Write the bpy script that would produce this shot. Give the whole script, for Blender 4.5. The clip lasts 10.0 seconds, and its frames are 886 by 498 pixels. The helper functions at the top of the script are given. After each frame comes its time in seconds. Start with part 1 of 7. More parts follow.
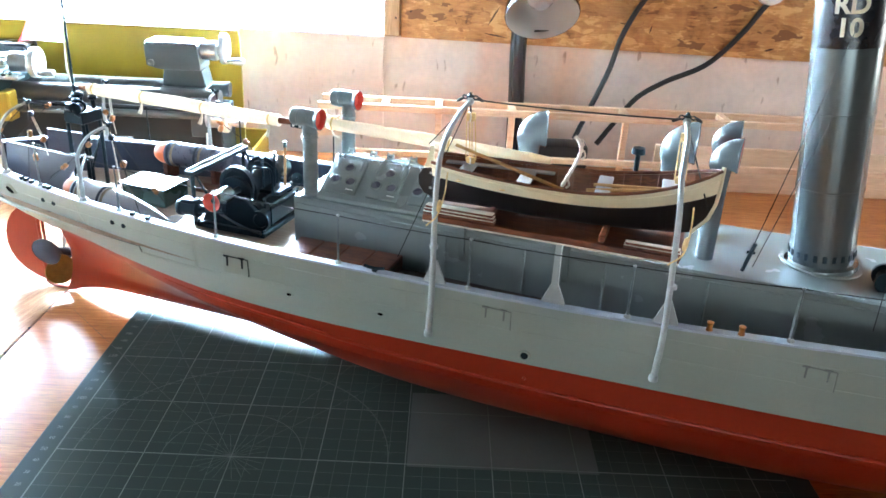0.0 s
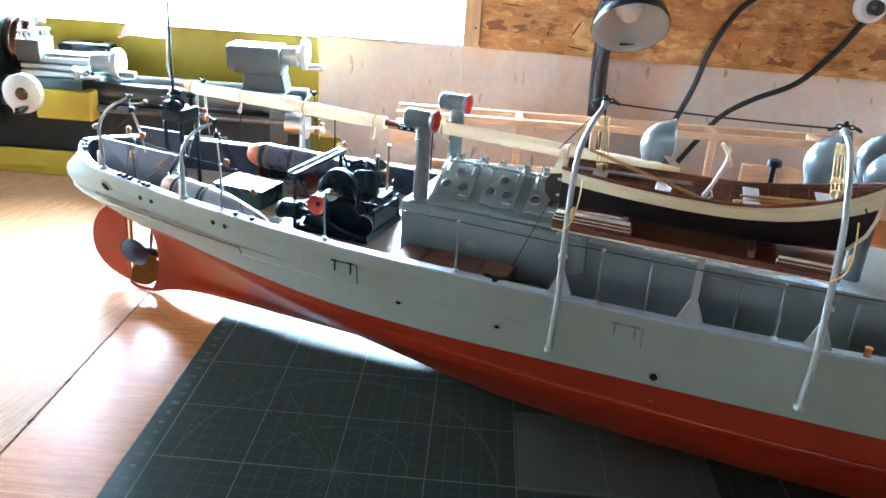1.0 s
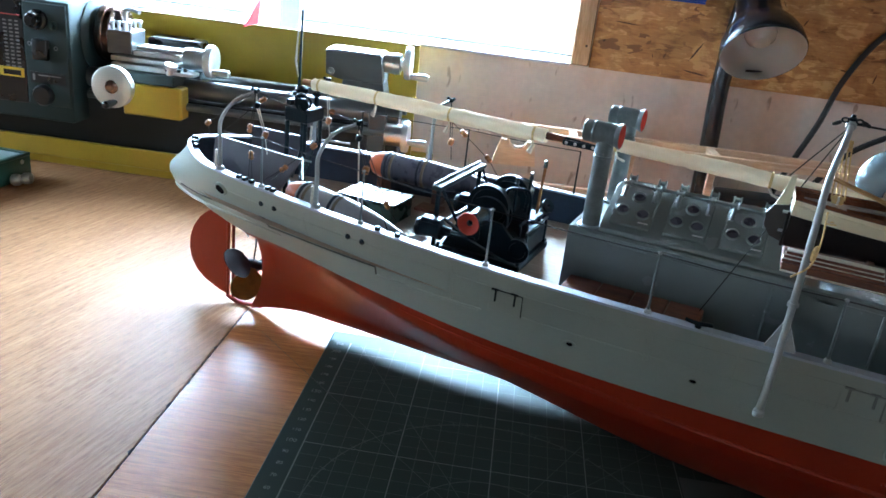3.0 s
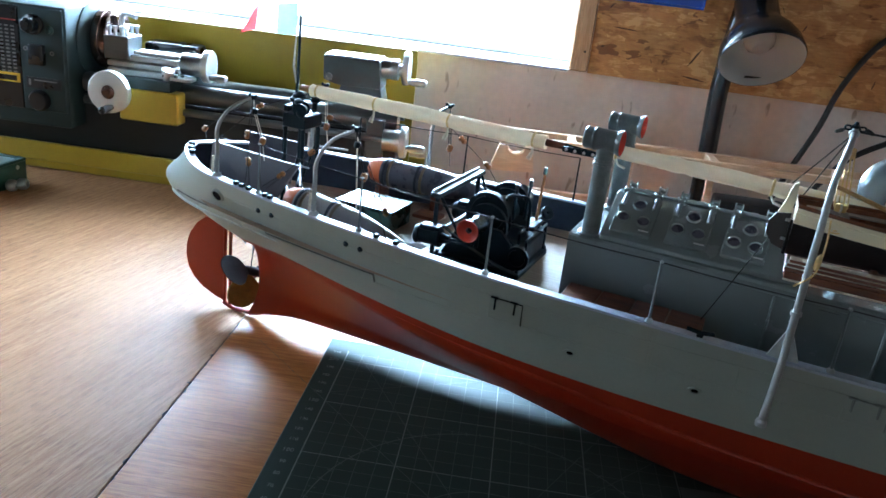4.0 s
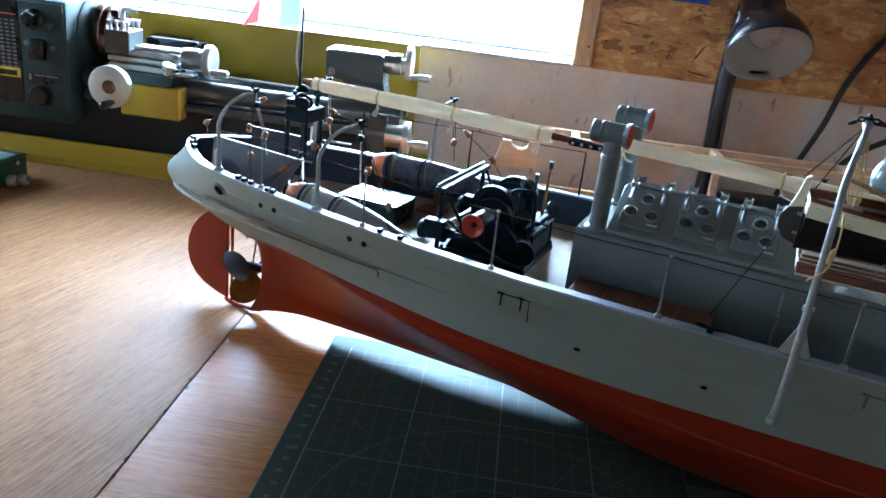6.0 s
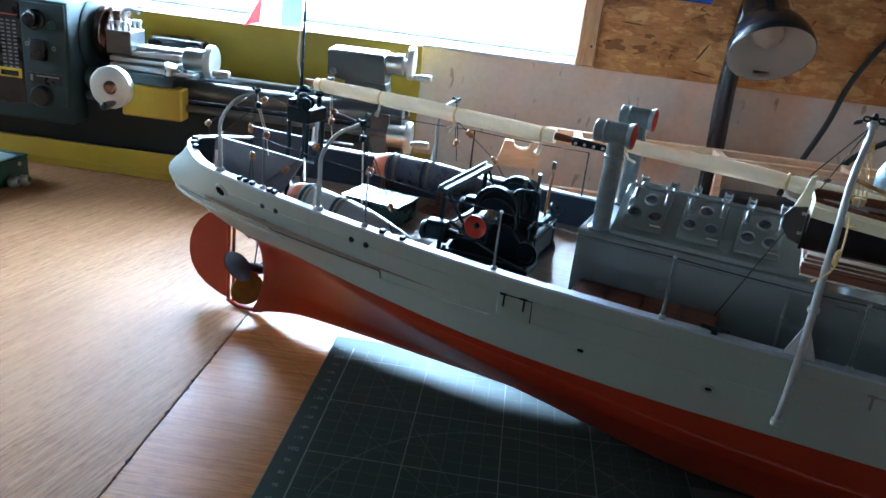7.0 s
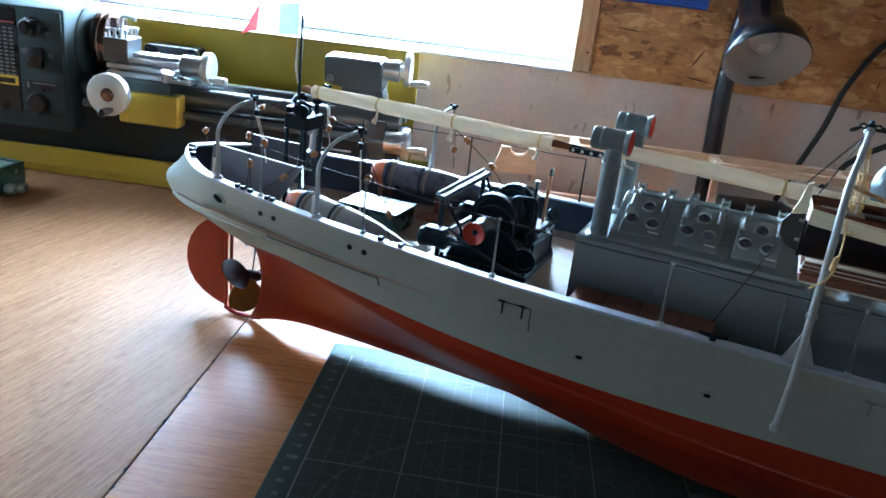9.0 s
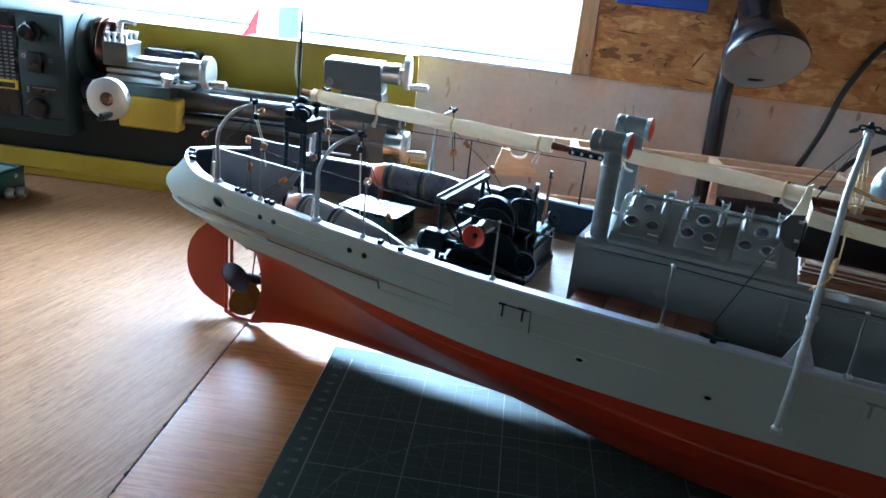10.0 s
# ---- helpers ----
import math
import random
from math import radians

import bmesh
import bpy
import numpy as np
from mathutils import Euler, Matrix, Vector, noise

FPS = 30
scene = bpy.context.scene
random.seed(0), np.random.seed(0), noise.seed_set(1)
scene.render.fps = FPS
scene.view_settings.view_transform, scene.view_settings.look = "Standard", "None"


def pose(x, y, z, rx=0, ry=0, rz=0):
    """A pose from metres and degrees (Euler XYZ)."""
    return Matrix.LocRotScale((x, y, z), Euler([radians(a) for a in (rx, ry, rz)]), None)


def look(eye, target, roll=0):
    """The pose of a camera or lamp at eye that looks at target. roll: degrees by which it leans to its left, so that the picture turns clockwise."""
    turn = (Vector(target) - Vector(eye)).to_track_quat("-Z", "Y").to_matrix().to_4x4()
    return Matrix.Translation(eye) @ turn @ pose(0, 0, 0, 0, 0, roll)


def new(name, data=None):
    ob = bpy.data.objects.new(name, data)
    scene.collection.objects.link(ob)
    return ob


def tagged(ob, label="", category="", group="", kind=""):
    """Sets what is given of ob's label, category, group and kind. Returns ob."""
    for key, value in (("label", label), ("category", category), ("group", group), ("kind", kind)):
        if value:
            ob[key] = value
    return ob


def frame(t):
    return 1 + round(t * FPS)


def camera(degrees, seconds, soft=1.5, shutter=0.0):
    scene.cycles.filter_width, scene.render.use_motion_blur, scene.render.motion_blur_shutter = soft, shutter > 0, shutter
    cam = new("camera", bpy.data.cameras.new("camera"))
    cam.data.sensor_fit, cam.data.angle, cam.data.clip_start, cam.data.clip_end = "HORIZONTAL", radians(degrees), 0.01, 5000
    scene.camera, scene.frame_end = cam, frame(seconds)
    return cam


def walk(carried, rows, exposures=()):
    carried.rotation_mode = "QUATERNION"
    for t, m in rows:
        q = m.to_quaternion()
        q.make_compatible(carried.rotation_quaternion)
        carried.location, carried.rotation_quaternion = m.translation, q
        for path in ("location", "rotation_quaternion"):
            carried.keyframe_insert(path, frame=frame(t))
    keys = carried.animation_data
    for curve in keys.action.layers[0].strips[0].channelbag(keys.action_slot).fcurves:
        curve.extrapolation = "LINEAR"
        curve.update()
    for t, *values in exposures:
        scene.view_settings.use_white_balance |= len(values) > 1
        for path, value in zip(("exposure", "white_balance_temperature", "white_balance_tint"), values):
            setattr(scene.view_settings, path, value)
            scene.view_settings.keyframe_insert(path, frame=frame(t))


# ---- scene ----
cam = camera(58.8, 10.0, soft=1.6)
PATH = [
    (0, (0.112, -0.362, 0.299), (0.13, 1.463, -0.518), 2.9),
    (0.5, (0.091, -0.353, 0.295), (0.049, 1.481, -0.502), 3.2),
    (1, (0.064, -0.345, 0.282), (-0.001, 1.497, -0.494), 3.8),
    (1.5, (0.043, -0.333, 0.265), (-0.009, 1.519, -0.489), 5.0),
    (2, (0.023, -0.314, 0.249), (-0.09, 1.535, -0.504), 4.5),
    (2.5, (-0.003, -0.297, 0.252), (-0.151, 1.558, -0.478), 5.3),
    (3, (-0.013, -0.294, 0.254), (-0.149, 1.565, -0.469), 6.6),
    (4.5, (-0.015, -0.289, 0.254), (-0.14, 1.577, -0.454), 6.8),
    (5, (-0.016, -0.289, 0.253), (-0.127, 1.576, -0.46), 7.1),
    (5.5, (-0.015, -0.29, 0.254), (-0.122, 1.577, -0.454), 7.0),
    (5.7, (-0.016, -0.288, 0.251), (-0.143, 1.575, -0.466), 6.8),
    (7, (-0.017, -0.284, 0.25), (-0.154, 1.578, -0.467), 6.6),
    (7.5, (-0.016, -0.285, 0.25), (-0.144, 1.582, -0.458), 6.6),
    (8, (-0.017, -0.284, 0.249), (-0.147, 1.583, -0.456), 6.3),
    (8.5, (-0.017, -0.284, 0.25), (-0.146, 1.582, -0.457), 6.4),
    (9, (-0.018, -0.284, 0.251), (-0.148, 1.583, -0.453), 6.5),
    (9.5, (-0.018, -0.284, 0.251), (-0.15, 1.585, -0.449), 6.5),
    (10, (-0.018, -0.284, 0.251), (-0.149, 1.586, -0.446), 6.3),
]
EXPO = [(0, 1.68, 5750, 10), (1.0, 1.34, 5750, 10), (2.0, 0.80, 5700, 10), (3.0, 0.20, 5600, 10), (4.5, -0.12, 5520, 10), (10, -0.12, 5380, 10)]
walk(cam, [(t, look(eye, target, roll)) for t, eye, target, roll in PATH], EXPO)

# ---- light ----
world = bpy.data.worlds.new("daylight")
scene.world = world
world.use_nodes = True
wn = world.node_tree.nodes
sky = wn.new("ShaderNodeTexSky")
sky.sky_type = "NISHITA"
sky.sun_disc = False
sky.sun_elevation, sky.sun_rotation = radians(40), radians(20)
wn["Background"].inputs["Strength"].default_value = 0.1
world.node_tree.links.new(sky.outputs[0], wn["Background"].inputs["Color"])
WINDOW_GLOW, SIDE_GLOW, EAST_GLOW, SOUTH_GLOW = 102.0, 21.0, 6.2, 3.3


# ---- materials ----
def node(nt, kind, **values):
    n = nt.nodes.new(kind)
    for k, v in values.items():
        n.inputs[k.replace("_", " ")].default_value = v
    return n


def surface(name, color, rough=0.5, metal=0.0, vary=0.12, scale=60.0, fine=600.0, bump=0.025, stretch=(1, 1, 1), coat=0.0, piece=0.0):
    """A painted or plain surface: colour with coarse stains and fine grain, and slight relief."""
    m = bpy.data.materials.new(name)
    m.use_nodes = True
    nt = m.node_tree
    b = nt.nodes["Principled BSDF"]
    b.inputs["Roughness"].default_value, b.inputs["Metallic"].default_value = rough, metal
    b.inputs["Coat Weight"].default_value = coat
    co = nt.nodes.new("ShaderNodeTexCoord")
    mp = nt.nodes.new("ShaderNodeMapping")
    mp.inputs["Scale"].default_value = stretch
    nt.links.new(co.outputs["Object"], mp.inputs["Vector"])
    n1 = node(nt, "ShaderNodeTexNoise", Scale=scale, Detail=4.0)
    n2 = node(nt, "ShaderNodeTexNoise", Scale=fine, Detail=3.0)
    for n in (n1, n2):
        nt.links.new(mp.outputs[0], n.inputs["Vector"])
    add = nt.nodes.new("ShaderNodeMath")
    add.operation = "MULTIPLY_ADD"
    nt.links.new(n2.outputs["Fac"], add.inputs[0])
    add.inputs[1].default_value = 0.45
    nt.links.new(n1.outputs["Fac"], add.inputs[2])
    rng = nt.nodes.new("ShaderNodeMapRange")
    nt.links.new(add.outputs[0], rng.inputs["Value"])
    for k, v in (("From Min", 0.4), ("From Max", 1.05), ("To Min", 1 - vary), ("To Max", 1 + vary)):
        rng.inputs[k].default_value = v
    last = rng.outputs[0]
    if piece:
        info = nt.nodes.new("ShaderNodeObjectInfo")
        r2 = nt.nodes.new("ShaderNodeMapRange")
        nt.links.new(info.outputs["Random"], r2.inputs["Value"])
        r2.inputs["To Min"].default_value, r2.inputs["To Max"].default_value = 1 - piece, 1 + piece
        mul = nt.nodes.new("ShaderNodeMath")
        mul.operation = "MULTIPLY"
        nt.links.new(last, mul.inputs[0])
        nt.links.new(r2.outputs[0], mul.inputs[1])
        last = mul.outputs[0]
    mix = nt.nodes.new("ShaderNodeVectorMath")
    mix.operation = "SCALE"
    mix.inputs[0].default_value = color[:3]
    nt.links.new(last, mix.inputs["Scale"])
    nt.links.new(mix.outputs[0], b.inputs["Base Color"])
    rr = nt.nodes.new("ShaderNodeMapRange")
    nt.links.new(n1.outputs["Fac"], rr.inputs["Value"])
    rr.inputs["From Min"].default_value, rr.inputs["From Max"].default_value = 0.3, 0.7
    rr.inputs["To Min"].default_value, rr.inputs["To Max"].default_value = max(0.03, rough * 0.93), min(1, rough * 1.07)
    nt.links.new(rr.outputs[0], b.inputs["Roughness"])
    if bump:
        bp = node(nt, "ShaderNodeBump", Strength=bump, Distance=0.0008)
        nt.links.new(add.outputs[0], bp.inputs["Height"])
        nt.links.new(bp.outputs[0], b.inputs["Normal"])
    return m


def wood(name, dark, light, along=0, ring=140.0, rough=0.35, coat=0.0, streak=9.0, bump=0.06, turn=0.0, pores=0.0):
    """Wood with the grain along one axis: long streaks and fine pores."""
    m = bpy.data.materials.new(name)
    m.use_nodes = True
    nt = m.node_tree
    b = nt.nodes["Principled BSDF"]
    b.inputs["Roughness"].default_value, b.inputs["Coat Weight"].default_value = rough, coat
    b.inputs["Coat Roughness"].default_value = 0.14
    co = nt.nodes.new("ShaderNodeTexCoord")
    mp = nt.nodes.new("ShaderNodeMapping")
    s = [1.0, 1.0, 1.0]
    s[along] = 1 / streak
    mp.inputs["Scale"].default_value = s
    tn = nt.nodes.new("ShaderNodeMapping")
    tn.inputs["Rotation"].default_value = (0, 0, radians(turn))
    nt.links.new(co.outputs["Object"], tn.inputs["Vector"])
    nt.links.new(tn.outputs[0], mp.inputs["Vector"])
    n1 = node(nt, "ShaderNodeTexNoise", Scale=ring, Detail=5.0, Roughness=0.65, Distortion=0.4)
    n2 = node(nt, "ShaderNodeTexNoise", Scale=ring * 6, Detail=3.0)
    n3 = node(nt, "ShaderNodeTexNoise", Scale=8.0, Detail=2.0)
    nt.links.new(mp.outputs[0], n1.inputs["Vector"])
    nt.links.new(mp.outputs[0], n2.inputs["Vector"])
    nt.links.new(co.outputs["Object"], n3.inputs["Vector"])
    a = nt.nodes.new("ShaderNodeMath")
    a.operation = "MULTIPLY_ADD"
    nt.links.new(n2.outputs["Fac"], a.inputs[0])
    a.inputs[1].default_value = 0.6
    nt.links.new(n1.outputs["Fac"], a.inputs[2])
    a2 = nt.nodes.new("ShaderNodeMath")
    a2.operation = "MULTIPLY_ADD"
    nt.links.new(n3.outputs["Fac"], a2.inputs[0])
    a2.inputs[1].default_value = 0.35
    nt.links.new(a.outputs[0], a2.inputs[2])
    rp = nt.nodes.new("ShaderNodeValToRGB")
    rp.color_ramp.elements[0].position, rp.color_ramp.elements[1].position = 0.72, 1.0
    rp.color_ramp.elements[0].color, rp.color_ramp.elements[1].color = (*dark, 1), (*light, 1)
    sc = nt.nodes.new("ShaderNodeMath")
    sc.operation = "MULTIPLY"
    sc.inputs[1].default_value = 0.87
    nt.links.new(a2.outputs[0], sc.inputs[0])
    nt.links.new(sc.outputs[0], rp.inputs[0])
    nt.links.new(rp.outputs[0], b.inputs["Base Color"])
    bp = node(nt, "ShaderNodeBump", Strength=bump, Distance=0.0006)
    nt.links.new(a.outputs[0], bp.inputs["Height"])
    if pores:
        # short dark pores along the grain
        m3 = nt.nodes.new("ShaderNodeMapping")
        s[along] = 1 / 9
        m3.inputs["Scale"].default_value = s
        nt.links.new(tn.outputs[0], m3.inputs["Vector"])
        n4 = node(nt, "ShaderNodeTexNoise", Scale=900.0, Detail=1.5)
        nt.links.new(m3.outputs[0], n4.inputs["Vector"])
        r4 = nt.nodes.new("ShaderNodeMapRange")
        r4.inputs["From Min"].default_value, r4.inputs["From Max"].default_value, r4.inputs["To Max"].default_value = 0.54, 0.66, pores
        nt.links.new(n4.outputs["Fac"], r4.inputs["Value"])
        mx = nt.nodes.new("ShaderNodeMix")
        mx.data_type = "RGBA"
        nt.links.new(r4.outputs[0], mx.inputs[0])
        nt.links.new(rp.outputs[0], mx.inputs[6])
        mx.inputs[7].default_value = (*[c * 0.45 for c in dark], 1)
        nt.links.new(mx.outputs[2], b.inputs["Base Color"])
    nt.links.new(bp.outputs[0], b.inputs["Normal"])
    return m


def strand_board(name):
    """Oriented strand board: overlapping flakes in several directions."""
    m = bpy.data.materials.new(name)
    m.use_nodes = True
    nt = m.node_tree
    b = nt.nodes["Principled BSDF"]
    b.inputs["Roughness"].default_value = 0.6
    co = nt.nodes.new("ShaderNodeTexCoord")
    outs = []
    for i, (turn, sc) in enumerate(((0.35, 88.0), (-0.6, 100.0), (1.0, 110.0))):
        mp = nt.nodes.new("ShaderNodeMapping")
        mp.inputs["Rotation"].default_value = (0, turn, 0)
        mp.inputs["Location"].default_value = (i * 3.1, i, i * 1.7)
        mp.inputs["Scale"].default_value = (0.34, 0.3, 0.95)
        nt.links.new(co.outputs["Object"], mp.inputs["Vector"])
        no = node(nt, "ShaderNodeTexNoise", Scale=sc * 0.9, Detail=2.0)
        nt.links.new(mp.outputs[0], no.inputs["Vector"])
        ad = nt.nodes.new("ShaderNodeVectorMath")
        ad.operation = "MULTIPLY_ADD"
        ad.inputs[1].default_value = (0.03, 0.03, 0.03)
        nt.links.new(no.outputs["Color"], ad.inputs[0])
        nt.links.new(mp.outputs[0], ad.inputs[2])
        vo = node(nt, "ShaderNodeTexVoronoi", Scale=sc)
        nt.links.new(ad.outputs[0], vo.inputs["Vector"])
        se = nt.nodes.new("ShaderNodeSeparateColor")
        nt.links.new(vo.outputs["Color"], se.inputs[0])
        outs.append((se, vo))
    pick = nt.nodes.new("ShaderNodeMix")
    pick.data_type = "FLOAT"
    gt = nt.nodes.new("ShaderNodeMath")
    gt.operation = "GREATER_THAN"
    gt.inputs[1].default_value = 0.5
    nt.links.new(outs[1][0].outputs[1], gt.inputs[0])
    nt.links.new(gt.outputs[0], pick.inputs[0])
    nt.links.new(outs[0][0].outputs[0], pick.inputs[2])
    nt.links.new(outs[1][0].outputs[0], pick.inputs[3])
    grain = nt.nodes.new("ShaderNodeMix")
    grain.data_type = "FLOAT"
    nt.links.new(gt.outputs[0], grain.inputs[0])
    for i, turn in enumerate((0.35, -0.6)):
        st = nt.nodes.new("ShaderNodeMapping")
        st.inputs["Rotation"].default_value = (0, turn, 0)
        st.inputs["Scale"].default_value = (0.16, 1, 1.2)
        nt.links.new(co.outputs["Object"], st.inputs["Vector"])
        fine = node(nt, "ShaderNodeTexNoise", Scale=330.0, Detail=5.0, Roughness=0.62, Distortion=0.5)
        nt.links.new(st.outputs[0], fine.inputs["Vector"])
        nt.links.new(fine.outputs["Fac"], grain.inputs[2 + i])
    blot = node(nt, "ShaderNodeTexNoise", Scale=34.0, Detail=4.0, Roughness=0.6, Distortion=0.8)
    nt.links.new(co.outputs["Object"], blot.inputs["Vector"])
    tone = nt.nodes.new("ShaderNodeMath")
    tone.operation = "MULTIPLY_ADD"
    tone.inputs[1].default_value = 0.30
    nt.links.new(pick.outputs[0], tone.inputs[0])
    nt.links.new(blot.outputs["Fac"], tone.inputs[2])
    ad = nt.nodes.new("ShaderNodeMath")
    ad.operation = "MULTIPLY_ADD"
    ad.inputs[1].default_value = 0.55
    nt.links.new(grain.outputs[0], ad.inputs[0])
    nt.links.new(tone.outputs[0], ad.inputs[2])
    rp = nt.nodes.new("ShaderNodeValToRGB")
    e = rp.color_ramp.elements
    e[0].position, e[0].color = 0.58, (0.21, 0.078, 0.021, 1)
    e[1].position, e[1].color = 1.0, (0.66, 0.38, 0.145, 1)
    mid = e.new(0.74)
    mid.color = (0.42, 0.188, 0.055, 1)
    m2 = e.new(0.92)
    m2.color = (0.52, 0.255, 0.080, 1)
    dim = nt.nodes.new("ShaderNodeMath")
    dim.operation = "MULTIPLY"
    dim.inputs[1].default_value = 0.90
    nt.links.new(ad.outputs[0], dim.inputs[0])
    nt.links.new(dim.outputs[0], rp.inputs[0])
    # a few dark slivers between the flakes
    sl = nt.nodes.new("ShaderNodeMath")
    sl.operation = "GREATER_THAN"
    sl.inputs[1].default_value = 0.975
    nt.links.new(outs[2][0].outputs[2], sl.inputs[0])
    mx = nt.nodes.new("ShaderNodeMix")
    mx.data_type = "RGBA"
    nt.links.new(sl.outputs[0], mx.inputs[0])
    nt.links.new(rp.outputs[0], mx.inputs[6])
    mx.inputs[7].default_value = (0.22, 0.09, 0.028, 1)
    nt.links.new(mx.outputs[2], b.inputs["Base Color"])
    bp = node(nt, "ShaderNodeBump", Strength=0.3, Distance=0.001)
    nt.links.new(ad.outputs[0], bp.inputs["Height"])
    nt.links.new(bp.outputs[0], b.inputs["Normal"])
    return m


def plaster(name):
    """Old wall plaster: beige and peach blotches, dark specks, a rough skin."""
    m = surface(name, (0.80, 0.69, 0.61), 0.7, vary=0.15, scale=14, fine=150, bump=0.25)
    nt = m.node_tree
    b = nt.nodes["Principled BSDF"]
    base = b.inputs["Base Color"].links[0].from_socket
    co = nt.nodes.new("ShaderNodeTexCoord")
    n1 = node(nt, "ShaderNodeTexNoise", Scale=11.0, Detail=3.0)
    n2 = node(nt, "ShaderNodeTexNoise", Scale=70.0, Detail=2.0)
    mp = nt.nodes.new("ShaderNodeMapping")
    mp.inputs["Scale"].default_value = (1.3, 1, 0.45)
    nt.links.new(co.outputs["Object"], mp.inputs["Vector"])
    for n in (n1, n2):
        nt.links.new(mp.outputs[0], n.inputs["Vector"])
    for n, lo, hi, tint in ((n1, 0.52, 0.66, (1.0, 0.87, 0.78, 1)), (n2, 0.66, 0.72, (0.62, 0.55, 0.50, 1))):
        r = nt.nodes.new("ShaderNodeMapRange")
        r.inputs["From Min"].default_value, r.inputs["From Max"].default_value = lo, hi
        nt.links.new(n.outputs["Fac"], r.inputs["Value"])
        mx = nt.nodes.new("ShaderNodeMix")
        mx.data_type, mx.blend_type = "RGBA", "MULTIPLY"
        nt.links.new(r.outputs[0], mx.inputs[0])
        nt.links.new(base, mx.inputs[6])
        mx.inputs[7].default_value = tint
        base = mx.outputs[2]
    nt.links.new(base, b.inputs["Base Color"])
    return m


def glow(name, color, strength):
    m = bpy.data.materials.new(name)
    m.use_nodes = True
    nt = m.node_tree
    nt.nodes.remove(nt.nodes["Principled BSDF"])
    em = nt.nodes.new("ShaderNodeEmission")
    em.inputs[0].default_value, em.inputs[1].default_value = (*color, 1), strength
    nt.links.new(em.outputs[0], nt.nodes["Material Output"].inputs[0])
    return m


def cloth(name, color):
    """Thin bunting: part of the daylight passes through it."""
    m = surface(name, color, 0.9, vary=0.06, scale=300, fine=2500, bump=0.1)
    nt = m.node_tree
    tr = nt.nodes.new("ShaderNodeBsdfTranslucent")
    tr.inputs["Color"].default_value = (*[min(1, c * 1.15) for c in color], 1)
    mx = nt.nodes.new("ShaderNodeMixShader")
    mx.inputs[0].default_value = 0.5
    nt.links.new(nt.nodes["Principled BSDF"].outputs[0], mx.inputs[1])
    nt.links.new(tr.outputs[0], mx.inputs[2])
    nt.links.new(mx.outputs[0], nt.nodes["Material Output"].inputs[0])
    return m


GREY_HULL = surface("grey_hull_paint", (0.278, 0.318, 0.287), 0.50, vary=0.06, scale=25, bump=0.03)
RED_HULL = surface("red_antifouling_paint", (0.260, 0.021, 0.004), 0.40, vary=0.1, scale=22, bump=0.03)
RED_HULL.node_tree.nodes["Principled BSDF"].inputs["Specular IOR Level"].default_value = 0.3
GREY_DARK = surface("blue_grey_paint", (0.205, 0.228, 0.224), 0.26, vary=0.05, scale=60, fine=1500, bump=0.02)
VENT_M = surface("mottled_vent_paint", (0.135, 0.158, 0.162), 0.30, vary=0.30, scale=220, fine=1500, bump=0.05)
GREY_INNER = surface("dark_slate_bulwark", (0.026, 0.032, 0.048), 0.5, vary=0.2, scale=90)
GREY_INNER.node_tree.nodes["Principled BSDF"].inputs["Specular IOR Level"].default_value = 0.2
GREY_PALE = surface("mauve_grey_paint", (0.10, 0.088, 0.10), 0.5, vary=0.1)
MAROON = surface("dark_maroon_deck", (0.028, 0.009, 0.008), 0.5, vary=0.25, scale=60)
RAIL = surface("rail_paint", (0.36, 0.42, 0.52), 0.36, vary=0.1, scale=120)
STEEL_PAINT = surface("davit_grey_paint", (0.36, 0.38, 0.38), 0.35, vary=0.1, scale=150)
DECK = wood("deck_wood", (0.24, 0.155, 0.10), (0.36, 0.25, 0.175), along=0, ring=500, rough=0.42, streak=14)
TEAK = wood("varnished_mahogany", (0.095, 0.022, 0.008), (0.20, 0.056, 0.018), along=0, ring=300, rough=0.42, coat=0.1)
MAHOG = wood("boat_inner_mahogany", (0.085, 0.020, 0.007), (0.20, 0.060, 0.020), along=0, ring=260, rough=0.4)
SPAR = wood("tan_spar_wood", (0.42, 0.22, 0.08), (0.62, 0.38, 0.16), along=0, ring=200, rough=0.5)
BLACK_METAL = surface("black_winch_paint", (0.004, 0.005, 0.007), 0.46, vary=0.3, scale=160)
BLACK_METAL.node_tree.nodes["Principled BSDF"].inputs["Specular IOR Level"].default_value = 0.28
# blue tint put into the highlights for the bluish window light
BLACK_METAL.node_tree.nodes["Principled BSDF"].inputs["Specular Tint"].default_value = (0.45, 0.80, 1.0, 1)
BLACK_PAINT = surface("black_boat_paint", (0.010, 0.008, 0.009), 0.4, vary=0.2)
CREAM = surface("cream_boat_paint", (0.78, 0.70, 0.50), 0.45, vary=0.05, scale=80)
SAIL = cloth("cream_canvas", (1.0, 0.81, 0.66))
ROPE_W = surface("white_cord", (0.75, 0.70, 0.60), 0.9, vary=0.15, scale=600)
ROPE_T = surface("tan_cord", (0.70, 0.50, 0.22), 0.9, vary=0.2, scale=600)
ROPE_B = surface("black_cord", (0.02, 0.02, 0.022), 0.8, vary=0.2, scale=600)
BLOCK_WOOD = surface("block_wood", (0.30, 0.115, 0.030), 0.5, vary=0.2, scale=300)
THWART = surface("pale_thwart_paint", (0.36, 0.34, 0.36), 0.5, vary=0.08)
ORANGE = surface("orange_nose_paint", (0.62, 0.12, 0.03), 0.4, vary=0.1)
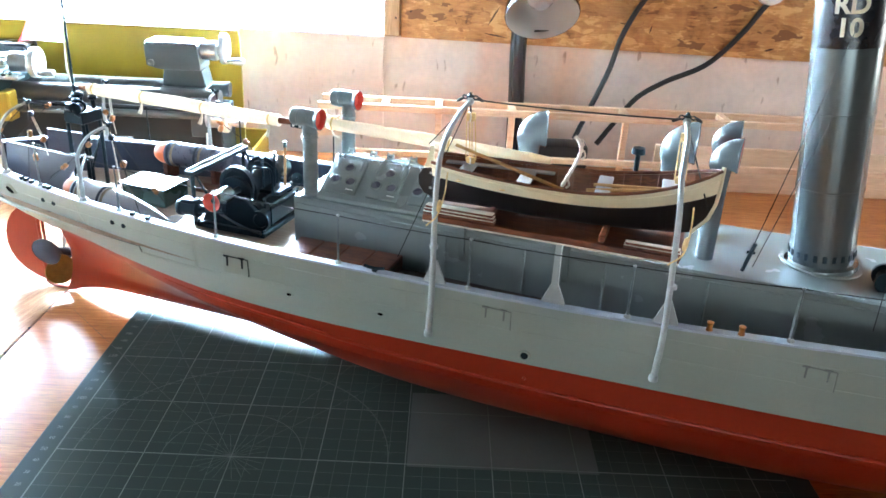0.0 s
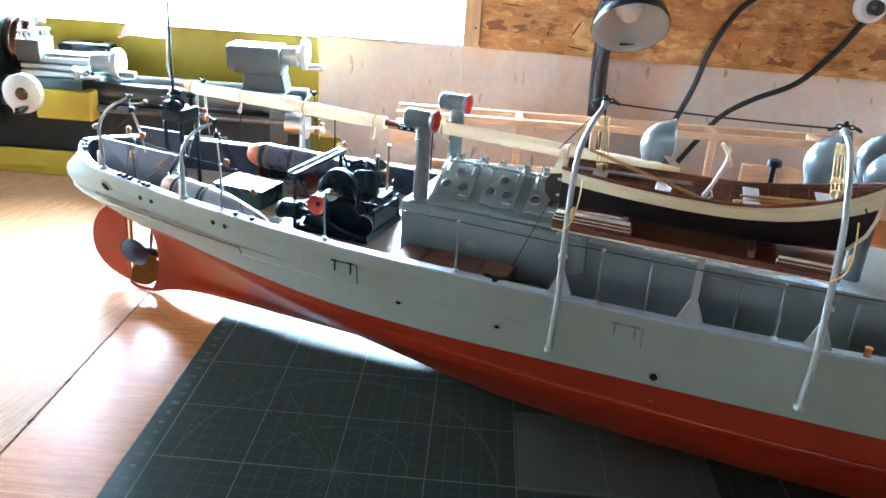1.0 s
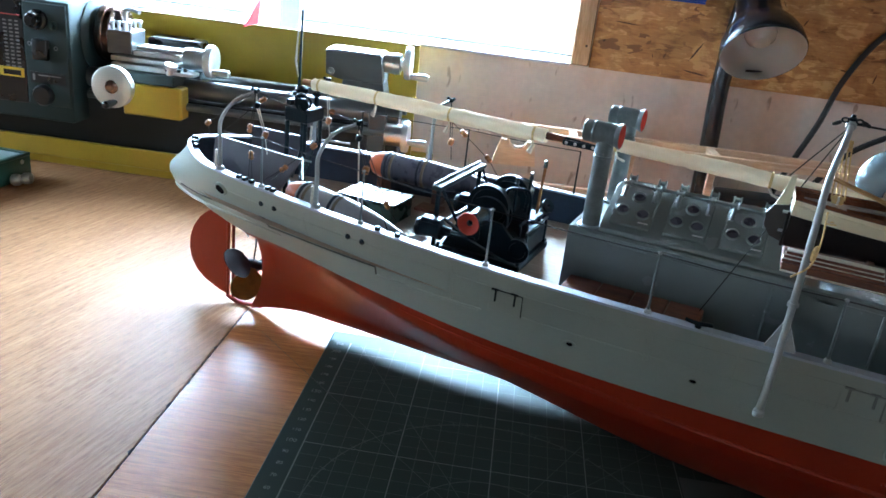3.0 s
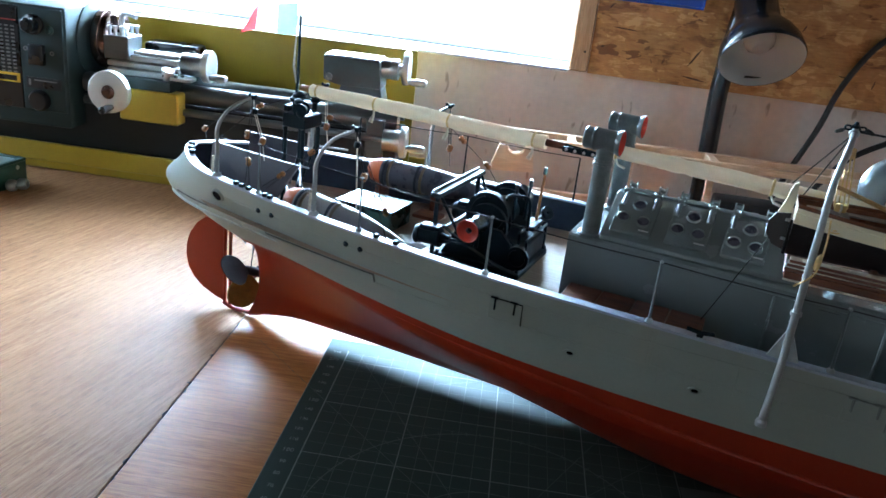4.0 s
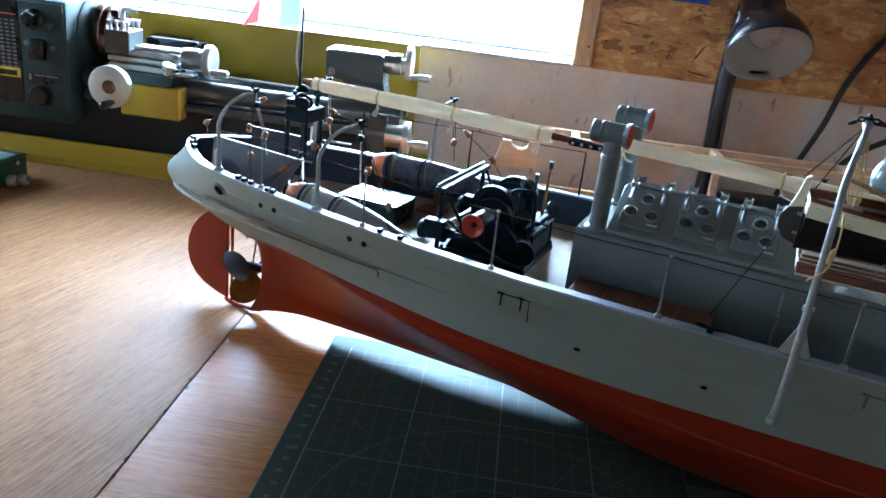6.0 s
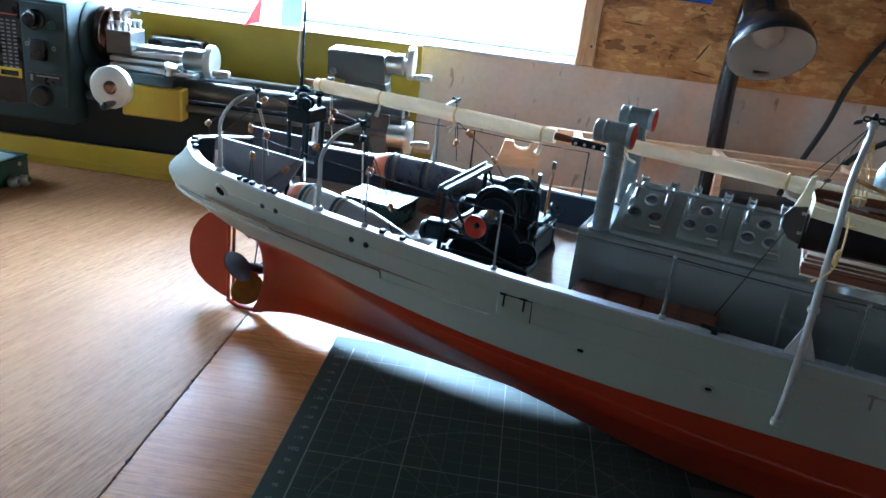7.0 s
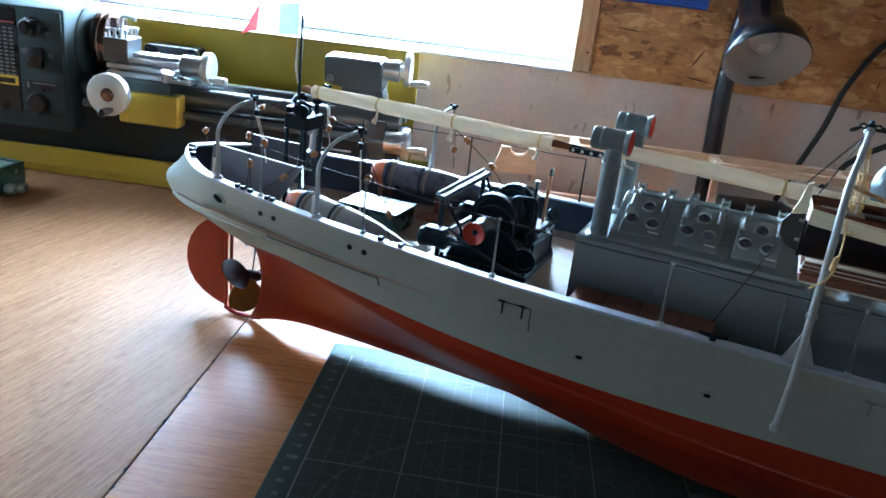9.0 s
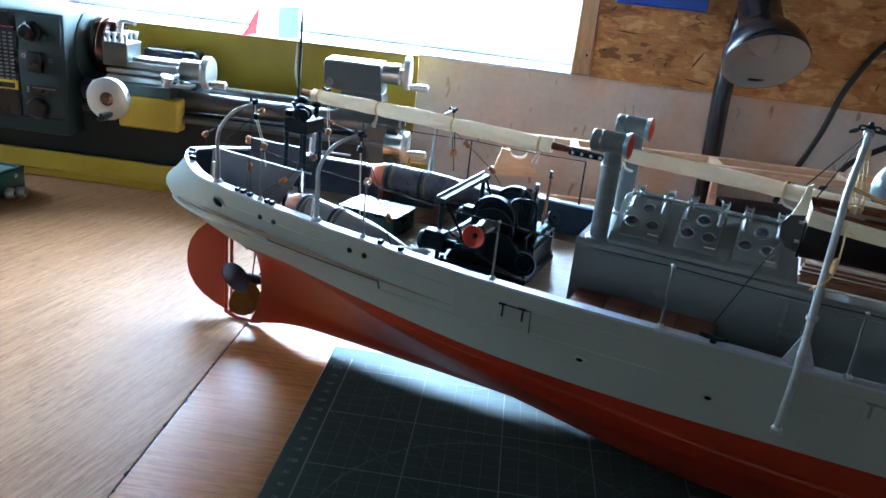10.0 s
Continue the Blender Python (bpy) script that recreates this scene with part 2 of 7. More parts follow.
FLOAT_GREY = surface("float_grey_paint", (0.085, 0.085, 0.115), 0.28, vary=0.12, scale=140)
FLOAT_PALE = surface("pale_float_paint", (0.36, 0.325, 0.315), 0.32, vary=0.1, scale=140)
RED_IN = surface("red_mouth_paint", (0.58, 0.045, 0.02), 0.45, vary=0.1)
# propeller bronze with the shade put into its near-black colour
BRONZE_SHADED = surface("shaded_bronze", (0.022, 0.009, 0.009), 0.55, metal=0.2, vary=0.4, scale=200)
BRONZE_SHADED.node_tree.nodes["Principled BSDF"].inputs["Specular IOR Level"].default_value = 0.1
# same bronze, brightened in colour for the blade that catches the table's glow
BRONZE_LIT = surface("lit_bronze", (0.24, 0.13, 0.035), 0.38, metal=0.8, vary=0.3, scale=160)
# near-black for flat discs; the shade inside the holes is put into the colour
HOLE_SHADE = surface("hole_shade", (0.003, 0.003, 0.004), 0.9, bump=0)
HOLE_SHADE.node_tree.nodes["Principled BSDF"].inputs["Specular IOR Level"].default_value = 0.05
FUNNEL_M = surface("funnel_grey_metal_paint", (0.150, 0.172, 0.178), 0.24, metal=0.65, vary=0.08, scale=60, stretch=(1, 1, 0.3))
COWL_M = surface("cowl_grey_paint", (0.18, 0.212, 0.232), 0.24, metal=0.35, vary=0.08, scale=100)
CRATE_M = surface("dark_green_crate_paint", (0.03, 0.055, 0.05), 0.27, vary=0.2)
# cyan tint colours the lid's sheen like the window light
CRATE_M.node_tree.nodes["Principled BSDF"].inputs["Specular Tint"].default_value = (0.62, 0.92, 1.0, 1)
FLAG_G = cloth("flag_green_cloth", (0.20, 0.55, 0.45))
FLAG_W = cloth("flag_white_cloth", (0.85, 0.86, 0.86))
FLAG_R = cloth("flag_red_cloth", (0.72, 0.06, 0.06))
MAT_G = surface("cutting_mat_vinyl", (0.038, 0.047, 0.040), 0.40, vary=0.06, scale=30, fine=900, bump=0.05)
MAT_G.node_tree.nodes["Principled BSDF"].inputs["Specular IOR Level"].default_value = 0.085
# cyan of the window glare on the mat, put into its specular tint
MAT_G.node_tree.nodes["Principled BSDF"].inputs["Specular Tint"].default_value = (0.42, 0.88, 1.0, 1)
MAT_LINE = surface("mat_print", (0.17, 0.18, 0.16), 0.5, vary=0.15, scale=200, bump=0)
MAT_THIN = surface("mat_print_fine", (0.105, 0.115, 0.100), 0.5, vary=0.15, scale=200, bump=0)
for m_ in (MAT_LINE, MAT_THIN):
    m_.node_tree.nodes["Principled BSDF"].inputs["Specular IOR Level"].default_value = 0.08
MAT_PATCH = surface("mat_printed_panel", (0.062, 0.068, 0.058), 0.45, vary=0.15, scale=60)
TABLE_L = wood("oak_veneer_along", (0.270, 0.122, 0.052), (0.430, 0.224, 0.108), along=1, ring=420, rough=0.54, coat=0.0, streak=26, turn=14, bump=0.10, pores=0.45)
TABLE_R = wood("oak_veneer_across", (0.31, 0.100, 0.025), (0.54, 0.215, 0.066), along=0, ring=420, rough=0.36, coat=0.0, streak=24, bump=0.08, pores=0.3)
for m_, level in ((TABLE_L, 0.15), (TABLE_R, 0.20)):
    m_.node_tree.nodes["Principled BSDF"].inputs["Specular IOR Level"].default_value = level
GAP = surface("dark_joint", (0.02, 0.014, 0.01), 0.8)
PLASTER = plaster("stained_pale_plaster")
ROOM_WALL = surface("room_wall_board", (0.10, 0.068, 0.040), 0.8, vary=0.12, scale=6, fine=80)
CEIL_M = surface("ceiling_boards", (0.08, 0.072, 0.062), 0.8, vary=0.06, scale=4, fine=80)
FLOOR_M = surface("floor_boards_paint", (0.10, 0.085, 0.07), 0.6, vary=0.2, scale=8, fine=100)
OSB = strand_board("strand_board")
STRAND = surface("dark_wood_strand", (0.075, 0.028, 0.010), 0.7, vary=0.25, scale=200)
TRIM = wood("pine_trim", (0.42, 0.23, 0.10), (0.60, 0.37, 0.19), along=2, ring=120, rough=0.5)
WIN_WHITE = surface("white_window_plastic", (0.78, 0.80, 0.82), 0.35, vary=0.04)
MUSTARD = surface("mustard_lathe_paint", (0.40, 0.27, 0.025), 0.3, vary=0.1, scale=30)
LATHE_GREEN = surface("dark_green_lathe_paint", (0.012, 0.029, 0.029), 0.62, vary=0.15, scale=40)
LATHE_BLACK = surface("black_plastic", (0.006, 0.0065, 0.008), 0.28, vary=0.2)
WINCH_TEAL = surface("dark_teal_beam_paint", (0.018, 0.042, 0.046), 0.5, vary=0.2, scale=120)
STRAP_M = surface("tarred_strap_cord", (0.20, 0.155, 0.11), 0.9, vary=0.2, scale=600)
TAIL_GREY = surface("grey_casting_paint", (0.055, 0.066, 0.066), 0.38, vary=0.15, scale=60)
STEEL = surface("machined_steel", (0.62, 0.62, 0.61), 0.30, metal=1.0, vary=0.12, scale=120, fine=900)
BED_STEEL = surface("oiled_bed_steel", (0.16, 0.165, 0.165), 0.32, metal=0.8, vary=0.2, scale=80, stretch=(0.2, 1, 1))
CHUCK_M = surface("browned_chuck_steel", (0.20, 0.13, 0.11), 0.25, metal=1.0, vary=0.2, scale=200)
BED_DARK = surface("oily_bed_casting", (0.008, 0.009, 0.009), 0.6, vary=0.3, scale=60)
ALU = surface("turned_aluminium", (0.68, 0.68, 0.66), 0.34, metal=0.7, vary=0.05, scale=60)
LABEL_Y = surface("yellow_sticker", (0.70, 0.48, 0.03), 0.5)
LABEL_W = surface("white_print", (0.20, 0.19, 0.19), 0.6, bump=0)
LABEL_R = surface("red_print", (0.45, 0.05, 0.04), 0.6, bump=0)
LAMP_BLK = surface("black_lamp_enamel", (0.014, 0.014, 0.018), 0.22, vary=0.05, bump=0)
LAMP_IN = surface("white_lamp_enamel", (0.42, 0.42, 0.40), 0.35, vary=0.05)
BULB = surface("clear_bulb_glass", (0.95, 0.95, 0.95), 0.06, vary=0.02, bump=0)
BULB.node_tree.nodes["Principled BSDF"].inputs["Transmission Weight"].default_value = 0.5
CABLE = surface("black_cable", (0.014, 0.014, 0.015), 0.5, vary=0.2)
BLUE = surface("blue_plastic", (0.01, 0.07, 0.42), 0.4, vary=0.08)
PINE = wood("planed_pine", (0.70, 0.47, 0.30), (0.88, 0.68, 0.48), along=0, ring=150, rough=0.55)
PLY = wood("plywood", (0.74, 0.56, 0.38), (0.88, 0.71, 0.52), along=0, ring=120, rough=0.6)
GREEN_BOX = surface("green_box_paint", (0.02, 0.07, 0.055), 0.3, vary=0.15)
LID_PALE = surface("pale_lid_paint", (0.30, 0.36, 0.36), 0.35, vary=0.1)
BAND = surface("funnel_black_band", (0.012, 0.013, 0.018), 0.25, vary=0.15)
LETTER = surface("cream_letter_paint", (0.75, 0.70, 0.55), 0.5, bump=0)
GLOW_F = glow("window_daylight", (0.63, 0.85, 1.0), WINDOW_GLOW)
# fill glows behind the three added windows that stay out of view
GLOW_R = glow("west_fill_glow", (0.72, 0.92, 1.02), SIDE_GLOW)
GLOW_E = glow("east_fill_glow", (1.0, 0.95, 0.84), EAST_GLOW)
GLOW_S = glow("south_fill_glow", (0.92, 1.0, 0.92), SOUTH_GLOW)


# ---- mesh helpers ----
def root_of(ob):
    while ob.parent:
        ob = ob.parent
    return ob


def finish(bm, material, name, smooth=35):
    bmesh.ops.remove_doubles(bm, verts=bm.verts, dist=1e-6)
    bmesh.ops.recalc_face_normals(bm, faces=bm.faces)
    me = bpy.data.meshes.new(name)
    bm.to_mesh(me)
    bm.free()
    me.materials.append(material)
    me.polygons.foreach_set("use_smooth", [True] * len(me.polygons))
    me.set_sharp_from_angle(angle=radians(smooth))
    return me


BASE = {}


def part(name, bm, material, parent, label="", at_world=False, smooth=35):
    """Links a bmesh as one mesh under a thing or a part; its coordinates are the thing's own, or the world's."""
    if at_world:
        bm.transform(root_of(parent).matrix_basis.inverted())
    elif root_of(parent).name in BASE:
        bm.transform(Matrix.Translation(-BASE[root_of(parent).name]))
    ob = new(name, finish(bm, material, name, smooth))
    ob.parent = parent
    if label:
        ob["label"] = label
    return ob


def solid(name, bm, material, label="", category="", group="", kind="", smooth=35):
    """A thing that is one mesh."""
    return tagged(new(name, finish(bm, material, name, smooth)), label, category, group, kind)


def thing(name, m, label, category, group="", kind=""):
    ob = new(name)
    ob.matrix_basis = m
    ob.empty_display_size = 0.02
    return tagged(ob, label, category, group, kind)


def box(bm, a, b, bevel=0.0, seg=1):
    a, b = [min(p, q) for p, q in zip(a, b)], [max(p, q) for p, q in zip(a, b)]
    vs = [bm.verts.new((x, y, z)) for x in (a[0], b[0]) for y in (a[1], b[1]) for z in (a[2], b[2])]
    fs = [bm.faces.new([vs[i] for i in f]) for f in ((0, 1, 3, 2), (4, 6, 7, 5), (0, 4, 5, 1), (2, 3, 7, 6), (0, 2, 6, 4), (1, 5, 7, 3))]
    if bevel:
        es = {e for f in fs for e in f.edges}
        bmesh.ops.bevel(bm, geom=list(es), offset=bevel, segments=seg, affect="EDGES", profile=0.5)
    return bm


def prism(bm, poly, depth_axis, d0, d1):
    """A polygon in the plane across depth_axis, pushed out from d0 to d1."""
    def at(p, d):
        c = list(p)
        c.insert(depth_axis, d)
        return c
    lo = [bm.verts.new(at(p, d0)) for p in poly]
    hi = [bm.verts.new(at(p, d1)) for p in poly]
    bm.faces.new(lo)
    bm.faces.new(hi[::-1])
    for i in range(len(poly)):
        j = (i + 1) % len(poly)
        bm.faces.new((lo[i], hi[i], hi[j], lo[j]))
    return bm


def rings(bm, loops, closed=True, caps=True):
    """Joins rows of points with faces."""
    rows = [[bm.verts.new(p) for p in r] for r in loops]
    n = len(rows[0])
    for a, b in zip(rows, rows[1:]):
        for i in range(n if closed else n - 1):
            j = (i + 1) % n
            f = [a[i], a[j], b[j], b[i]]
            if len({tuple(round(c, 7) for c in v.co) for v in f}) > 2:
                try:
                    bm.faces.new(f)
                except ValueError:
                    pass
    if caps and closed:
        for r in (rows[0][::-1], rows[-1]):
            if len({tuple(round(c, 7) for c in v.co) for v in r}) > 2:
                bm.faces.new(r)
    return bm


def spin(bm, profile, at, axis, n=24, caps=True):
    """A turned shape: (radius, height) rows round an axis from a point."""
    q = Vector(axis).normalized().to_track_quat("Z", "Y")
    at = Vector(at)
    loops = [[at + q @ Vector((max(r, 1e-5) * math.cos(2 * math.pi * i / n), max(r, 1e-5) * math.sin(2 * math.pi * i / n), h)) for i in range(n)] for r, h in profile]
    return rings(bm, loops, True, caps)


def rod(bm, a, b, r, r2=None, n=12):
    a, b = Vector(a), Vector(b)
    return spin(bm, [(r, 0), (r if r2 is None else r2, (b - a).length)], a, b - a, n)


def tube(bm, pts, r, n=8, radii=None):
    """A round bar along a line of points."""
    pts = [Vector(p) for p in pts]
    loops, up = [], None
    for i, p in enumerate(pts):
        d = (pts[min(i + 1, len(pts) - 1)] - pts[max(i - 1, 0)]).normalized()
        if up is None:
            up = d.orthogonal().normalized()
        up = (up - d * up.dot(d)).normalized()
        side = d.cross(up)
        rr = radii[i] if radii else r
        loops.append([p + (up * math.cos(2 * math.pi * k / n) + side * math.sin(2 * math.pi * k / n)) * rr for k in range(n)])
    return rings(bm, loops)


def bend(points, steps=6):
    """A smooth line through points (Catmull-Rom)."""
    p = [Vector(points[0]) * 2 - Vector(points[1])] + [Vector(q) for q in points] + [Vector(points[-1]) * 2 - Vector(points[-2])]
    out = []
    for i in range(1, len(p) - 2):
        for k in range(steps):
            t = k / steps
            out.append(0.5 * ((2 * p[i]) + (p[i + 1] - p[i - 1]) * t + (2 * p[i - 1] - 5 * p[i] + 4 * p[i + 1] - p[i + 2]) * t * t + (3 * p[i] - p[i - 1] - 3 * p[i + 1] + p[i + 2]) * t ** 3))
    return out + [p[-2]]


def sag(a, b, drop, steps=10):
    a, b = Vector(a), Vector(b)
    return [a.lerp(b, i / steps) - Vector((0, 0, drop * 4 * (i / steps) * (1 - i / steps))) for i in range(steps + 1)]


def BM():
    return bmesh.new()


def smooth_at(table, x):
    """A smooth curve through (x, y) pairs."""
    if x <= table[0][0]:
        return table[0][1]
    if x >= table[-1][0]:
        return table[-1][1]
    for i in range(len(table) - 1):
        (x0, y0), (x1, y1) = table[i], table[i + 1]
        if x0 <= x <= x1:
            m0 = (y1 - table[max(i - 1, 0)][1]) / (x1 - table[max(i - 1, 0)][0])
            e = table[min(i + 2, len(table) - 1)]
            m1 = (e[1] - y0) / (e[0] - x0)
            h, t = x1 - x0, (x - x0) / (x1 - x0)
            return y0 * (2 * t ** 3 - 3 * t * t + 1) + h * m0 * (t ** 3 - 2 * t * t + t) + y1 * (3 * t * t - 2 * t ** 3) + h * m1 * (t ** 3 - t * t)


# ---- the room ----
TABLE_Z = -0.003
ROOM = (-1.0, 1.6, -1.5, -0.78, 1.55)  # x0, x1, y0, floor, ceiling
WALL = pose(0.04, 0.605, 0, 0, 0, -4)
SILL = 0.146


def wall_box(name, a, b, material, bevel=0.0, **tags):
    ob = solid(name, box(BM(), a, b, bevel), material, kind="structure", **tags)
    ob.matrix_basis = WALL
    return ob


# The window wall: the opening runs from the pine trim to beyond the lathe.
WX0, WX1, WTOP = -0.64, -0.002, 0.42
bm = BM()
box(bm, (-1.15, 0, -0.8), (WX0, 0.12, 1.56))
box(bm, (WX0, 0, -0.8), (WX1, 0.12, SILL - 0.004))
box(bm, (WX0, 0, WTOP), (WX1, 0.12, 1.56))
box(bm, (WX1, 0.002, -0.8), (1.7, 0.12, 1.56))
ob = solid("wall_north", bm, PLASTER, "pale stained plaster wall below a window", "wall", kind="structure")
ob.matrix_basis = WALL
wall_box("wall_panel", (0.0185, -0.006, 0.1435), (1.55, 0.0015, 1.5), OSB, label="brown oriented strand board panel above the plaster", category="wall panel")
wall_box("trim", (-0.002, -0.008, 0.1445), (0.018, 0.0015, 0.64), TRIM, 0.0012, label="narrow pine trim beside the window", category="trim")

# dark strands pressed into the board
rnd = random.Random(7)
bm = BM()
for k in range(60):
    x, z, a = rnd.uniform(0.03, 0.80), rnd.uniform(0.150, 0.31), rnd.gauss(0.0, 0.75)
    L = 0.002 + 0.013 * rnd.random() ** 1.8
    w = rnd.uniform(0.0003, 0.0012)
    d, u = Vector((math.cos(a), 0, math.sin(a))), Vector((-math.sin(a), 0, math.cos(a)))
    c = Vector((x, -0.00615, z))
    q = [c - d * L, c - d * L * 0.4 - u * w, c + d * L * 0.5 - u * w * 0.8, c + d * L, c + d * L * 0.3 + u * w, c - d * L * 0.6 + u * w * 0.7]
    rings(bm, [[p for p in q], [p + Vector((0, 0.0003, 0)) for p in q]])
ob = solid("board_strands", bm, STRAND, "dark wood strands in the board", "wall panel", kind="structure")
ob.matrix_basis = WALL

nail = solid("trim_nail", spin(BM(), [(0, 0.0003), (0.0011, 0.0002), (0.0013, 0)], (0.0125, -0.0081, 0.1660), (0, -1, 0), 12), GAP, "small dark nail head in the pine trim", "nail", kind="structure")
nail.matrix_basis = WALL

win = thing("window_1", WALL, "white framed window blown out by daylight", "window", kind="structure")
part("window_sill", box(BM(), (WX0, -0.012, SILL - 0.0035), (WX1 - 0.0005, 0.11, SILL), 0.001), WIN_WHITE, win)
bm = BM()
box(bm, (WX1 - 0.014, 0.055, SILL + 0.0003), (WX1 - 0.0005, 0.09, WTOP), 0.001)
box(bm, (WX0, 0.055, SILL + 0.0003), (WX0 + 0.014, 0.09, WTOP), 0.001)
box(bm, (WX0 + 0.0145, 0.056, SILL + 0.0003), (WX1 - 0.0145, 0.088, SILL + 0.012), 0.001)
box(bm, (WX0 + 0.0145, 0.056, WTOP - 0.02), (WX1 - 0.0145, 0.088, WTOP - 0.0005), 0.001)
box(bm, (-0.405, 0.057, SILL + 0.0125), (-0.392, 0.087, WTOP - 0.021), 0.001)
part("window_frame", bm, WIN_WHITE, win)
bm = BM()
box(bm, (-3.2, 0.7, -0.6), (1.2, 0.71, 2.6))
ob = solid("backdrop", bm, GLOW_F, "bright overcast sky outside the window", "sky", kind="structure")
ob.matrix_basis = WALL

x0, x1, y0, zf, zc = ROOM
solid("floor", box(BM(), (x0 - 0.1, y0 - 0.1, zf - 0.05), (x1 + 0.1, 0.95, zf)), FLOOR_M, "dark workshop floor", "floor", kind="structure")
solid("ceiling", box(BM(), (x0 - 0.1, y0 - 0.1, zc), (x1 + 0.1, 0.95, zc + 0.05)), CEIL_M, "plain dark board ceiling", "ceiling", kind="structure")
# East opening, added out of view to light the strand board and fore ship.
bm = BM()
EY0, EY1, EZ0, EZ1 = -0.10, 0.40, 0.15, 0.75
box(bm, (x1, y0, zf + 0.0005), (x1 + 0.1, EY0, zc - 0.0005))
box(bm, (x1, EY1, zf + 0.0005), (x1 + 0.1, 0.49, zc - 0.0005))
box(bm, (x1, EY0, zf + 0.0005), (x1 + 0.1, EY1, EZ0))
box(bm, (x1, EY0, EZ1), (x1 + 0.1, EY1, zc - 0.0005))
solid("wall_east", bm, ROOM_WALL, "plain brown board wall with an added fill window", "wall", kind="structure")
solid("backdrop_east", box(BM(), (x1 + 0.59, EY0 - 0.7, -0.4), (x1 + 0.6, EY1 + 0.7, 1.5)), GLOW_E, "fill glow behind the added east window", "sky", kind="structure")
# Long low bench-height south window, added unseen: lights the hull, not the house foot.
SX0, SX1, SZ0, SZ1 = -0.70, 0.35, 0.02, 0.24
bm = BM()
box(bm, (x0 - 0.1, y0 - 0.1, zf + 0.0005), (SX0, y0 - 0.0005, zc - 0.0005))
box(bm, (SX1, y0 - 0.1, zf + 0.0005), (x1 + 0.1, y0 - 0.0005, zc - 0.0005))
box(bm, (SX0, y0 - 0.1, zf + 0.0005), (SX1, y0 - 0.0005, SZ0))
box(bm, (SX0, y0 - 0.1, SZ1), (SX1, y0 - 0.0005, zc - 0.0005))
solid("wall_south", bm, ROOM_WALL, "plain brown board wall with an added long low fill window", "wall", kind="structure")
solid("backdrop_south", box(BM(), (SX0 - 0.7, y0 - 0.6, -0.5), (SX1 + 0.7, y0 - 0.59, 0.9)), GLOW_S, "fill glow behind the added south window", "sky", kind="structure")
# Unseen west window beside the lathe, added to light the bench and the stern.
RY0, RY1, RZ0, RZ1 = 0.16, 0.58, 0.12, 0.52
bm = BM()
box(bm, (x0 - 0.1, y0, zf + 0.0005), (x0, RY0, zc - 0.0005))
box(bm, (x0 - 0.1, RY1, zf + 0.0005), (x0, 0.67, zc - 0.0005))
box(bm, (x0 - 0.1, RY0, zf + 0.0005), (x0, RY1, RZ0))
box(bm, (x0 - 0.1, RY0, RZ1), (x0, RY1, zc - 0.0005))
solid("wall_west", bm, ROOM_WALL, "plain brown board wall with an added fill window", "wall", kind="structure")
solid("backdrop_west", box(BM(), (x0 - 0.6, RY0 - 0.7, -0.5), (x0 - 0.59, RY1 + 0.7, 1.2)), GLOW_R, "fill glow behind the added west window", "sky", kind="structure")

# ---- the table ----
table = thing("workbench", pose(0, 0, TABLE_Z), "wide oak-veneered workbench with two boards meeting at a dark joint", "table")
CRACK = -0.1825
part("board", box(BM(), (-0.985, -0.75, -0.028), (CRACK - 0.0004, 0.595, 0), 0.0004), TABLE_L, table, "oak board with the grain running to the wall")
part("board", box(BM(), (CRACK + 0.0004, -0.75, -0.028), (1.5, 0.595, 0), 0.0004), TABLE_R, table, "oak board with the grain running along the wall")
part("joint", box(BM(), (CRACK - 0.0008, -0.75, -0.03), (CRACK + 0.0008, 0.594, -0.0008)), GAP, table)
rnd = random.Random(5)
for k in range(26):
    y = -0.30 + 0.52 * rnd.random()
    d, w = rnd.uniform(0.0006, 0.0018), rnd.uniform(0.0010, 0.0035)
    sg = rnd.choice((-1, 1))
    bm = prism(BM(), [(CRACK, y - w), (CRACK + sg * d, y - w * 0.3), (CRACK + sg * d * 0.6, y + w * 0.5), (CRACK, y + w)], 2, -0.0008, 0.0002)
    part("chip", bm, GAP, table)
for x in (-0.90, 1.4):
    for y in (-0.65, 0.5):
        part("leg", box(BM(), (x - 0.03, y - 0.03, ROOM[3] - TABLE_Z), (x + 0.03, y + 0.03, -0.0285), 0.002), TABLE_R, table)

# ---- the cutting mat ----
mat = thing("cutting_mat", pose(0, 0, 0), "dark green self-healing cutting mat with a pale printed grid", "cutting mat")
MX0, MX1, MY0, MY1 = -0.115, 0.335, -0.122, 0.178
part("sheet", box(BM(), (MX0, MY0, TABLE_Z + 0.0002), (MX1, MY1, 0), 0.0006), MAT_G, mat)


def strip(bm, a, b, w, z):
    a, b = Vector((*a, z)), Vector((*b, z))
    s = (b - a).normalized().cross(Vector((0, 0, 1))) * w / 2
    bm.faces.new([bm.verts.new(p) for p in (a - s, b - s, b + s, a + s)])


def arc(bm, c, r, a0, a1, w, z, n=60):
    pts = [(c[0] + r * math.cos(a0 + (a1 - a0) * i / n), c[1] + r * math.sin(a0 + (a1 - a0) * i / n)) for i in range(n + 1)]
    for p, q in zip(pts, pts[1:]):
        strip(bm, p, q, w, z)


GX0, GX1, GY0, GY1 = -0.1, 0.32, -0.107, 0.163
def grid_line(a, b, w, z, m):
    bm = BM()
    strip(bm, a, b, w, z)
    part("grid_line", bm, m, mat)


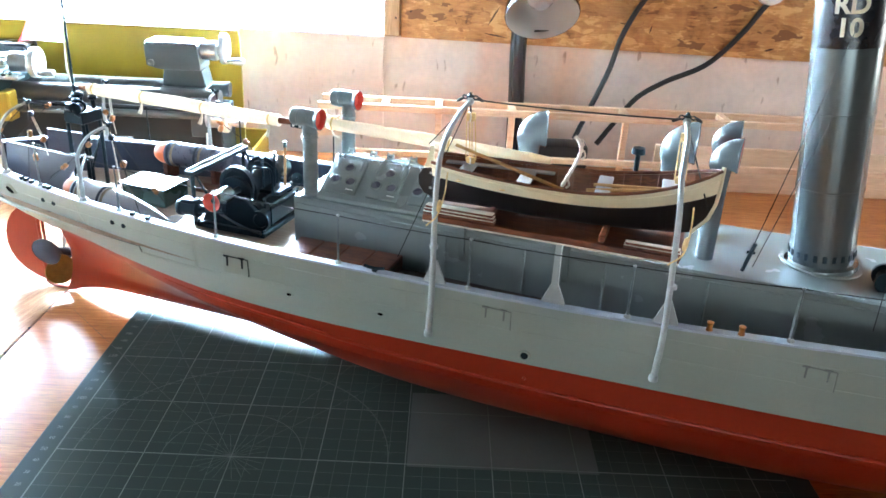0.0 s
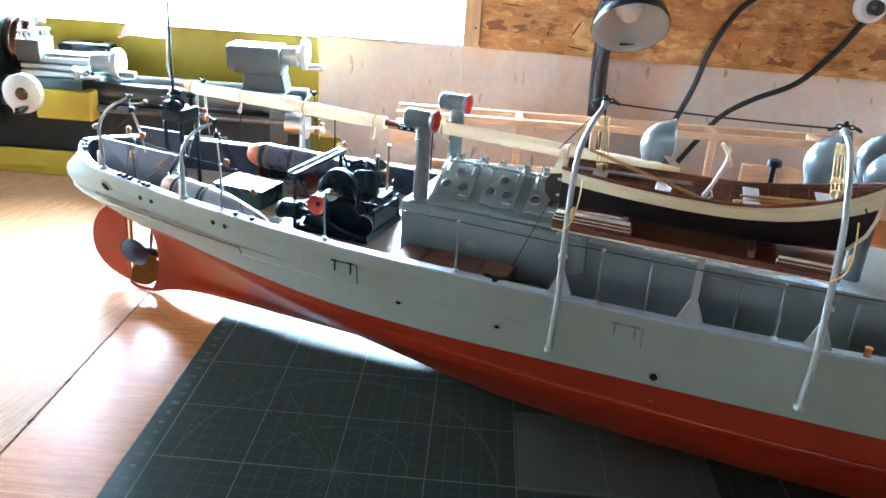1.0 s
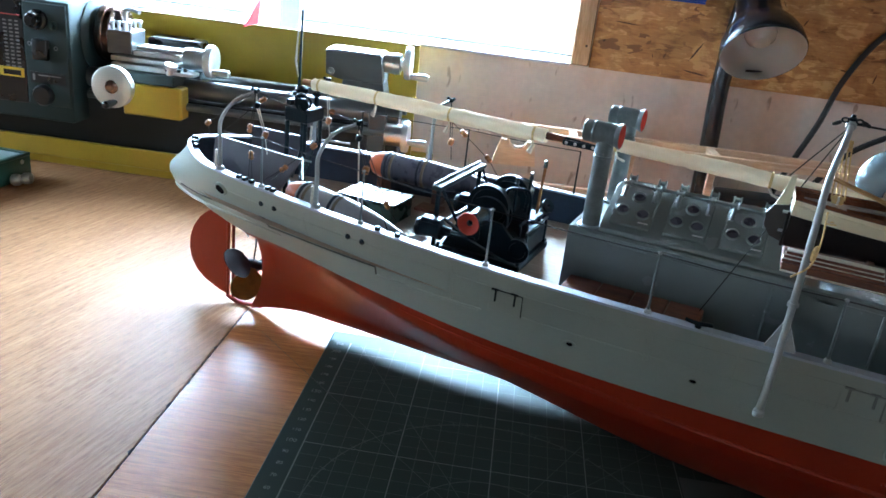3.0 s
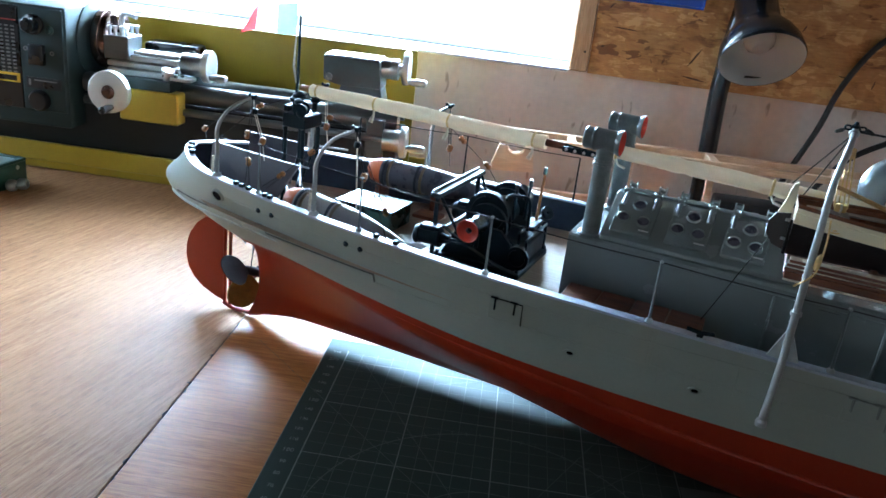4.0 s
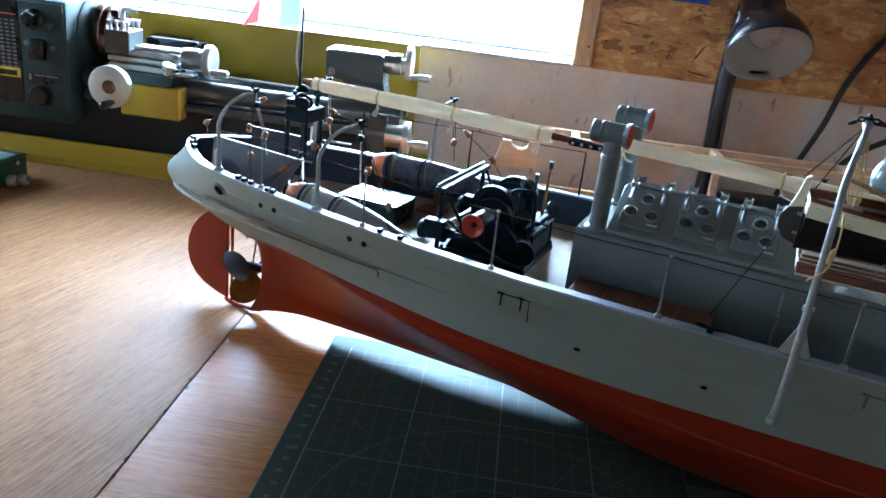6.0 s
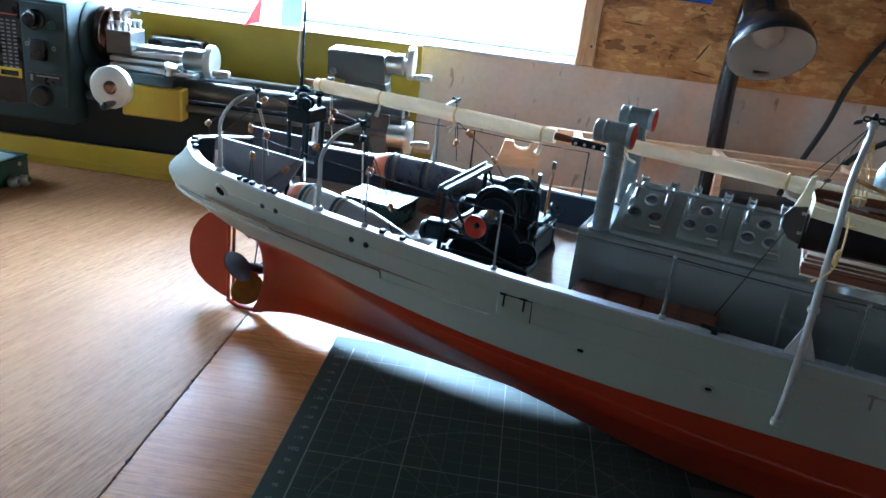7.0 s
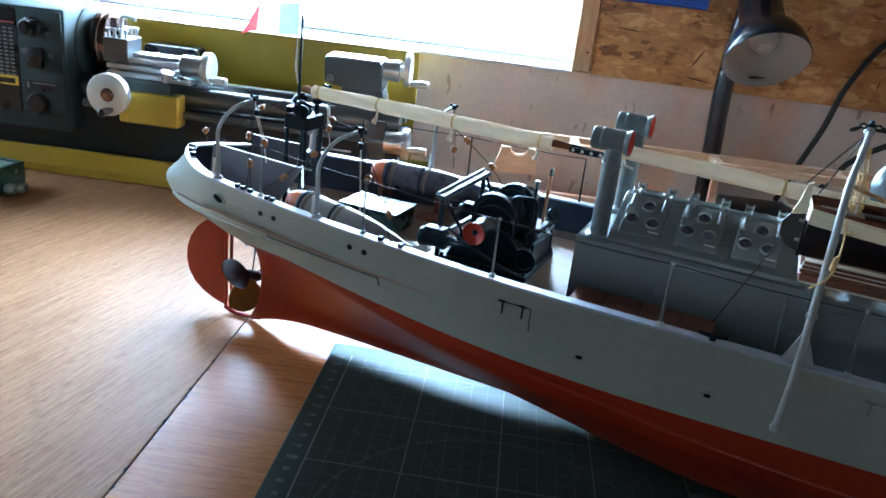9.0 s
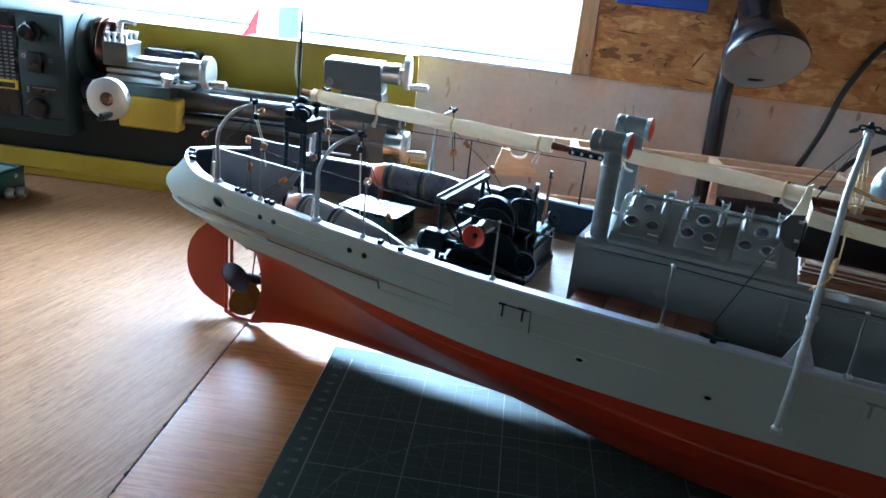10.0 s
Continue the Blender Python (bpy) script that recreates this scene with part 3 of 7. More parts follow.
for i in range(43):
    if i % 5:
        grid_line((GX0 + i * 0.01, GY0), (GX0 + i * 0.01, GY1), 0.00028, 0.0002, MAT_THIN)
    else:
        grid_line((GX0 + i * 0.01, GY0), (GX0 + i * 0.01, GY1), 0.00055 if i else 0.0008, 0.0004, MAT_LINE)
for j in range(27):
    y = 0.16 - j * 0.01
    if round(y * 100) % 5:
        grid_line((GX0, y), (GX1, y), 0.00028, 0.0003, MAT_THIN)
    else:
        grid_line((GX0, y), (GX1, y), 0.00055 if abs(y) > 0.001 else 0.0008, 0.0005, MAT_LINE)
bm = BM()
arc(bm, (0, 0), 0.04, 0, math.pi, 0.0005, 0.0006)
arc(bm, (0, 0), 0.09, 0, math.pi, 0.0006, 0.0006)
for k in range(1, 36):
    a = math.pi * k / 36
    strip(bm, (0.088 * math.cos(a), 0.088 * math.sin(a)), (0.092 * math.cos(a), 0.092 * math.sin(a)), 0.0004, 0.0007)
for k in range(24):
    a = math.pi * k / 12
    strip(bm, (0.001 * math.cos(a), 0.001 * math.sin(a)), (0.02 * math.cos(a), 0.02 * math.sin(a)), 0.0003, 0.0007)
for a in (45, 60, 120, 135):
    a = radians(a)
    strip(bm, (0.02 * math.cos(a), 0.02 * math.sin(a)), (0.16 / math.sin(a) * math.cos(a), 0.16), 0.0003, 0.0008)
strip(bm, (-0.1, 0.11), (0.02, 0.163), 0.0003, 0.0008)
part("protractor", bm, MAT_THIN, mat)
# faint paler rectangle, taken for a printed panel
part("printed_panel", box(BM(), (0.101, -0.0015, 0.00005), (0.212, 0.072, 0.0001)), MAT_PATCH, mat)


def lettering(name, text, size, m, material, parent, depth=0.0001, bend_round=0.0, bold=0.0):
    cu = bpy.data.curves.new(name, "FONT")
    cu.body, cu.size, cu.align_x, cu.align_y, cu.extrude = text, size, "CENTER", "CENTER", depth
    cu.offset = bold
    tmp = bpy.data.objects.new(name, cu)
    me = tmp.to_mesh()
    bm = bmesh.new()
    bm.from_mesh(me)
    tmp.to_mesh_clear()
    bpy.data.objects.remove(tmp)
    bpy.data.curves.remove(cu)
    if bend_round:
        for v in bm.verts:
            a = v.co.x / bend_round
            v.co = Vector((math.sin(a) * (bend_round + v.co.z), v.co.y, math.cos(a) * (bend_round + v.co.z)))
    bm.transform(m)
    return part(name, bm, material, parent)


for k in range(-8, 12):
    value, big = 100 + k * 10, (k % 5 == 0)
    lettering("number", str(value), 0.0042 if big else 0.0034, pose(-0.107, 0.05 + k * 0.01, 0.0002, 0, 0, 0), MAT_LINE, mat, 0.00005)

# ---- the lathe ----
LY = 0.49
lathe = thing("bench_lathe", pose(-0.33, LY, TABLE_Z), "small mustard and dark green bench lathe with bright steel handwheels", "lathe")


def lp(name, bm, m, label="", parent=None, smooth=35):
    return part(name, bm, m, parent or lathe, label, at_world=True, smooth=smooth)


def handwheel(name, at, axis, r, thick, grip, parent=None, out=1):
    """A turned wheel with a rim, a dished web, a hub and a crank grip."""
    a = Vector(axis).normalized()
    at = Vector(at)
    lp_metal = LATHE_BLACK if out < 0 else STEEL
    w = lp(name, spin(BM(), [(0.0, 0.0006), (r * 0.34, 0.0006), (r * 0.36, 0), (r * 0.94, 0), (r * 0.985, thick * 0.05), (r, thick * 0.15), (r, thick * 0.85), (r * 0.97, thick), (r * 0.34, thick), (0, thick)], at, a, 48), ALU, "bright turned handwheel", parent)
    lp("hub", spin(BM(), [(0, -0.0012), (r * 0.10, -0.0012), (r * 0.12, 0.0), (r * 0.30, 0.0001), (r * 0.33, 0.0005)], at, a, 28), CHUCK_M, "dark hub screw", w)
    g = at + Vector(grip)
    lp("grip", spin(BM(), [(0.0, -0.001), (0.0022, -0.001), (0.0022, 0.001), (0.0028, 0.0015), (0.0038, 0.010), (0.0036, 0.0175), (0.002, 0.019), (0, 0.019)], g, a * out, 20), lp_metal, "black crank grip" if out < 0 else "bright crank grip", w)
    return w


# chip tray
bm = BM()
box(bm, (-0.80, 0.452, 0.0005 + TABLE_Z), (-0.10, 0.575, 0.006), 0.001)
box(bm, (-0.80, 0.449, 0.006), (-0.10, 0.4535, 0.0255), 0.001)
box(bm, (-0.80, 0.571, 0.006), (-0.10, 0.575, 0.03), 0.001)
box(bm, (-0.104, 0.454, 0.006), (-0.10, 0.5705, 0.0255), 0.001)
lp("chip_tray", bm, MUSTARD, "mustard folded chip tray")
# splash guard with folded top
bm = BM()
prism(bm, [(0.556, 0.022), (0.5605, 0.022), (0.5605, 0.1365), (0.5520, 0.1525), (0.5470, 0.1505), (0.5480, 0.1495), (0.5505, 0.1498), (0.556, 0.1355)], 0, -0.80, -0.124)
lp("splash_guard", bm, MUSTARD, "mustard splash guard with a rolled top edge")
# added dark sheet, unseen, keeps mustard bounce light off the plaster
lp("bounce_blocker", box(BM(), (-0.799, 0.5608, 0.024), (-0.1245, 0.5622, 0.1362)), BED_DARK)
# bed
bm = BM()
box(bm, (-0.72, 0.463, 0.0065), (-0.125, 0.519, 0.078), 0.001)
lp("bed", bm, BED_DARK, "dark oily bed casting")
for yc, zc, r in ((0.470, 0.0895, 0.0100), (0.511, 0.0915, 0.0085)):
    lp("bed_way", rod(BM(), (-0.45, yc, zc), (-0.126, yc, zc), r, n=28), BED_STEEL, "round ground steel bed way")
lp("lead_screw", rod(BM(), (-0.44, 0.4545, 0.0745), (-0.13, 0.4545, 0.0745), 0.0038, n=16), BED_STEEL, "long steel lead screw")
# headstock
hs = lp("headstock", box(BM(), (-0.62, 0.437, 0.046), (-0.4455, 0.533, 0.163), 0.004, 2), LATHE_GREEN, "dark green headstock housing")
lp("control_panel", box(BM(), (-0.491, 0.4345, 0.062), (-0.4475, 0.4365, 0.160), 0.0008), LATHE_GREEN, "", hs)
lp("speed_plate", box(BM(), (-0.545, 0.4350, 0.062), (-0.4925, 0.4365, 0.160), 0.0006), LATHE_BLACK, "black plate with a printed speed table", hs)
bm = BM()
for r in range(13):
    for c in range(3):
        z = 0.1395 - r * 0.0036
        box(bm, (-0.512 + c * 0.006, 0.4346, z), (-0.5085 + c * 0.006, 0.4349, z + 0.0016))
lp("speed_table", bm, LABEL_W, "", hs)
lp("red_rule", box(BM(), (-0.516, 0.4346, 0.1455), (-0.4945, 0.4349, 0.1466)), LABEL_R, "", hs)
lp("yellow_label", box(BM(), (-0.519, 0.4343, 0.087), (-0.494, 0.4348, 0.096)), LABEL_Y, "yellow warning sticker", hs)
lp("warning_bar", box(BM(), (-0.515, 0.4340, 0.0885), (-0.497, 0.43425, 0.0935)), LATHE_BLACK, "", hs)
lp("badge", box(BM(), (-0.487, 0.4338, 0.084), (-0.452, 0.4344, 0.0945)), LATHE_BLACK, "", hs)
lp("badge_bar", box(BM(), (-0.479, 0.4334, 0.0912), (-0.456, 0.43375, 0.0922)), LABEL_W, "", hs)
lp("badge_mark", box(BM(), (-0.4848, 0.4334, 0.0865), (-0.4825, 0.43375, 0.0925)), LABEL_W, "", hs)
lp("knob", spin(BM(), [(0, 0), (0.0095, 0), (0.0095, 0.003), (0.0075, 0.004), (0.0070, 0.012), (0.006, 0.013), (0, 0.013)], (-0.4755, 0.4343, 0.1445), (0, -1, 0), 28), LATHE_BLACK, "black speed knob", hs)
lp("pilot_lamp", spin(BM(), [(0, 0), (0.0042, 0), (0.0042, 0.0015), (0.0028, 0.002), (0.0024, 0.004), (0, 0.0048)], (-0.4605, 0.4343, 0.1405), (0, -1, 0), 20), CRATE_M, "green pilot lamp", hs)
lp("switch", box(BM(), (-0.4805, 0.428, 0.107), (-0.4655, 0.4343, 0.1265), 0.0012, 2), LATHE_BLACK, "black rocker switch", hs)
lp("lower_knob", spin(BM(), [(0, 0), (0.0105, 0), (0.0105, 0.003), (0.0085, 0.006), (0, 0.0065)], (-0.4745, 0.4343, 0.0725), (0, -1, 0), 28), LATHE_BLACK, "", hs)
for (x, z) in ((-0.486, 0.121), (-0.4595, 0.119)):
    lp("switch_mark", spin(BM(), [(0.0012, 0), (0.0022, 0), (0.0022, 0.0003), (0.0012, 0.0003)], (x, 0.4343, z), (0, -1, 0), 14, False), LABEL_W, "", hs)
# chuck and toolpost
lp("spindle_flange", spin(BM(), [(0, 0), (0.0370, 0), (0.0375, 0.0010), (0.0345, 0.0035), (0.0240, 0.0060), (0.0200, 0.0064), (0, 0.0064)], (-0.4454, LY, 0.130), (1, 0, 0), 48), LATHE_GREEN, "dark green spindle flange")
ck = lp("chuck", spin(BM(), [(0, 0), (0.019, 0), (0.019, 0.008), (0.0285, 0.0085), (0.0295, 0.0100), (0.0295, 0.0165), (0.0285, 0.0172), (0.0285, 0.0185), (0.0295, 0.0192), (0.0295, 0.0230), (0.0285, 0.0240), (0.010, 0.0240), (0.0095, 0.012), (0, 0.012)], (-0.4452, LY, 0.132), (1, 0, 0), 48), CHUCK_M, "dark steel three-jaw chuck")
for k in range(3):
    a = 2 * math.pi * k / 3 + 0.25
    bm = prism(BM(), [(-0.4208, 0.005), (-0.4140, 0.005), (-0.4140, 0.012), (-0.4170, 0.014), (-0.4170, 0.026), (-0.4208, 0.026)], 1, -0.004, 0.004)
    bm.transform(Matrix.Translation((0, LY, 0.132)) @ Matrix.Rotation(a, 4, "X"))
    lp("jaw", bm, CHUCK_M, "", ck)
lp("saddle", box(BM(), (-0.405, 0.440, 0.0945), (-0.345, 0.53, 0.105), 0.001), LATHE_GREEN, "dark saddle casting")
lp("apron", box(BM(), (-0.397, 0.4395, 0.063), (-0.3375, 0.4580, 0.0942), 0.0015), MUSTARD, "mustard apron casting")
bm = BM()
box(bm, (-0.412, 0.448, 0.1053), (-0.356, 0.53, 0.111), 0.0008)
box(bm, (-0.416, 0.455, 0.1113), (-0.36, 0.50, 0.1165), 0.0008)
box(bm, (-0.396, 0.462, 0.1168), (-0.348, 0.493, 0.1225), 0.0008)
cs = lp("cross_slide", bm, STEEL, "bright cross and top slides")
for ya in (0.4685, 0.4800):
    lp("slide_rib", box(BM(), (-0.3955, ya, 0.1226), (-0.3485, ya + 0.0055, 0.1262), 0.0006), STEEL, "", cs)
# black strip laid on top, its colour stands for the shade in a slot
lp("slot_shade_strip", box(BM(), (-0.3955, 0.4745, 0.1226), (-0.3485, 0.4795, 0.1234)), LATHE_BLACK, "", cs)
lp("rear_cover", box(BM(), (-0.410, 0.520, 0.1055), (-0.352, 0.548, 0.1290), 0.004, 3), LATHE_BLACK, "black cover behind the slide")
for x, y in ((-0.3545, 0.4475), (-0.3500, 0.4530), (-0.3440, 0.4500), (-0.3400, 0.4560), (-0.3470, 0.4590)):
    lp("gib_screw", spin(BM(), [(0, 0), (0.0019, 0), (0.0019, 0.0030), (0.0012, 0.0032), (0, 0.0026)], (x, y, 0.1086), (0.1, -0.2, 1), 10), LATHE_BLACK, "", cs)
tp = lp("toolpost", box(BM(), (-0.4215, 0.4605, 0.1168), (-0.3965, 0.4905, 0.1395), 0.0008), BED_STEEL, "square steel toolpost with clamp screws")
for x in (-0.418, -0.412, -0.406, -0.4005):
    for y in (0.4665, 0.488):
        lp("clamp_screw", spin(BM(), [(0, 0), (0.0016, 0), (0.0016, 0.006), (0.0024, 0.0062), (0.0024, 0.009), (0, 0.0092)], (x, y, 0.1391), (0, 0, 1), 10), STEEL, "", tp)
lp("clamp_lever", tube(BM(), bend([(-0.41, 0.477, 0.139), (-0.41, 0.477, 0.156), (-0.403, 0.474, 0.160), (-0.392, 0.470, 0.158)]), 0.0023, 10), STEEL, "", tp)
lp("slide_screw", rod(BM(), (-0.3478, 0.478, 0.118), (-0.326, 0.478, 0.118), 0.0108, n=32), STEEL, "graduated steel collar")
handwheel("top_slide_wheel", (-0.3258, 0.478, 0.118), (1, 0, 0), 0.016, 0.007, (0.006, -0.006, -0.0095))
handwheel("carriage_wheel", (-0.3935, 0.412, 0.094), (0, 1, 0), 0.0198, 0.0085, (0.0035, -0.001, -0.0135), None, -1)
lp("wheel_shaft", rod(BM(), (-0.3935, 0.4206, 0.094), (-0.3935, 0.4392, 0.094), 0.006, n=20), STEEL)
lp("lock_knob", spin(BM(), [(0, 0), (0.003, 0), (0.003, 0.006), (0.0055, 0.007), (0.0055, 0.011), (0, 0.012)], (-0.352, 0.446, 0.1055), (0.3, -0.2, 1), 16), STEEL)
bm = BM()
box(bm, (-0.352, 0.447, 0.1053), (-0.328, 0.462, 0.1085), 0.0006)
lp("gib_bracket", bm, STEEL)
# tailstock, a little to the end of the bed
TY = 0.500
TAIL_SHIFT = Matrix.Translation((0.005, 0.0, -0.0040))


def tp_(name, bm, m, label="", parent=None):
    bm.transform(TAIL_SHIFT)
    return lp(name, bm, m, label, parent)


bm = BM()
prism(bm, [(-0.2125, 0.1475), (-0.1560, 0.1475), (-0.1550, 0.1255), (-0.1535, 0.1205), (-0.1950, 0.1205), (-0.2015, 0.1215), (-0.2115, 0.1245)], 1, TY - 0.018, TY + 0.018)
bmesh.ops.bevel(bm, geom=list(bm.edges), offset=0.0010, segments=2, affect="EDGES", profile=0.5)
ts = tp_("tailstock", bm, TAIL_GREY, "grey painted tailstock casting")
bm = BM()
prism(bm, [(-0.1945, 0.1203), (-0.1540, 0.1203), (-0.1500, 0.1022), (-0.1975, 0.1022)], 1, TY - 0.0145, TY + 0.0145)
bmesh.ops.bevel(bm, geom=list(bm.edges), offset=0.0008, segments=1, affect="EDGES", profile=0.5)
tp_("tailstock_leg", bm, TAIL_GREY, "", ts)
tp_("machined_top", box(BM(), (-0.2115, TY - 0.0165, 0.1476), (-0.1570, TY + 0.0165, 0.1492), 0.0006), STEEL, "", ts)
tp_("clamp_nut", spin(BM(), [(0, 0), (0.0032, 0), (0.0038, 0.0005), (0.0038, 0.0022), (0.0018, 0.0024), (0.0018, 0.001), (0, 0.001)], (-0.2060, TY - 0.0182, 0.1275), (0, -1, 0), 20), BED_STEEL, "", ts)
tp_("quill_collar", spin(BM(), [(0, 0), (0.0098, 0), (0.0098, 0.009), (0.0105, 0.0095), (0.0105, 0.0165), (0.006, 0.017), (0.006, 0.0215)], (-0.1558, TY, 0.1395), (1, 0, 0), 28), STEEL, "", ts)
handwheel("tailstock_wheel", (-0.1295, TY, 0.1380), (1, 0, 0), 0.0165, 0.006, (0.006, -0.004, -0.0125))
tp_("clamp_plate", box(BM(), (-0.198, TY - 0.022, 0.1009), (-0.149, TY + 0.020, 0.1020), 0.0004), TAIL_GREY, "", ts)
# lead screw wheel at the end of the bed
lp("end_bracket", box(BM(), (-0.1545, 0.452, 0.052), (-0.137, 0.4608, 0.093), 0.001), TAIL_GREY)
lp("screw_collar", rod(BM(), (-0.1368, 0.4545, 0.074), (-0.120, 0.4545, 0.074), 0.0108, n=28), STEEL)
handwheel("lead_screw_wheel", (-0.1198, 0.4545, 0.074), (1, 0, 0), 0.0155, 0.006, (0.006, -0.006, -0.004))

# ---- things on the bench ----
gb = thing("green_box", pose(-0.4736, 0.4021, TABLE_Z, 0, 0, 83.4), "dark green metal box with a pale lid and bright round latches", "box")
part("body", box(BM(), (-0.105, 0, 0.0003), (0, 0.034, 0.0225), 0.0010, 2), GREEN_BOX, gb)
bm = BM()
box(bm, (-0.105, -0.0002, 0.0227), (0.0002, 0.0040, 0.0255), 0.0005)
box(bm, (-0.105, 0.0302, 0.0227), (0.0002, 0.0342, 0.0255), 0.0005)
box(bm, (-0.0042, 0.0042, 0.0227), (0.0002, 0.0300, 0.0255), 0.0005)
part("lid_rim", bm, GREEN_BOX, gb)
part("lid_plate", box(BM(), (-0.105, 0.0042, 0.0227), (-0.0044, 0.0300, 0.0240), 0.0003), LID_PALE, gb, "pale grey recessed lid plate")
part("rivet", spin(BM(), [(0, 0), (0.0022, 0), (0.0020, 0.0008), (0, 0.0012)], (-0.0120, -0.0001, 0.0185), (0, -1, 0), 16), STEEL, gb)
for x, y in ((-0.0215, -0.0078), (-0.0300, -0.0030)):
    part("latch", spin(BM(), [(0.0026, 0), (0.0046, 0.0004), (0.0056, 0.0020), (0.0056, 0.0060), (0.0046, 0.0082), (0.0026, 0.0086), (0.0022, 0.0050)], (x, y, 0.0058), (0.25, -1, 0.1), 28, False), STEEL, gb, "bright round latch")

# pine building jig behind the ship: two long rails on posts with cross pieces
jig = thing("wooden_jig", pose(0.25, 0.5, TABLE_Z), "long pale pine building jig with rails, posts and cross pieces", "building jig")


def jp(name, a, b, bevel=0.0006, m=None):
    return part(name, box(BM(), a, b, bevel), m or PINE, jig, at_world=True)


JL, JR = -0.026, 0.62
jp("rail", (JL, 0.494, 0.079), (JR, 0.4995, 0.0865))
jp("rail", (JL, 0.53, 0.079), (JR, 0.5355, 0.0865))
jp("lower_rail", (JL + 0.028, 0.4925, 0.0285), (JR, 0.4985, 0.035))
for i, x in enumerate((0.048, 0.108, 0.19, 0.318, 0.43, 0.54)):
    jp("cross_piece", (x - 0.004, 0.4997, 0.0800), (x + 0.004, 0.5298, 0.0868))
    if i:
        jp("post", (x - 0.0035, 0.4998, 0.0003 + TABLE_Z), (x + 0.0035, 0.5055, 0.0786))
bm = BM()
prism(bm, [(-0.032, 0.0515), (0.0125, 0.0540), (0.0105, 0.0700), (0.0085, 0.0785), (0.0015, 0.0785), (0.0000, 0.0735), (-0.0030, 0.0712), (-0.0075, 0.0704), (-0.0120, 0.0712), (-0.0150, 0.0735), (-0.0165, 0.0785), (-0.0245, 0.0785)], 1, 0.482, 0.4935)
part("end_plate", bm, PLY, jig, "pale plywood end plate", at_world=True)
jp("side_board", (0.36, 0.515, 0.0002 + TABLE_Z), (0.66, 0.521, 0.05), m=PLY)

# desk lamp
lamp = thing("desk_lamp", pose(0.205, 0.565, TABLE_Z), "black enamelled desk lamp with a white inside and a thick pole", "lamp")
part("base", spin(BM(), [(0, 0.0004), (0.032, 0.0004), (0.033, 0.003), (0.031, 0.010), (0.012, 0.016), (0, 0.016)], (0.006, -0.010, 0), (0, 0, 1), 40), LAMP_BLK, lamp)
part("pole", tube(BM(), bend([(-0.003, 0.017, 0.004), (-0.0046, 0.017, 0.0815), (-0.0066, 0.017, 0.125), (-0.0070, 0.017, 0.1555), (-0.004, 0.017, 0.21), (0.0, 0.014, 0.262)]), 0.0097, 20), LAMP_BLK, lamp)
HC, HA = Vector((0.0103, -0.0477, 0.189)), Vector((0.064, -0.713, -0.695)).normalized()
sh = part("shade", spin(BM(), [(0.040, 0.0), (0.0405, -0.001), (0.041, -0.003), (0.0385, -0.016), (0.0335, -0.027), (0.0265, -0.037), (0.0215, -0.046), (0.0205, -0.075), (0.018, -0.083), (0, -0.084)], HC, HA, 48, False), LAMP_BLK, lamp, "black flared lamp shade")
part("inner", spin(BM(), [(0.0398, -0.0003), (0.0375, -0.015), (0.0325, -0.026), (0.0255, -0.036), (0.016, -0.042), (0, -0.042)], HC, HA, 48, False), LAMP_IN, sh, "white enamelled inside")
part("bulb", spin(BM(), [(0, -0.0130), (0.008, -0.0140), (0.0135, -0.019), (0.0155, -0.025), (0.0135, -0.032), (0.009, -0.041)], HC, HA, 28, False), BULB, sh, "frosted bulb")
side = HA.cross(Vector((0, 0, 1))).normalized()
low = side.cross(HA).normalized()
tilt = Matrix((side, low, -HA)).transposed().to_4x4()
bm = box(BM(), (-0.009, -0.0018, -0.0004), (0.009, 0.0018, 0.0))
bm.transform(Matrix.Translation(HC - HA * 0.009 + side * -0.008 - low * 0.0370 if low.z > 0 else HC - HA * 0.009 - side * 0.008 + low * 0.0370) @ tilt)
part("sticker", bm, LATHE_BLACK, sh)
part("joint", rod(BM(), (0.004, -0.022, 0.258), (0.006, 0.012, 0.262), 0.009, n=20), LAMP_BLK, lamp)

ps = thing("adaptor_block", pose(0.245, 0.545, TABLE_Z), "black plastic adaptor block on the bench", "adaptor")
part("body", box(BM(), (-0.035, -0.018, 0.0003), (0.04, 0.015, 0.043), 0.003, 2), CABLE, ps)

# cables and fittings on the wall
for pts in ([(0.366, 0.574, 0.230), (0.340, 0.575, 0.207), (0.318, 0.576, 0.164), (0.306, 0.576, 0.118), (0.288, 0.573, 0.072), (0.272, 0.56, 0.04)],
            [(0.496, 0.567, 0.222), (0.476, 0.567, 0.208), (0.452, 0.568, 0.171), (0.418, 0.569, 0.134), (0.375, 0.571, 0.112), (0.345, 0.572, 0.092), (0.326, 0.571, 0.068), (0.300, 0.562, 0.034)]):
    solid("power_cable", tube(BM(), bend(pts, 10), 0.0032, 10), CABLE, "black power cable hanging against the wall", "cable", "cables on the wall")
sk = thing("wall_socket", WALL @ pose(0.437, -0.0063, 0.221, 90, 0, 0), "round white wall socket on the strand board", "socket")
part("plate", spin(BM(), [(0, 0), (0.017, 0), (0.0175, 0.001), (0.0165, 0.006), (0.012, 0.0075), (0.011, 0.005), (0, 0.005)], (0, 0, 0), (0, 0, 1), 36), WIN_WHITE, sk)
part("plug", spin(BM(), [(0, 0), (0.008, 0), (0.0075, 0.012), (0.004, 0.016), (0, 0.016)], (0.003, 0, 0.0053), (0, 0, 1), 24), CABLE, sk)
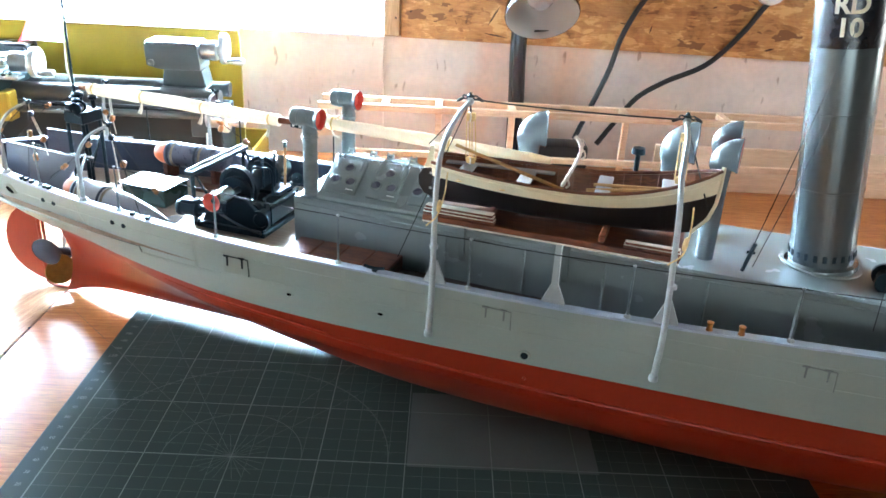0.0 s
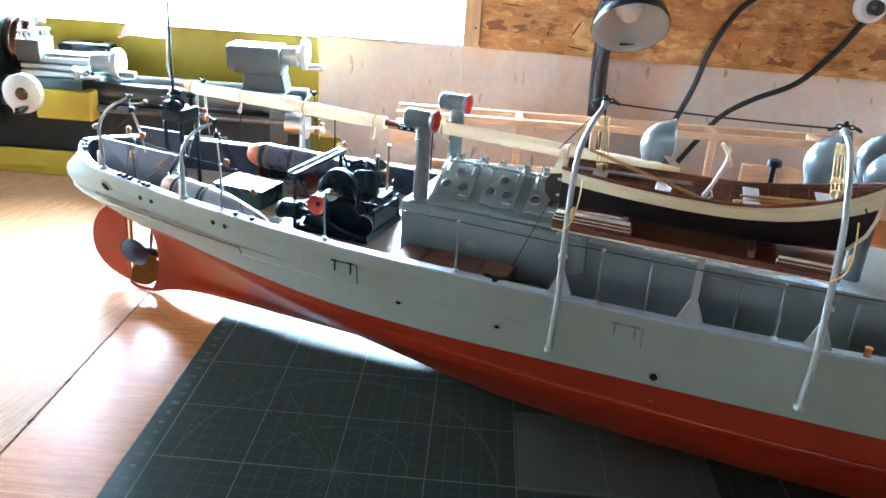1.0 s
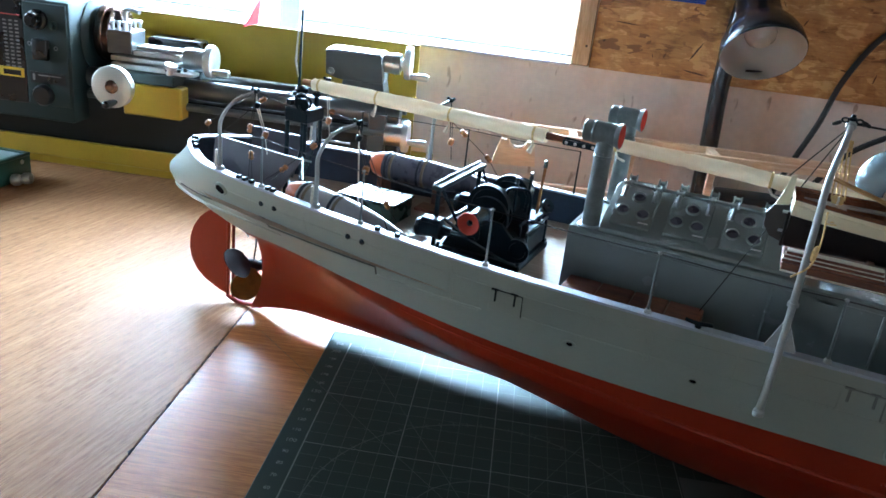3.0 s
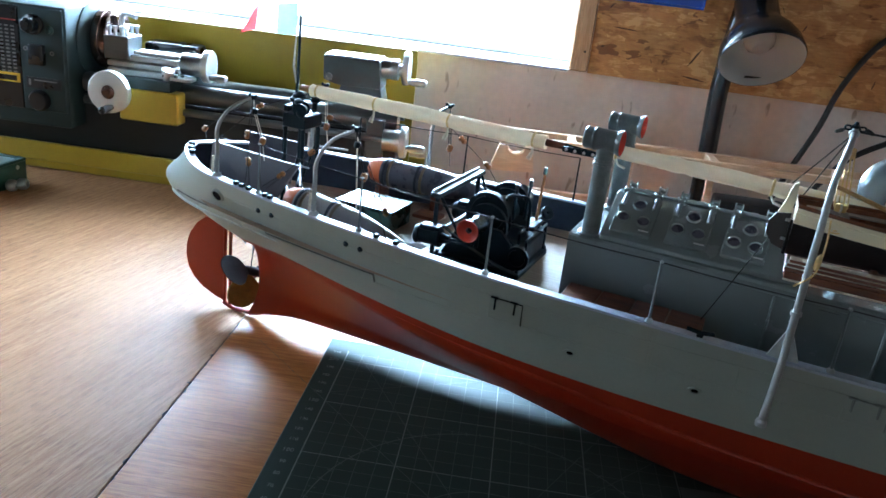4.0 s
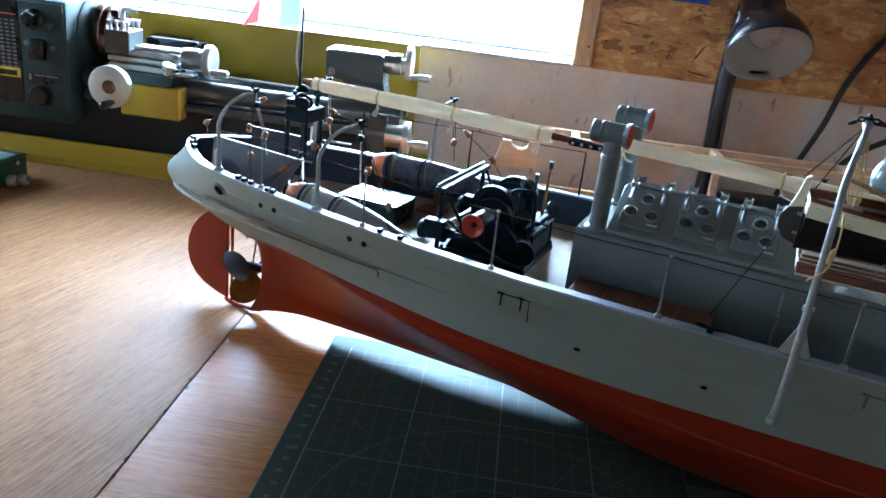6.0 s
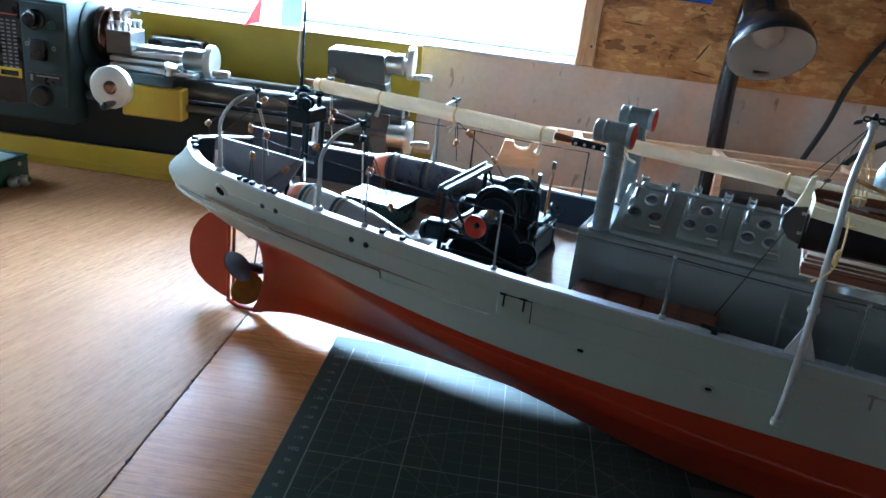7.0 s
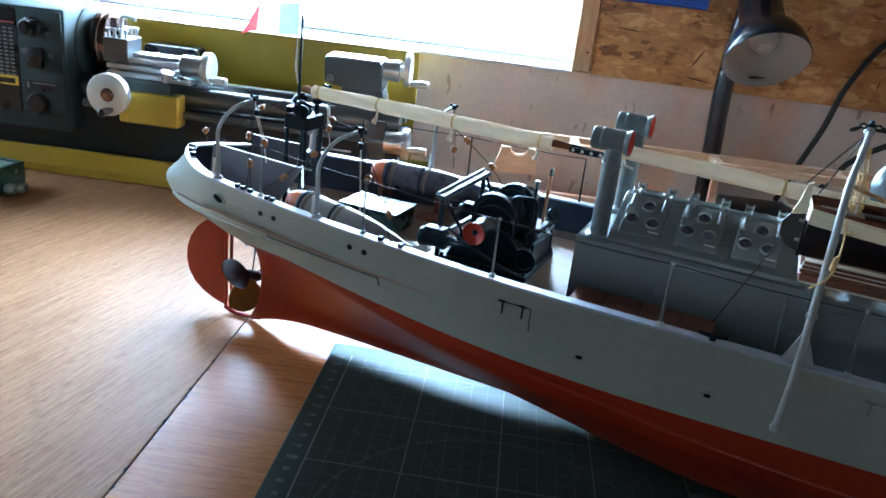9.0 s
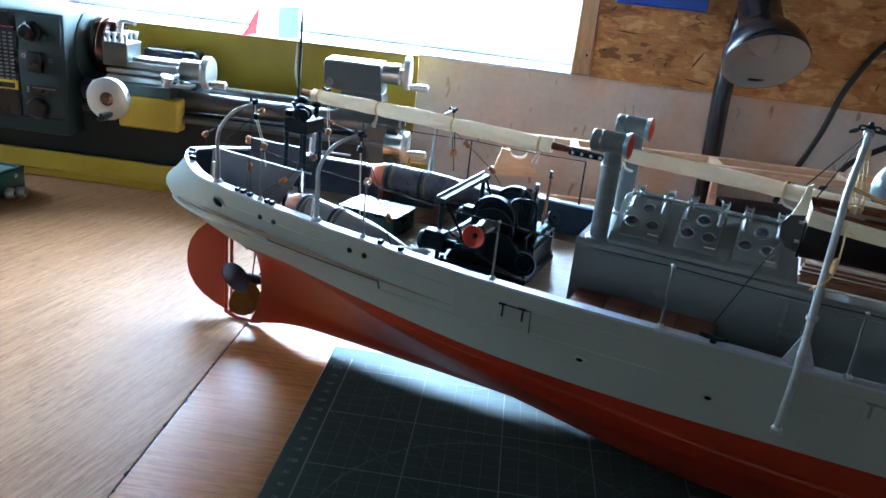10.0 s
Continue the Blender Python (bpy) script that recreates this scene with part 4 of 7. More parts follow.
bb = thing("blue_tray", WALL @ pose(0.088, -0.0064, 0.236), "bright blue plastic tray hanging on the strand board", "tray")
bm = BM()
box(bm, (-0.055, -0.022, -0.0125), (0.036, 0, -0.0105), 0.0008)
box(bm, (-0.055, -0.022, -0.0103), (-0.053, 0, 0.03), 0.0006)
box(bm, (0.034, -0.022, -0.0103), (0.036, 0, 0.03), 0.0006)
box(bm, (-0.0528, -0.022, -0.0103), (0.0338, -0.020, 0.02), 0.0006)
box(bm, (-0.0528, -0.002, -0.0103), (0.0338, 0, 0.03), 0.0006)
part("body", bm, BLUE, bb)

# ---- the model ship: x forward from the rudder, y to the far side, z up from the mat ----
ship = thing("model_ship", pose(-0.2050, 0.2067, 0, 0, 0, -18.5), "grey and red scale model of a steam minesweeper on the bench", "model ship")
DECK_Z = 0.0895


def aboard(name, base, label, category, group=""):
    """A thing that stands on the ship; its parts are given in the ship's own coordinates."""
    ob = thing(name, ship.matrix_basis @ Matrix.Translation(base), label, category, group)
    BASE[ob.name] = Vector(base)
    return ob


BEAM = [(0.03, 0.0475), (0.064, 0.056), (0.116, 0.0665), (0.175, 0.0748), (0.224, 0.0793), (0.29, 0.0810), (0.36, 0.0792), (0.46, 0.0758), (0.56, 0.0722), (0.66, 0.066), (0.76, 0.053), (0.84, 0.033), (0.90, 0.004)]
SHEER = [(-0.04, 0.1120), (0.0, 0.1115), (0.07, 0.1102), (0.148, 0.1095), (0.224, 0.1086), (0.3, 0.1080), (0.38, 0.1068), (0.46, 0.1068), (0.54, 0.1095), (0.62, 0.113), (0.75, 0.121), (0.9, 0.137)]
KNUCK = [(0.03, 0.0575), (0.1, 0.0610), (0.2, 0.0585), (0.3, 0.0540), (0.42, 0.0505), (0.9, 0.051)]
FLARE = [(0.03, 0.78), (0.06, 0.62), (0.1, 0.43), (0.15, 0.25), (0.2, 0.13), (0.27, 0.055), (0.36, 0.03), (0.6, 0.035), (0.75, 0.15), (0.9, 0.6)]
HOLLOW = [(0.03, 1.5), (0.1, 1.25), (0.2, 0.85), (0.3, 0.56), (0.4, 0.42), (0.6, 0.42), (0.75, 0.8), (0.9, 1.3)]
KEEL = [(0.0, -0.0020), (0.028, -0.0018), (0.04, 0.0028), (0.055, 0.0065), (0.07, 0.0086), (0.1, 0.0090), (0.18, 0.0090), (0.22, 0.0084), (0.26, 0.0060), (0.30, 0.0022), (0.33, 0.0004), (0.9, 0.0004)]
FOOT = [(0.03, 0.0030), (0.05, 0.0036), (0.07, 0.0040), (0.1, 0.0050), (0.14, 0.0068), (0.18, 0.0083), (0.22, 0.0093), (0.26, 0.0113), (0.30, 0.0150), (0.35, 0.02), (0.6, 0.02), (0.9, 0.003)]
WATER = [(0.03, 0.0595), (0.06, 0.0635), (0.1, 0.0665), (0.17, 0.0692), (0.24, 0.0692), (0.9, 0.0695)]
STERN = -0.0240
TIP = [(0.0545, 0.0260), (0.0602, 0.0100), (0.0636, -0.0020), (0.0684, -0.0150), (0.0735, -0.0255), (0.0770, -0.0365), (0.0800, -0.0420), (0.0850, -0.0460), (0.0895, -0.0460), (0.0940, -0.0430), (0.1000, -0.0355), (0.1120, -0.0245)]


def stern_curve(k):
    return max(0.0, 1 - k ** 1.6) ** 0.68


def beam(s):
    if s >= 0.03:
        return smooth_at(BEAM, s)
    k = min(1.0, (0.03 - s) / (0.03 - STERN))
    return (0.0475 + 0.17 * (s - 0.03)) * stern_curve(k)


def sheer(s):
    return smooth_at(SHEER, s)


def section(s, z):
    """Half breadth forward of the stern frame: nearly upright above the knuckle, hollow below."""
    top, zk, c = sheer(s), smooth_at(KNUCK, s), smooth_at(FLARE, s)
    if z >= zk:
        k = min(1.0, (z - zk) / (top - zk))
        return beam(s) * (1 - c * (1 - k) ** (1.0 + 0.9 * c))
    z0 = smooth_at(KEEL, s)
    k = max(0.0, (z - z0) / (zk - z0))
    return max(smooth_at(FOOT, s) * (0.55 + 0.45 * min(1.0, k * 12)), beam(s) * (1 - c) * k ** smooth_at(HOLLOW, s))


def half(s, z):
    """Half breadth of the hull at a station and height."""
    if s >= 0.03:
        return section(s, z)
    tip = smooth_at(TIP, z)
    k = min(1.0, max(0.0, (0.03 - s) / max(0.03 - tip, 1e-4)))
    return (section(0.03, z) + 0.17 * (s - 0.03) * min(1, (z - 0.05) / 0.06)) * stern_curve(k)


def rail_line(n_stern=26, s_end=0.9, inset=0.0, rise=0.0):
    """Points of the rail from the far bow round the stern to the near bow."""
    ss = [STERN + (0.03 - STERN) * (i / n_stern) ** 2.2 for i in range(n_stern)] + [0.03 + (s_end - 0.03) * i / 60 for i in range(61)]
    near = [Vector((s, -beam(s), sheer(s) + rise)) for s in ss]
    full = [Vector((p.x, -p.y, p.z)) for p in near[:0:-1]] + near
    if not inset:
        return full
    out = []
    for i, p in enumerate(full):
        d = full[min(i + 1, len(full) - 1)] - full[max(i - 1, 0)]
        nrm = Vector((-d.y, d.x, 0)).normalized()
        out.append(p + nrm * inset)
    return out


# hull shell, the red bottom and the grey topsides, both sides
ST_SIDE = [STERN + (0.03 - STERN) * (i / 22) ** 2.0 for i in range(22)] + [0.03 + 0.87 * i / 70 for i in range(71)]
FWD = [0.03 + 0.87 * i / 80 for i in range(81)]
bm = BM()
loops = []
for s in FWD:
    lo, hi = smooth_at(WATER, s), sheer(s)
    near = [(s, -half(s, z), z) for z in [lo + (hi - lo) * k / 12 for k in range(13)]]
    loops.append([(x, -y, z) for x, y, z in near[::-1]] + near)
for part_of in (slice(0, 13), slice(13, 26)):
    rings(bm, [r[part_of] for r in loops], closed=False)
# the counter stern, height by height
zs = [0.0548, 0.0575, 0.0605, 0.0640, 0.0685, 0.0712, 0.0735, 0.0753, 0.0770, 0.0788, 0.0820, 0.0860, 0.0890, 0.0920, 0.0965, 0.1010, 0.1060, sheer(0.03)]
loops = []
for z in zs:
    tip = smooth_at(TIP, z)
    row = []
    for i in range(-24, 25):
        a = math.pi / 2 * i / 24
        s = 0.03 - (0.03 - tip) * math.cos(a) ** 0.8
        k = (0.03 - s) / (0.03 - tip)
        y = half(s, z) if abs(i) < 24 else section(0.03, z)
        row.append((s, -y if i > 0 else y, z))
    row[24] = (tip, 0.0, z)
    loops.append(row)
rings(bm, loops, closed=False)
hull = part("hull_side", bm, GREY_HULL, ship, "grey painted hull side with plate lines", smooth=50)
bm = BM()
loops = []
for s in FWD:
    lo, hi, zk = smooth_at(KEEL, s), smooth_at(WATER, s), smooth_at(KNUCK, s)
    zs = [lo + (zk - lo) * (k / 16) ** 1.4 for k in range(17)] + [zk + (hi - zk) * k / 4 for k in range(1, 5)]
    aft = s < 0.031
    near = [(s + (0.0085 * math.sin(math.pi * min(1, max(0, (z - 0.002) / 0.056))) ** 0.8 - 0.002 if aft else 0), -max(half(s, z), 0.003), z) for z in zs]
    if aft:
        near = [(x, y if z > 0.056 else -0.003, z) for x, y, z in near]
    loops.append([(x, -y, z) for x, y, z in near[::-1]] + near)
for part_of in (slice(0, 21), slice(21, 42)):
    rings(bm, [r[part_of] for r in loops], closed=False)
n = len(loops[0]) // 2
rings(bm, [[r[n - 1], r[n]] for r in loops], closed=False)
rings(bm, [[loops[0][n - 1 - k], loops[0][n + k]] for k in range(n)], closed=False)
part("hull_bottom", bm, RED_HULL, ship, "red oxide painted hull bottom", smooth=40)

# raised ridge along the bottom
RIDGE = [(0.17, 0.0648), (0.24, 0.0640), (0.28, 0.0622), (0.31, 0.0598), (0.34, 0.0575), (0.40, 0.0545), (0.5, 0.053), (0.9, 0.052)]
for sg in (-1, 1):
    pts = []
    for i in range(60):
        s = 0.17 + 0.68 * i / 59
        z = smooth_at(RIDGE, s)
        pts.append((s, sg * (half(s, z) + 0.0001), z))
    part("bilge_strip", tube(BM(), pts, 0.0013, 8, [0.0013 * min(1.0, 0.1 + k / 8) for k in range(60)]), RED_HULL, ship)

# bulwark inside in one very dark slate tone, cap rail, deck
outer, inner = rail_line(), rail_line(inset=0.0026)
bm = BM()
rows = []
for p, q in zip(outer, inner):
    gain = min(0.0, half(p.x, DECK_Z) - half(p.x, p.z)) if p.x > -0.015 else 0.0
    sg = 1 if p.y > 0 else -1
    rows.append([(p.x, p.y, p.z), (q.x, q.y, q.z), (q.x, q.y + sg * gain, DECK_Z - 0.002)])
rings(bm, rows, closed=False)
part("bulwark", bm, GREY_INNER, ship, "very dark slate inner bulwark")
o2, i2 = rail_line(inset=-0.0012), rail_line(inset=0.0046)
bm = BM()
rings(bm, [[p + Vector((0, 0, 0.0002)), p + Vector((0, 0, 0.0014)), q + Vector((0, 0, 0.0014)), q + Vector((0, 0, 0.0002))] for p, q in zip(o2, i2)], closed=True)
part("cap_rail", bm, RAIL, ship, "pale blue-grey cap rail")
bm = BM()
rows = []
for s in ST_SIDE[3:]:
    b = max(beam(s) - 0.0028, 0.001)
    rows.append([(s + 0.002, -b, DECK_Z), (s + 0.002, -b / 2, DECK_Z + 0.0008), (s + 0.002, 0, DECK_Z + 0.001), (s + 0.002, b / 2, DECK_Z + 0.0008), (s + 0.002, b, DECK_Z)])
rings(bm, rows, closed=False)
part("deck", bm, DECK, ship, "pale planked wooden deck")


def on_hull(s, z, out=0.0, side=-1):
    return Vector((s, side * (half(s, z) + out), z))


def hull_line(bm, pts, r=0.0004, side=-1):
    tube(bm, [on_hull(s, z, 0.0001, side) for s, z in pts], r, 5)


def run(s0, z0, s1, z1, n=24):
    return [(s0 + (s1 - s0) * i / n, z0 + (z1 - z0) * i / n) for i in range(n + 1)]


# plate lines: mouldings that step down along the topsides, butt seams
DARKLINE = surface("seam_shadow_paint", (0.07, 0.07, 0.07), 0.5, bump=0)
for pts in (run(-0.018, 0.0850, 0.0720, 0.0895), run(0.0720, 0.0835, 0.1575, 0.0875)):
    bm = BM()
    tube(bm, [on_hull(s, z, 0.0007 if s < 0.06 else 0.0002) for s, z in pts], 0.0005, 6)
    part("plate_edge", bm, DARKLINE, ship)
for s, za, zb in ((0.0720, 0.0895, 0.0835), (0.1575, 0.0875, 0.0825)):
    bm = BM()
    hull_line(bm, run(s, za, s, zb, 4), 0.0005)
    part("plate_step", bm, DARKLINE, ship)
for s in (0.108, 0.206, 0.307, 0.345, 0.44, 0.52):
    bm = BM()
    hull_line(bm, run(s, 0.1060, s, 0.0850, 6), 0.00018)
    part("butt_seam", bm, GREY_HULL, ship)
bm = BM()
hull_line(bm, run(0.1575, 0.0825, 0.2240, 0.0860), 0.0004)
part("plate_edge", bm, GREY_HULL, ship)
bm = BM()
hull_line(bm, run(0.24, 0.0890, 0.88, 0.0905, 60), 0.0002)
part("plate_edge", bm, GREY_HULL, ship)
bm = BM()
hull_line(bm, run(0.03, 0.1000, 0.88, 0.1020, 60), 0.00022)
part("plate_edge", bm, GREY_HULL, ship)

# rivet rows along the seams
bm = BM()
rows = [[(0.206 + d, 0.0865 + 0.0016 * k) for k in range(13)] for d in (-0.0010, 0.0010)] + [[(0.307 + d, 0.0865 + 0.0016 * k) for k in range(13)] for d in (-0.0010, 0.0010)]
rows += [[(0.0735 + 0.0021 * k, 0.0822 + 0.0021 * k * 0.047) for k in range(40)], [(0.1590 + 0.0021 * k, 0.0812 + 0.0021 * k * 0.052) for k in range(31)], [(0.245 + 0.0024 * k, 0.0884) for k in range(120)]]
for row in rows:
    for s, z in row:
        spin(bm, [(0.00050, -0.0001), (0.00038, 0.0003), (0, 0.00042)], on_hull(s, z, 0.0), (0, -1, 0.1), 6)
tagged(part("rivets", bm, GREY_HULL, ship), kind="stuff")

# openings and fittings on the hull side
for (s, z, rx, rz) in ((0.0366, 0.0998, 0.0052, 0.0042),):
    p = on_hull(s, z)
    ds, dz = on_hull(s + 0.003, z) - on_hull(s - 0.003, z), on_hull(s, z + 0.002) - on_hull(s, z - 0.002)
    nrm = ds.cross(dz).normalized()
    ds = ds.normalized()
    m = Matrix.Translation(p + nrm * 0.0003) @ Matrix((ds, nrm.cross(ds), nrm)).transposed().to_4x4()
    bm = spin(BM(), [(0.66, -0.0006), (0.72, 0.0007), (0.86, 0.0011), (1.0, 0.0007), (1.1, -0.0008)], (0, 0, 0), (0, 0, 1), 24, False)
    bm.transform(Matrix.Diagonal((rx, rz, 1, 1)))
    bm.transform(m)
    fl = part("fairlead", bm, GREY_HULL, ship)
    bm = spin(BM(), [(0, 0.0008), (0.74, 0.0008)], (0, 0, 0), (0, 0, 1), 24, False)
    bm.transform(Matrix.Diagonal((rx, rz, 1, 1)))
    bm.transform(m)
    part("opening", bm, HOLE_SHADE, fl)
for s, z in ((0.0735, 0.1010), (0.0845, 0.1012), (0.1403, 0.1012), (0.150, 0.1010)):
    p = on_hull(s, z)
    bm = spin(BM(), [(0, 0.0012), (0.0009, 0.0012), (0.0016, 0.0006), (0.0016, -0.0004)], p, (0, -1, 0), 10)
    part("eyebolt", bm, BLACK_METAL, ship)
for s in (0.2715, 0.3295):
    p = on_hull(s, 0.0828)
    bm = spin(BM(), [(0.45, 0.0002), (0.62, 0.0007), (0.9, 0.0006), (1.0, -0.0008)], (0, 0, 0), (0, 0, 1), 20, False)
    bm.transform(Matrix.Translation(p) @ pose(0, 0, 0, 90, 0, 0) @ Matrix.Diagonal((0.0036, 0.0020, 1, 1)))
    sc = part("scupper", bm, GREY_HULL, ship)
    bm = spin(BM(), [(0, 0.0002), (0.46, 0.0002)], (0, 0, 0), (0, 0, 1), 16, False)
    bm.transform(Matrix.Translation(p) @ pose(0, 0, 0, 90, 0, 0) @ Matrix.Diagonal((0.0036, 0.0020, 1, 1)))
    part("opening", bm, HOLE_SHADE, sc)
p = on_hull(0.4130, 0.0745)
ph = part("porthole", spin(BM(), [(0.0020, 0.0002), (0.0024, 0.0006), (0.0031, 0.0006), (0.0036, 0.0001), (0.0038, -0.0006)], p, (0, -1, 0), 24, False), GREY_HULL, ship)
part("opening", spin(BM(), [(0, 0.0003), (0.0024, 0.0003)], p, (0, -1, 0), 20, False), BLACK_METAL, ph)
part("stud", spin(BM(), [(0, 0.0018), (0.0007, 0.0016), (0.0011, 0)], on_hull(0.414, 0.060), (0, -1, 0), 10), RED_HULL, ship)
# rounded knuckle bead round the counter
line = []
for i in range(-30, 31):
    a = math.pi / 2 * i / 30
    z = 0.0782 + 0.0012 * abs(i) / 30
    tip = smooth_at(TIP, z)
    s = 0.080 - (0.080 - tip) * math.cos(a) ** 0.9
    y = half(s, z) + 0.0002
    line.append(Vector((s, -y if i > 0 else y, z)))
part("knuckle_bead", tube(BM(), line, 0.0014, 10, [0.0004 + 0.0012 * math.cos(math.pi / 2 * (i - 30) / 30) ** 0.7 for i in range(61)]), GREY_HULL, ship, "rounded grey knuckle moulding round the stern", smooth=60)
# freeing ports with hinged covers
for i, s in enumerate((0.237, 0.3955, 0.5555)):
    bm = BM()
    z = 0.0985
    p0, p1 = on_hull(s - 0.0085, z - 0.0095), on_hull(s + 0.0085, z + 0.0015)
    box(bm, (p0.x, min(p0.y, p1.y) - 0.0005, p0.z), (p1.x, p1.y + 0.003, p1.z), 0.0003)
    fp = part("freeing_port", bm, GREY_HULL, ship)
    for dx in (-0.0052, 0.0048):
        q = on_hull(s + dx, z)
        y = min(p0.y, p1.y) - 0.0007
        bm = BM()
        tube(bm, [(q.x - 0.0022, y - 0.0003, z + 0.0020), (q.x + 0.0014, y - 0.0004, z + 0.0020)], 0.00060, 6)
        tube(bm, [(q.x, y - 0.0003, z + 0.0022), (q.x, y - 0.0003, z - 0.0042)], 0.00055, 6)
        part("hinge", bm, BLACK_METAL if i == 0 else GREY_DARK, fp)
    y = min(p0.y, p1.y) - 0.0006
    bm = tube(BM(), [(s - 0.006, y, z + 0.0018), (s + 0.0085, y, z + 0.0016), (s + 0.0088, y, z - 0.0092)], 0.00032, 6)
    part("port_edge", bm, BLACK_METAL if i == 0 else GREY_DARK, fp)

# ---- rudder and screw ----
bm = BM()
outline = [(0.0040, 0.0030), (-0.0010, 0.0045), (-0.0085, 0.0085), (-0.0140, 0.0140), (-0.0178, 0.0215), (-0.0192, 0.0300), (-0.0188, 0.0390), (-0.0165, 0.0480), (-0.0125, 0.0560), (-0.0070, 0.0625), (0.0005, 0.0665), (0.0040, 0.0670)]
prism(bm, [(0.004 + (x - 0.004) * 1.42, z) for x, z in outline], 1, -0.0012, 0.0012)
rd = part("rudder", bm, RED_HULL, ship, "red painted rudder blade")
part("rudder_stock", rod(BM(), (0.0048, 0, 0.002), (0.0048, 0, 0.068), 0.0013, n=14), RED_HULL, rd)
part("rudder_post", tube(BM(), [(0.0092, 0, 0.001), (0.0092, 0, 0.062)], 0.0011, 12), RED_HULL, ship)
bm = tube(BM(), bend([(0.034, 0, 0.0006), (0.022, 0, -0.0008), (0.012, 0, -0.0012), (0.004, 0, 0.0012)]), 0.0016, 10)
part("sole_piece", bm, RED_HULL, ship)
HUB = Vector((0.0265, 0, 0.0317))
pr = part("propeller", spin(BM(), [(0, -0.0065), (0.0014, -0.006), (0.0026, -0.0035), (0.0032, 0), (0.0032, 0.0055), (0.0026, 0.0085), (0, 0.0085)], HUB, (1, 0, 0), 24), BRONZE_SHADED, ship, "bronze four-bladed propeller")
for k in range(4):
    bm = BM()
    loops = []
    for i in range(13):
        t = i / 12
        r = 0.0022 + 0.0250 * t
        w = max(0.0028 if t < 0.5 else 0.0012, 0.0108 * math.sqrt(max(0, 1 - ((t - 0.55) / 0.46) ** 2)))
        tw = radians(-58 + 10 * t)
        row = []
        for q in range(-4, 5):
            u = q / 4 * w
            row.append(Vector((u * math.cos(tw) - 0.0030 * t, u * math.sin(tw), r)))
        loops.append([p + Vector((0.0004, 0, 0)) for p in row] + [p - Vector((0.0004, 0, 0)) for p in row[::-1]])
    rings(bm, loops)
    bm.transform(Matrix.Translation(HUB) @ Matrix.Rotation(radians(72 + 90 * k), 4, "X"))
    # lower blade takes the lit copy of the bronze, the others the shaded one
    part("blade", bm, BRONZE_LIT if k == 1 else BRONZE_SHADED, pr)

# ---- deck house, skylight, vents ----
HT = 0.1250


def house_half(s):
    return 0.0315 + 0.008 * min(1, max(0, (s - 0.25) / 0.2))


bm = BM()
rows = []
for s in [0.25 + 0.42 * i / 20 for i in range(21)]:
    w = house_half(s)
    rows.append([(s, -w, DECK_Z), (s, -w, HT - 0.0012), (s, -w + 0.0012, HT), (s, w - 0.0012, HT), (s, w, HT - 0.0012), (s, w, DECK_Z)])
rings(bm, rows)
house = part("deck_house", bm, GREY_DARK, ship, "blue-grey riveted deck house")
bm = BM()
for z in (HT - 0.0045,):
    tube(bm, [(s, -house_half(s) - 0.0003, z) for s in [0.2505 + 0.41 * i / 20 for i in range(21)]], 0.0005, 6)
part("ledge", bm, GREY_DARK, house)
for s in (0.352, 0.400, 0.446, 0.50, 0.545, 0.59):
    bm = tube(BM(), [(s, -house_half(s) - 0.0002, DECK_Z + 0.001), (s, -house_half(s) - 0.0002, HT - 0.005)], 0.0007, 6)
    part("stiffener", bm, GREY_DARK, house)
bm = BM()
for k in range(30):
    s = 0.2495 + 0.0032 * k
    spin(bm, [(0.0005, -0.0002), (0.0004, 0.0003), (0, 0.0004)], (s + 0.002, -house_half(s) - 0.0001, HT - 0.002), (0, -1, 0), 6)
for k in range(9):
    spin(bm, [(0.0005, -0.0002), (0.0004, 0.0003), (0, 0.0004)], (0.2515, -0.0316, DECK_Z + 0.003 + 0.0038 * k), (0, -1, 0), 6)
tagged(part("rivets", bm, GREY_DARK, house), kind="stuff")
for s in (0.3625, 0.4240):
    y = -house_half(s)
    bm = prism(BM(), [(y - 0.0002, 0.1040), (y - 0.0022, 0.1075), (y - 0.0042, 0.1250), (y - 0.0042, 0.1433), (y - 0.0002, 0.1433)], 0, s - 0.0016, s + 0.0016)
    part("platform_bracket", bm, GREY_DARK, house)
for s in (0.376, 0.434):
    y = -house_half(s)
    bm = prism(BM(), [(s - 0.0045, 0.1195), (s + 0.0045, 0.1195), (s + 0.0020, 0.1160), (s - 0.0020, 0.1160)], 1, y - 0.0016, y - 0.0002)
    part("vent_hood", bm, GREY_DARK, house)

# side decks along the house, darker and redder than the main deck
for sg in (-1, 1):
    rows = []
    for i in range(21):
        s = 0.252 + 0.41 * i / 20
        a, b = house_half(s) + 0.0002, beam(s) - 0.0045
        rows.append([(s, sg * a, DECK_Z - 0.0005), (s, sg * a, DECK_Z + 0.0016), (s, sg * b, DECK_Z + 0.0016), (s, sg * b, DECK_Z - 0.0005)])
    part("side_deck", rings(BM(), rows), MAROON, ship, "dark maroon side deck")

# skylight: sloping sides with three hinged lids a side
SA, SF = 0.2655, 0.3580
RID_Y, RID_Z, LOW_Y, LOW_Z = 0.0035, 0.1445, 0.0300, 0.1275
bm = BM()
prism(bm, [(-0.0312, HT + 0.0002), (-0.0312, LOW_Z), (-LOW_Y, LOW_Z + 0.0006), (-RID_Y, RID_Z), (RID_Y, RID_Z), (LOW_Y, LOW_Z + 0.0006), (0.0312, LOW_Z), (0.0312, HT + 0.0002)], 0, SA, SF)
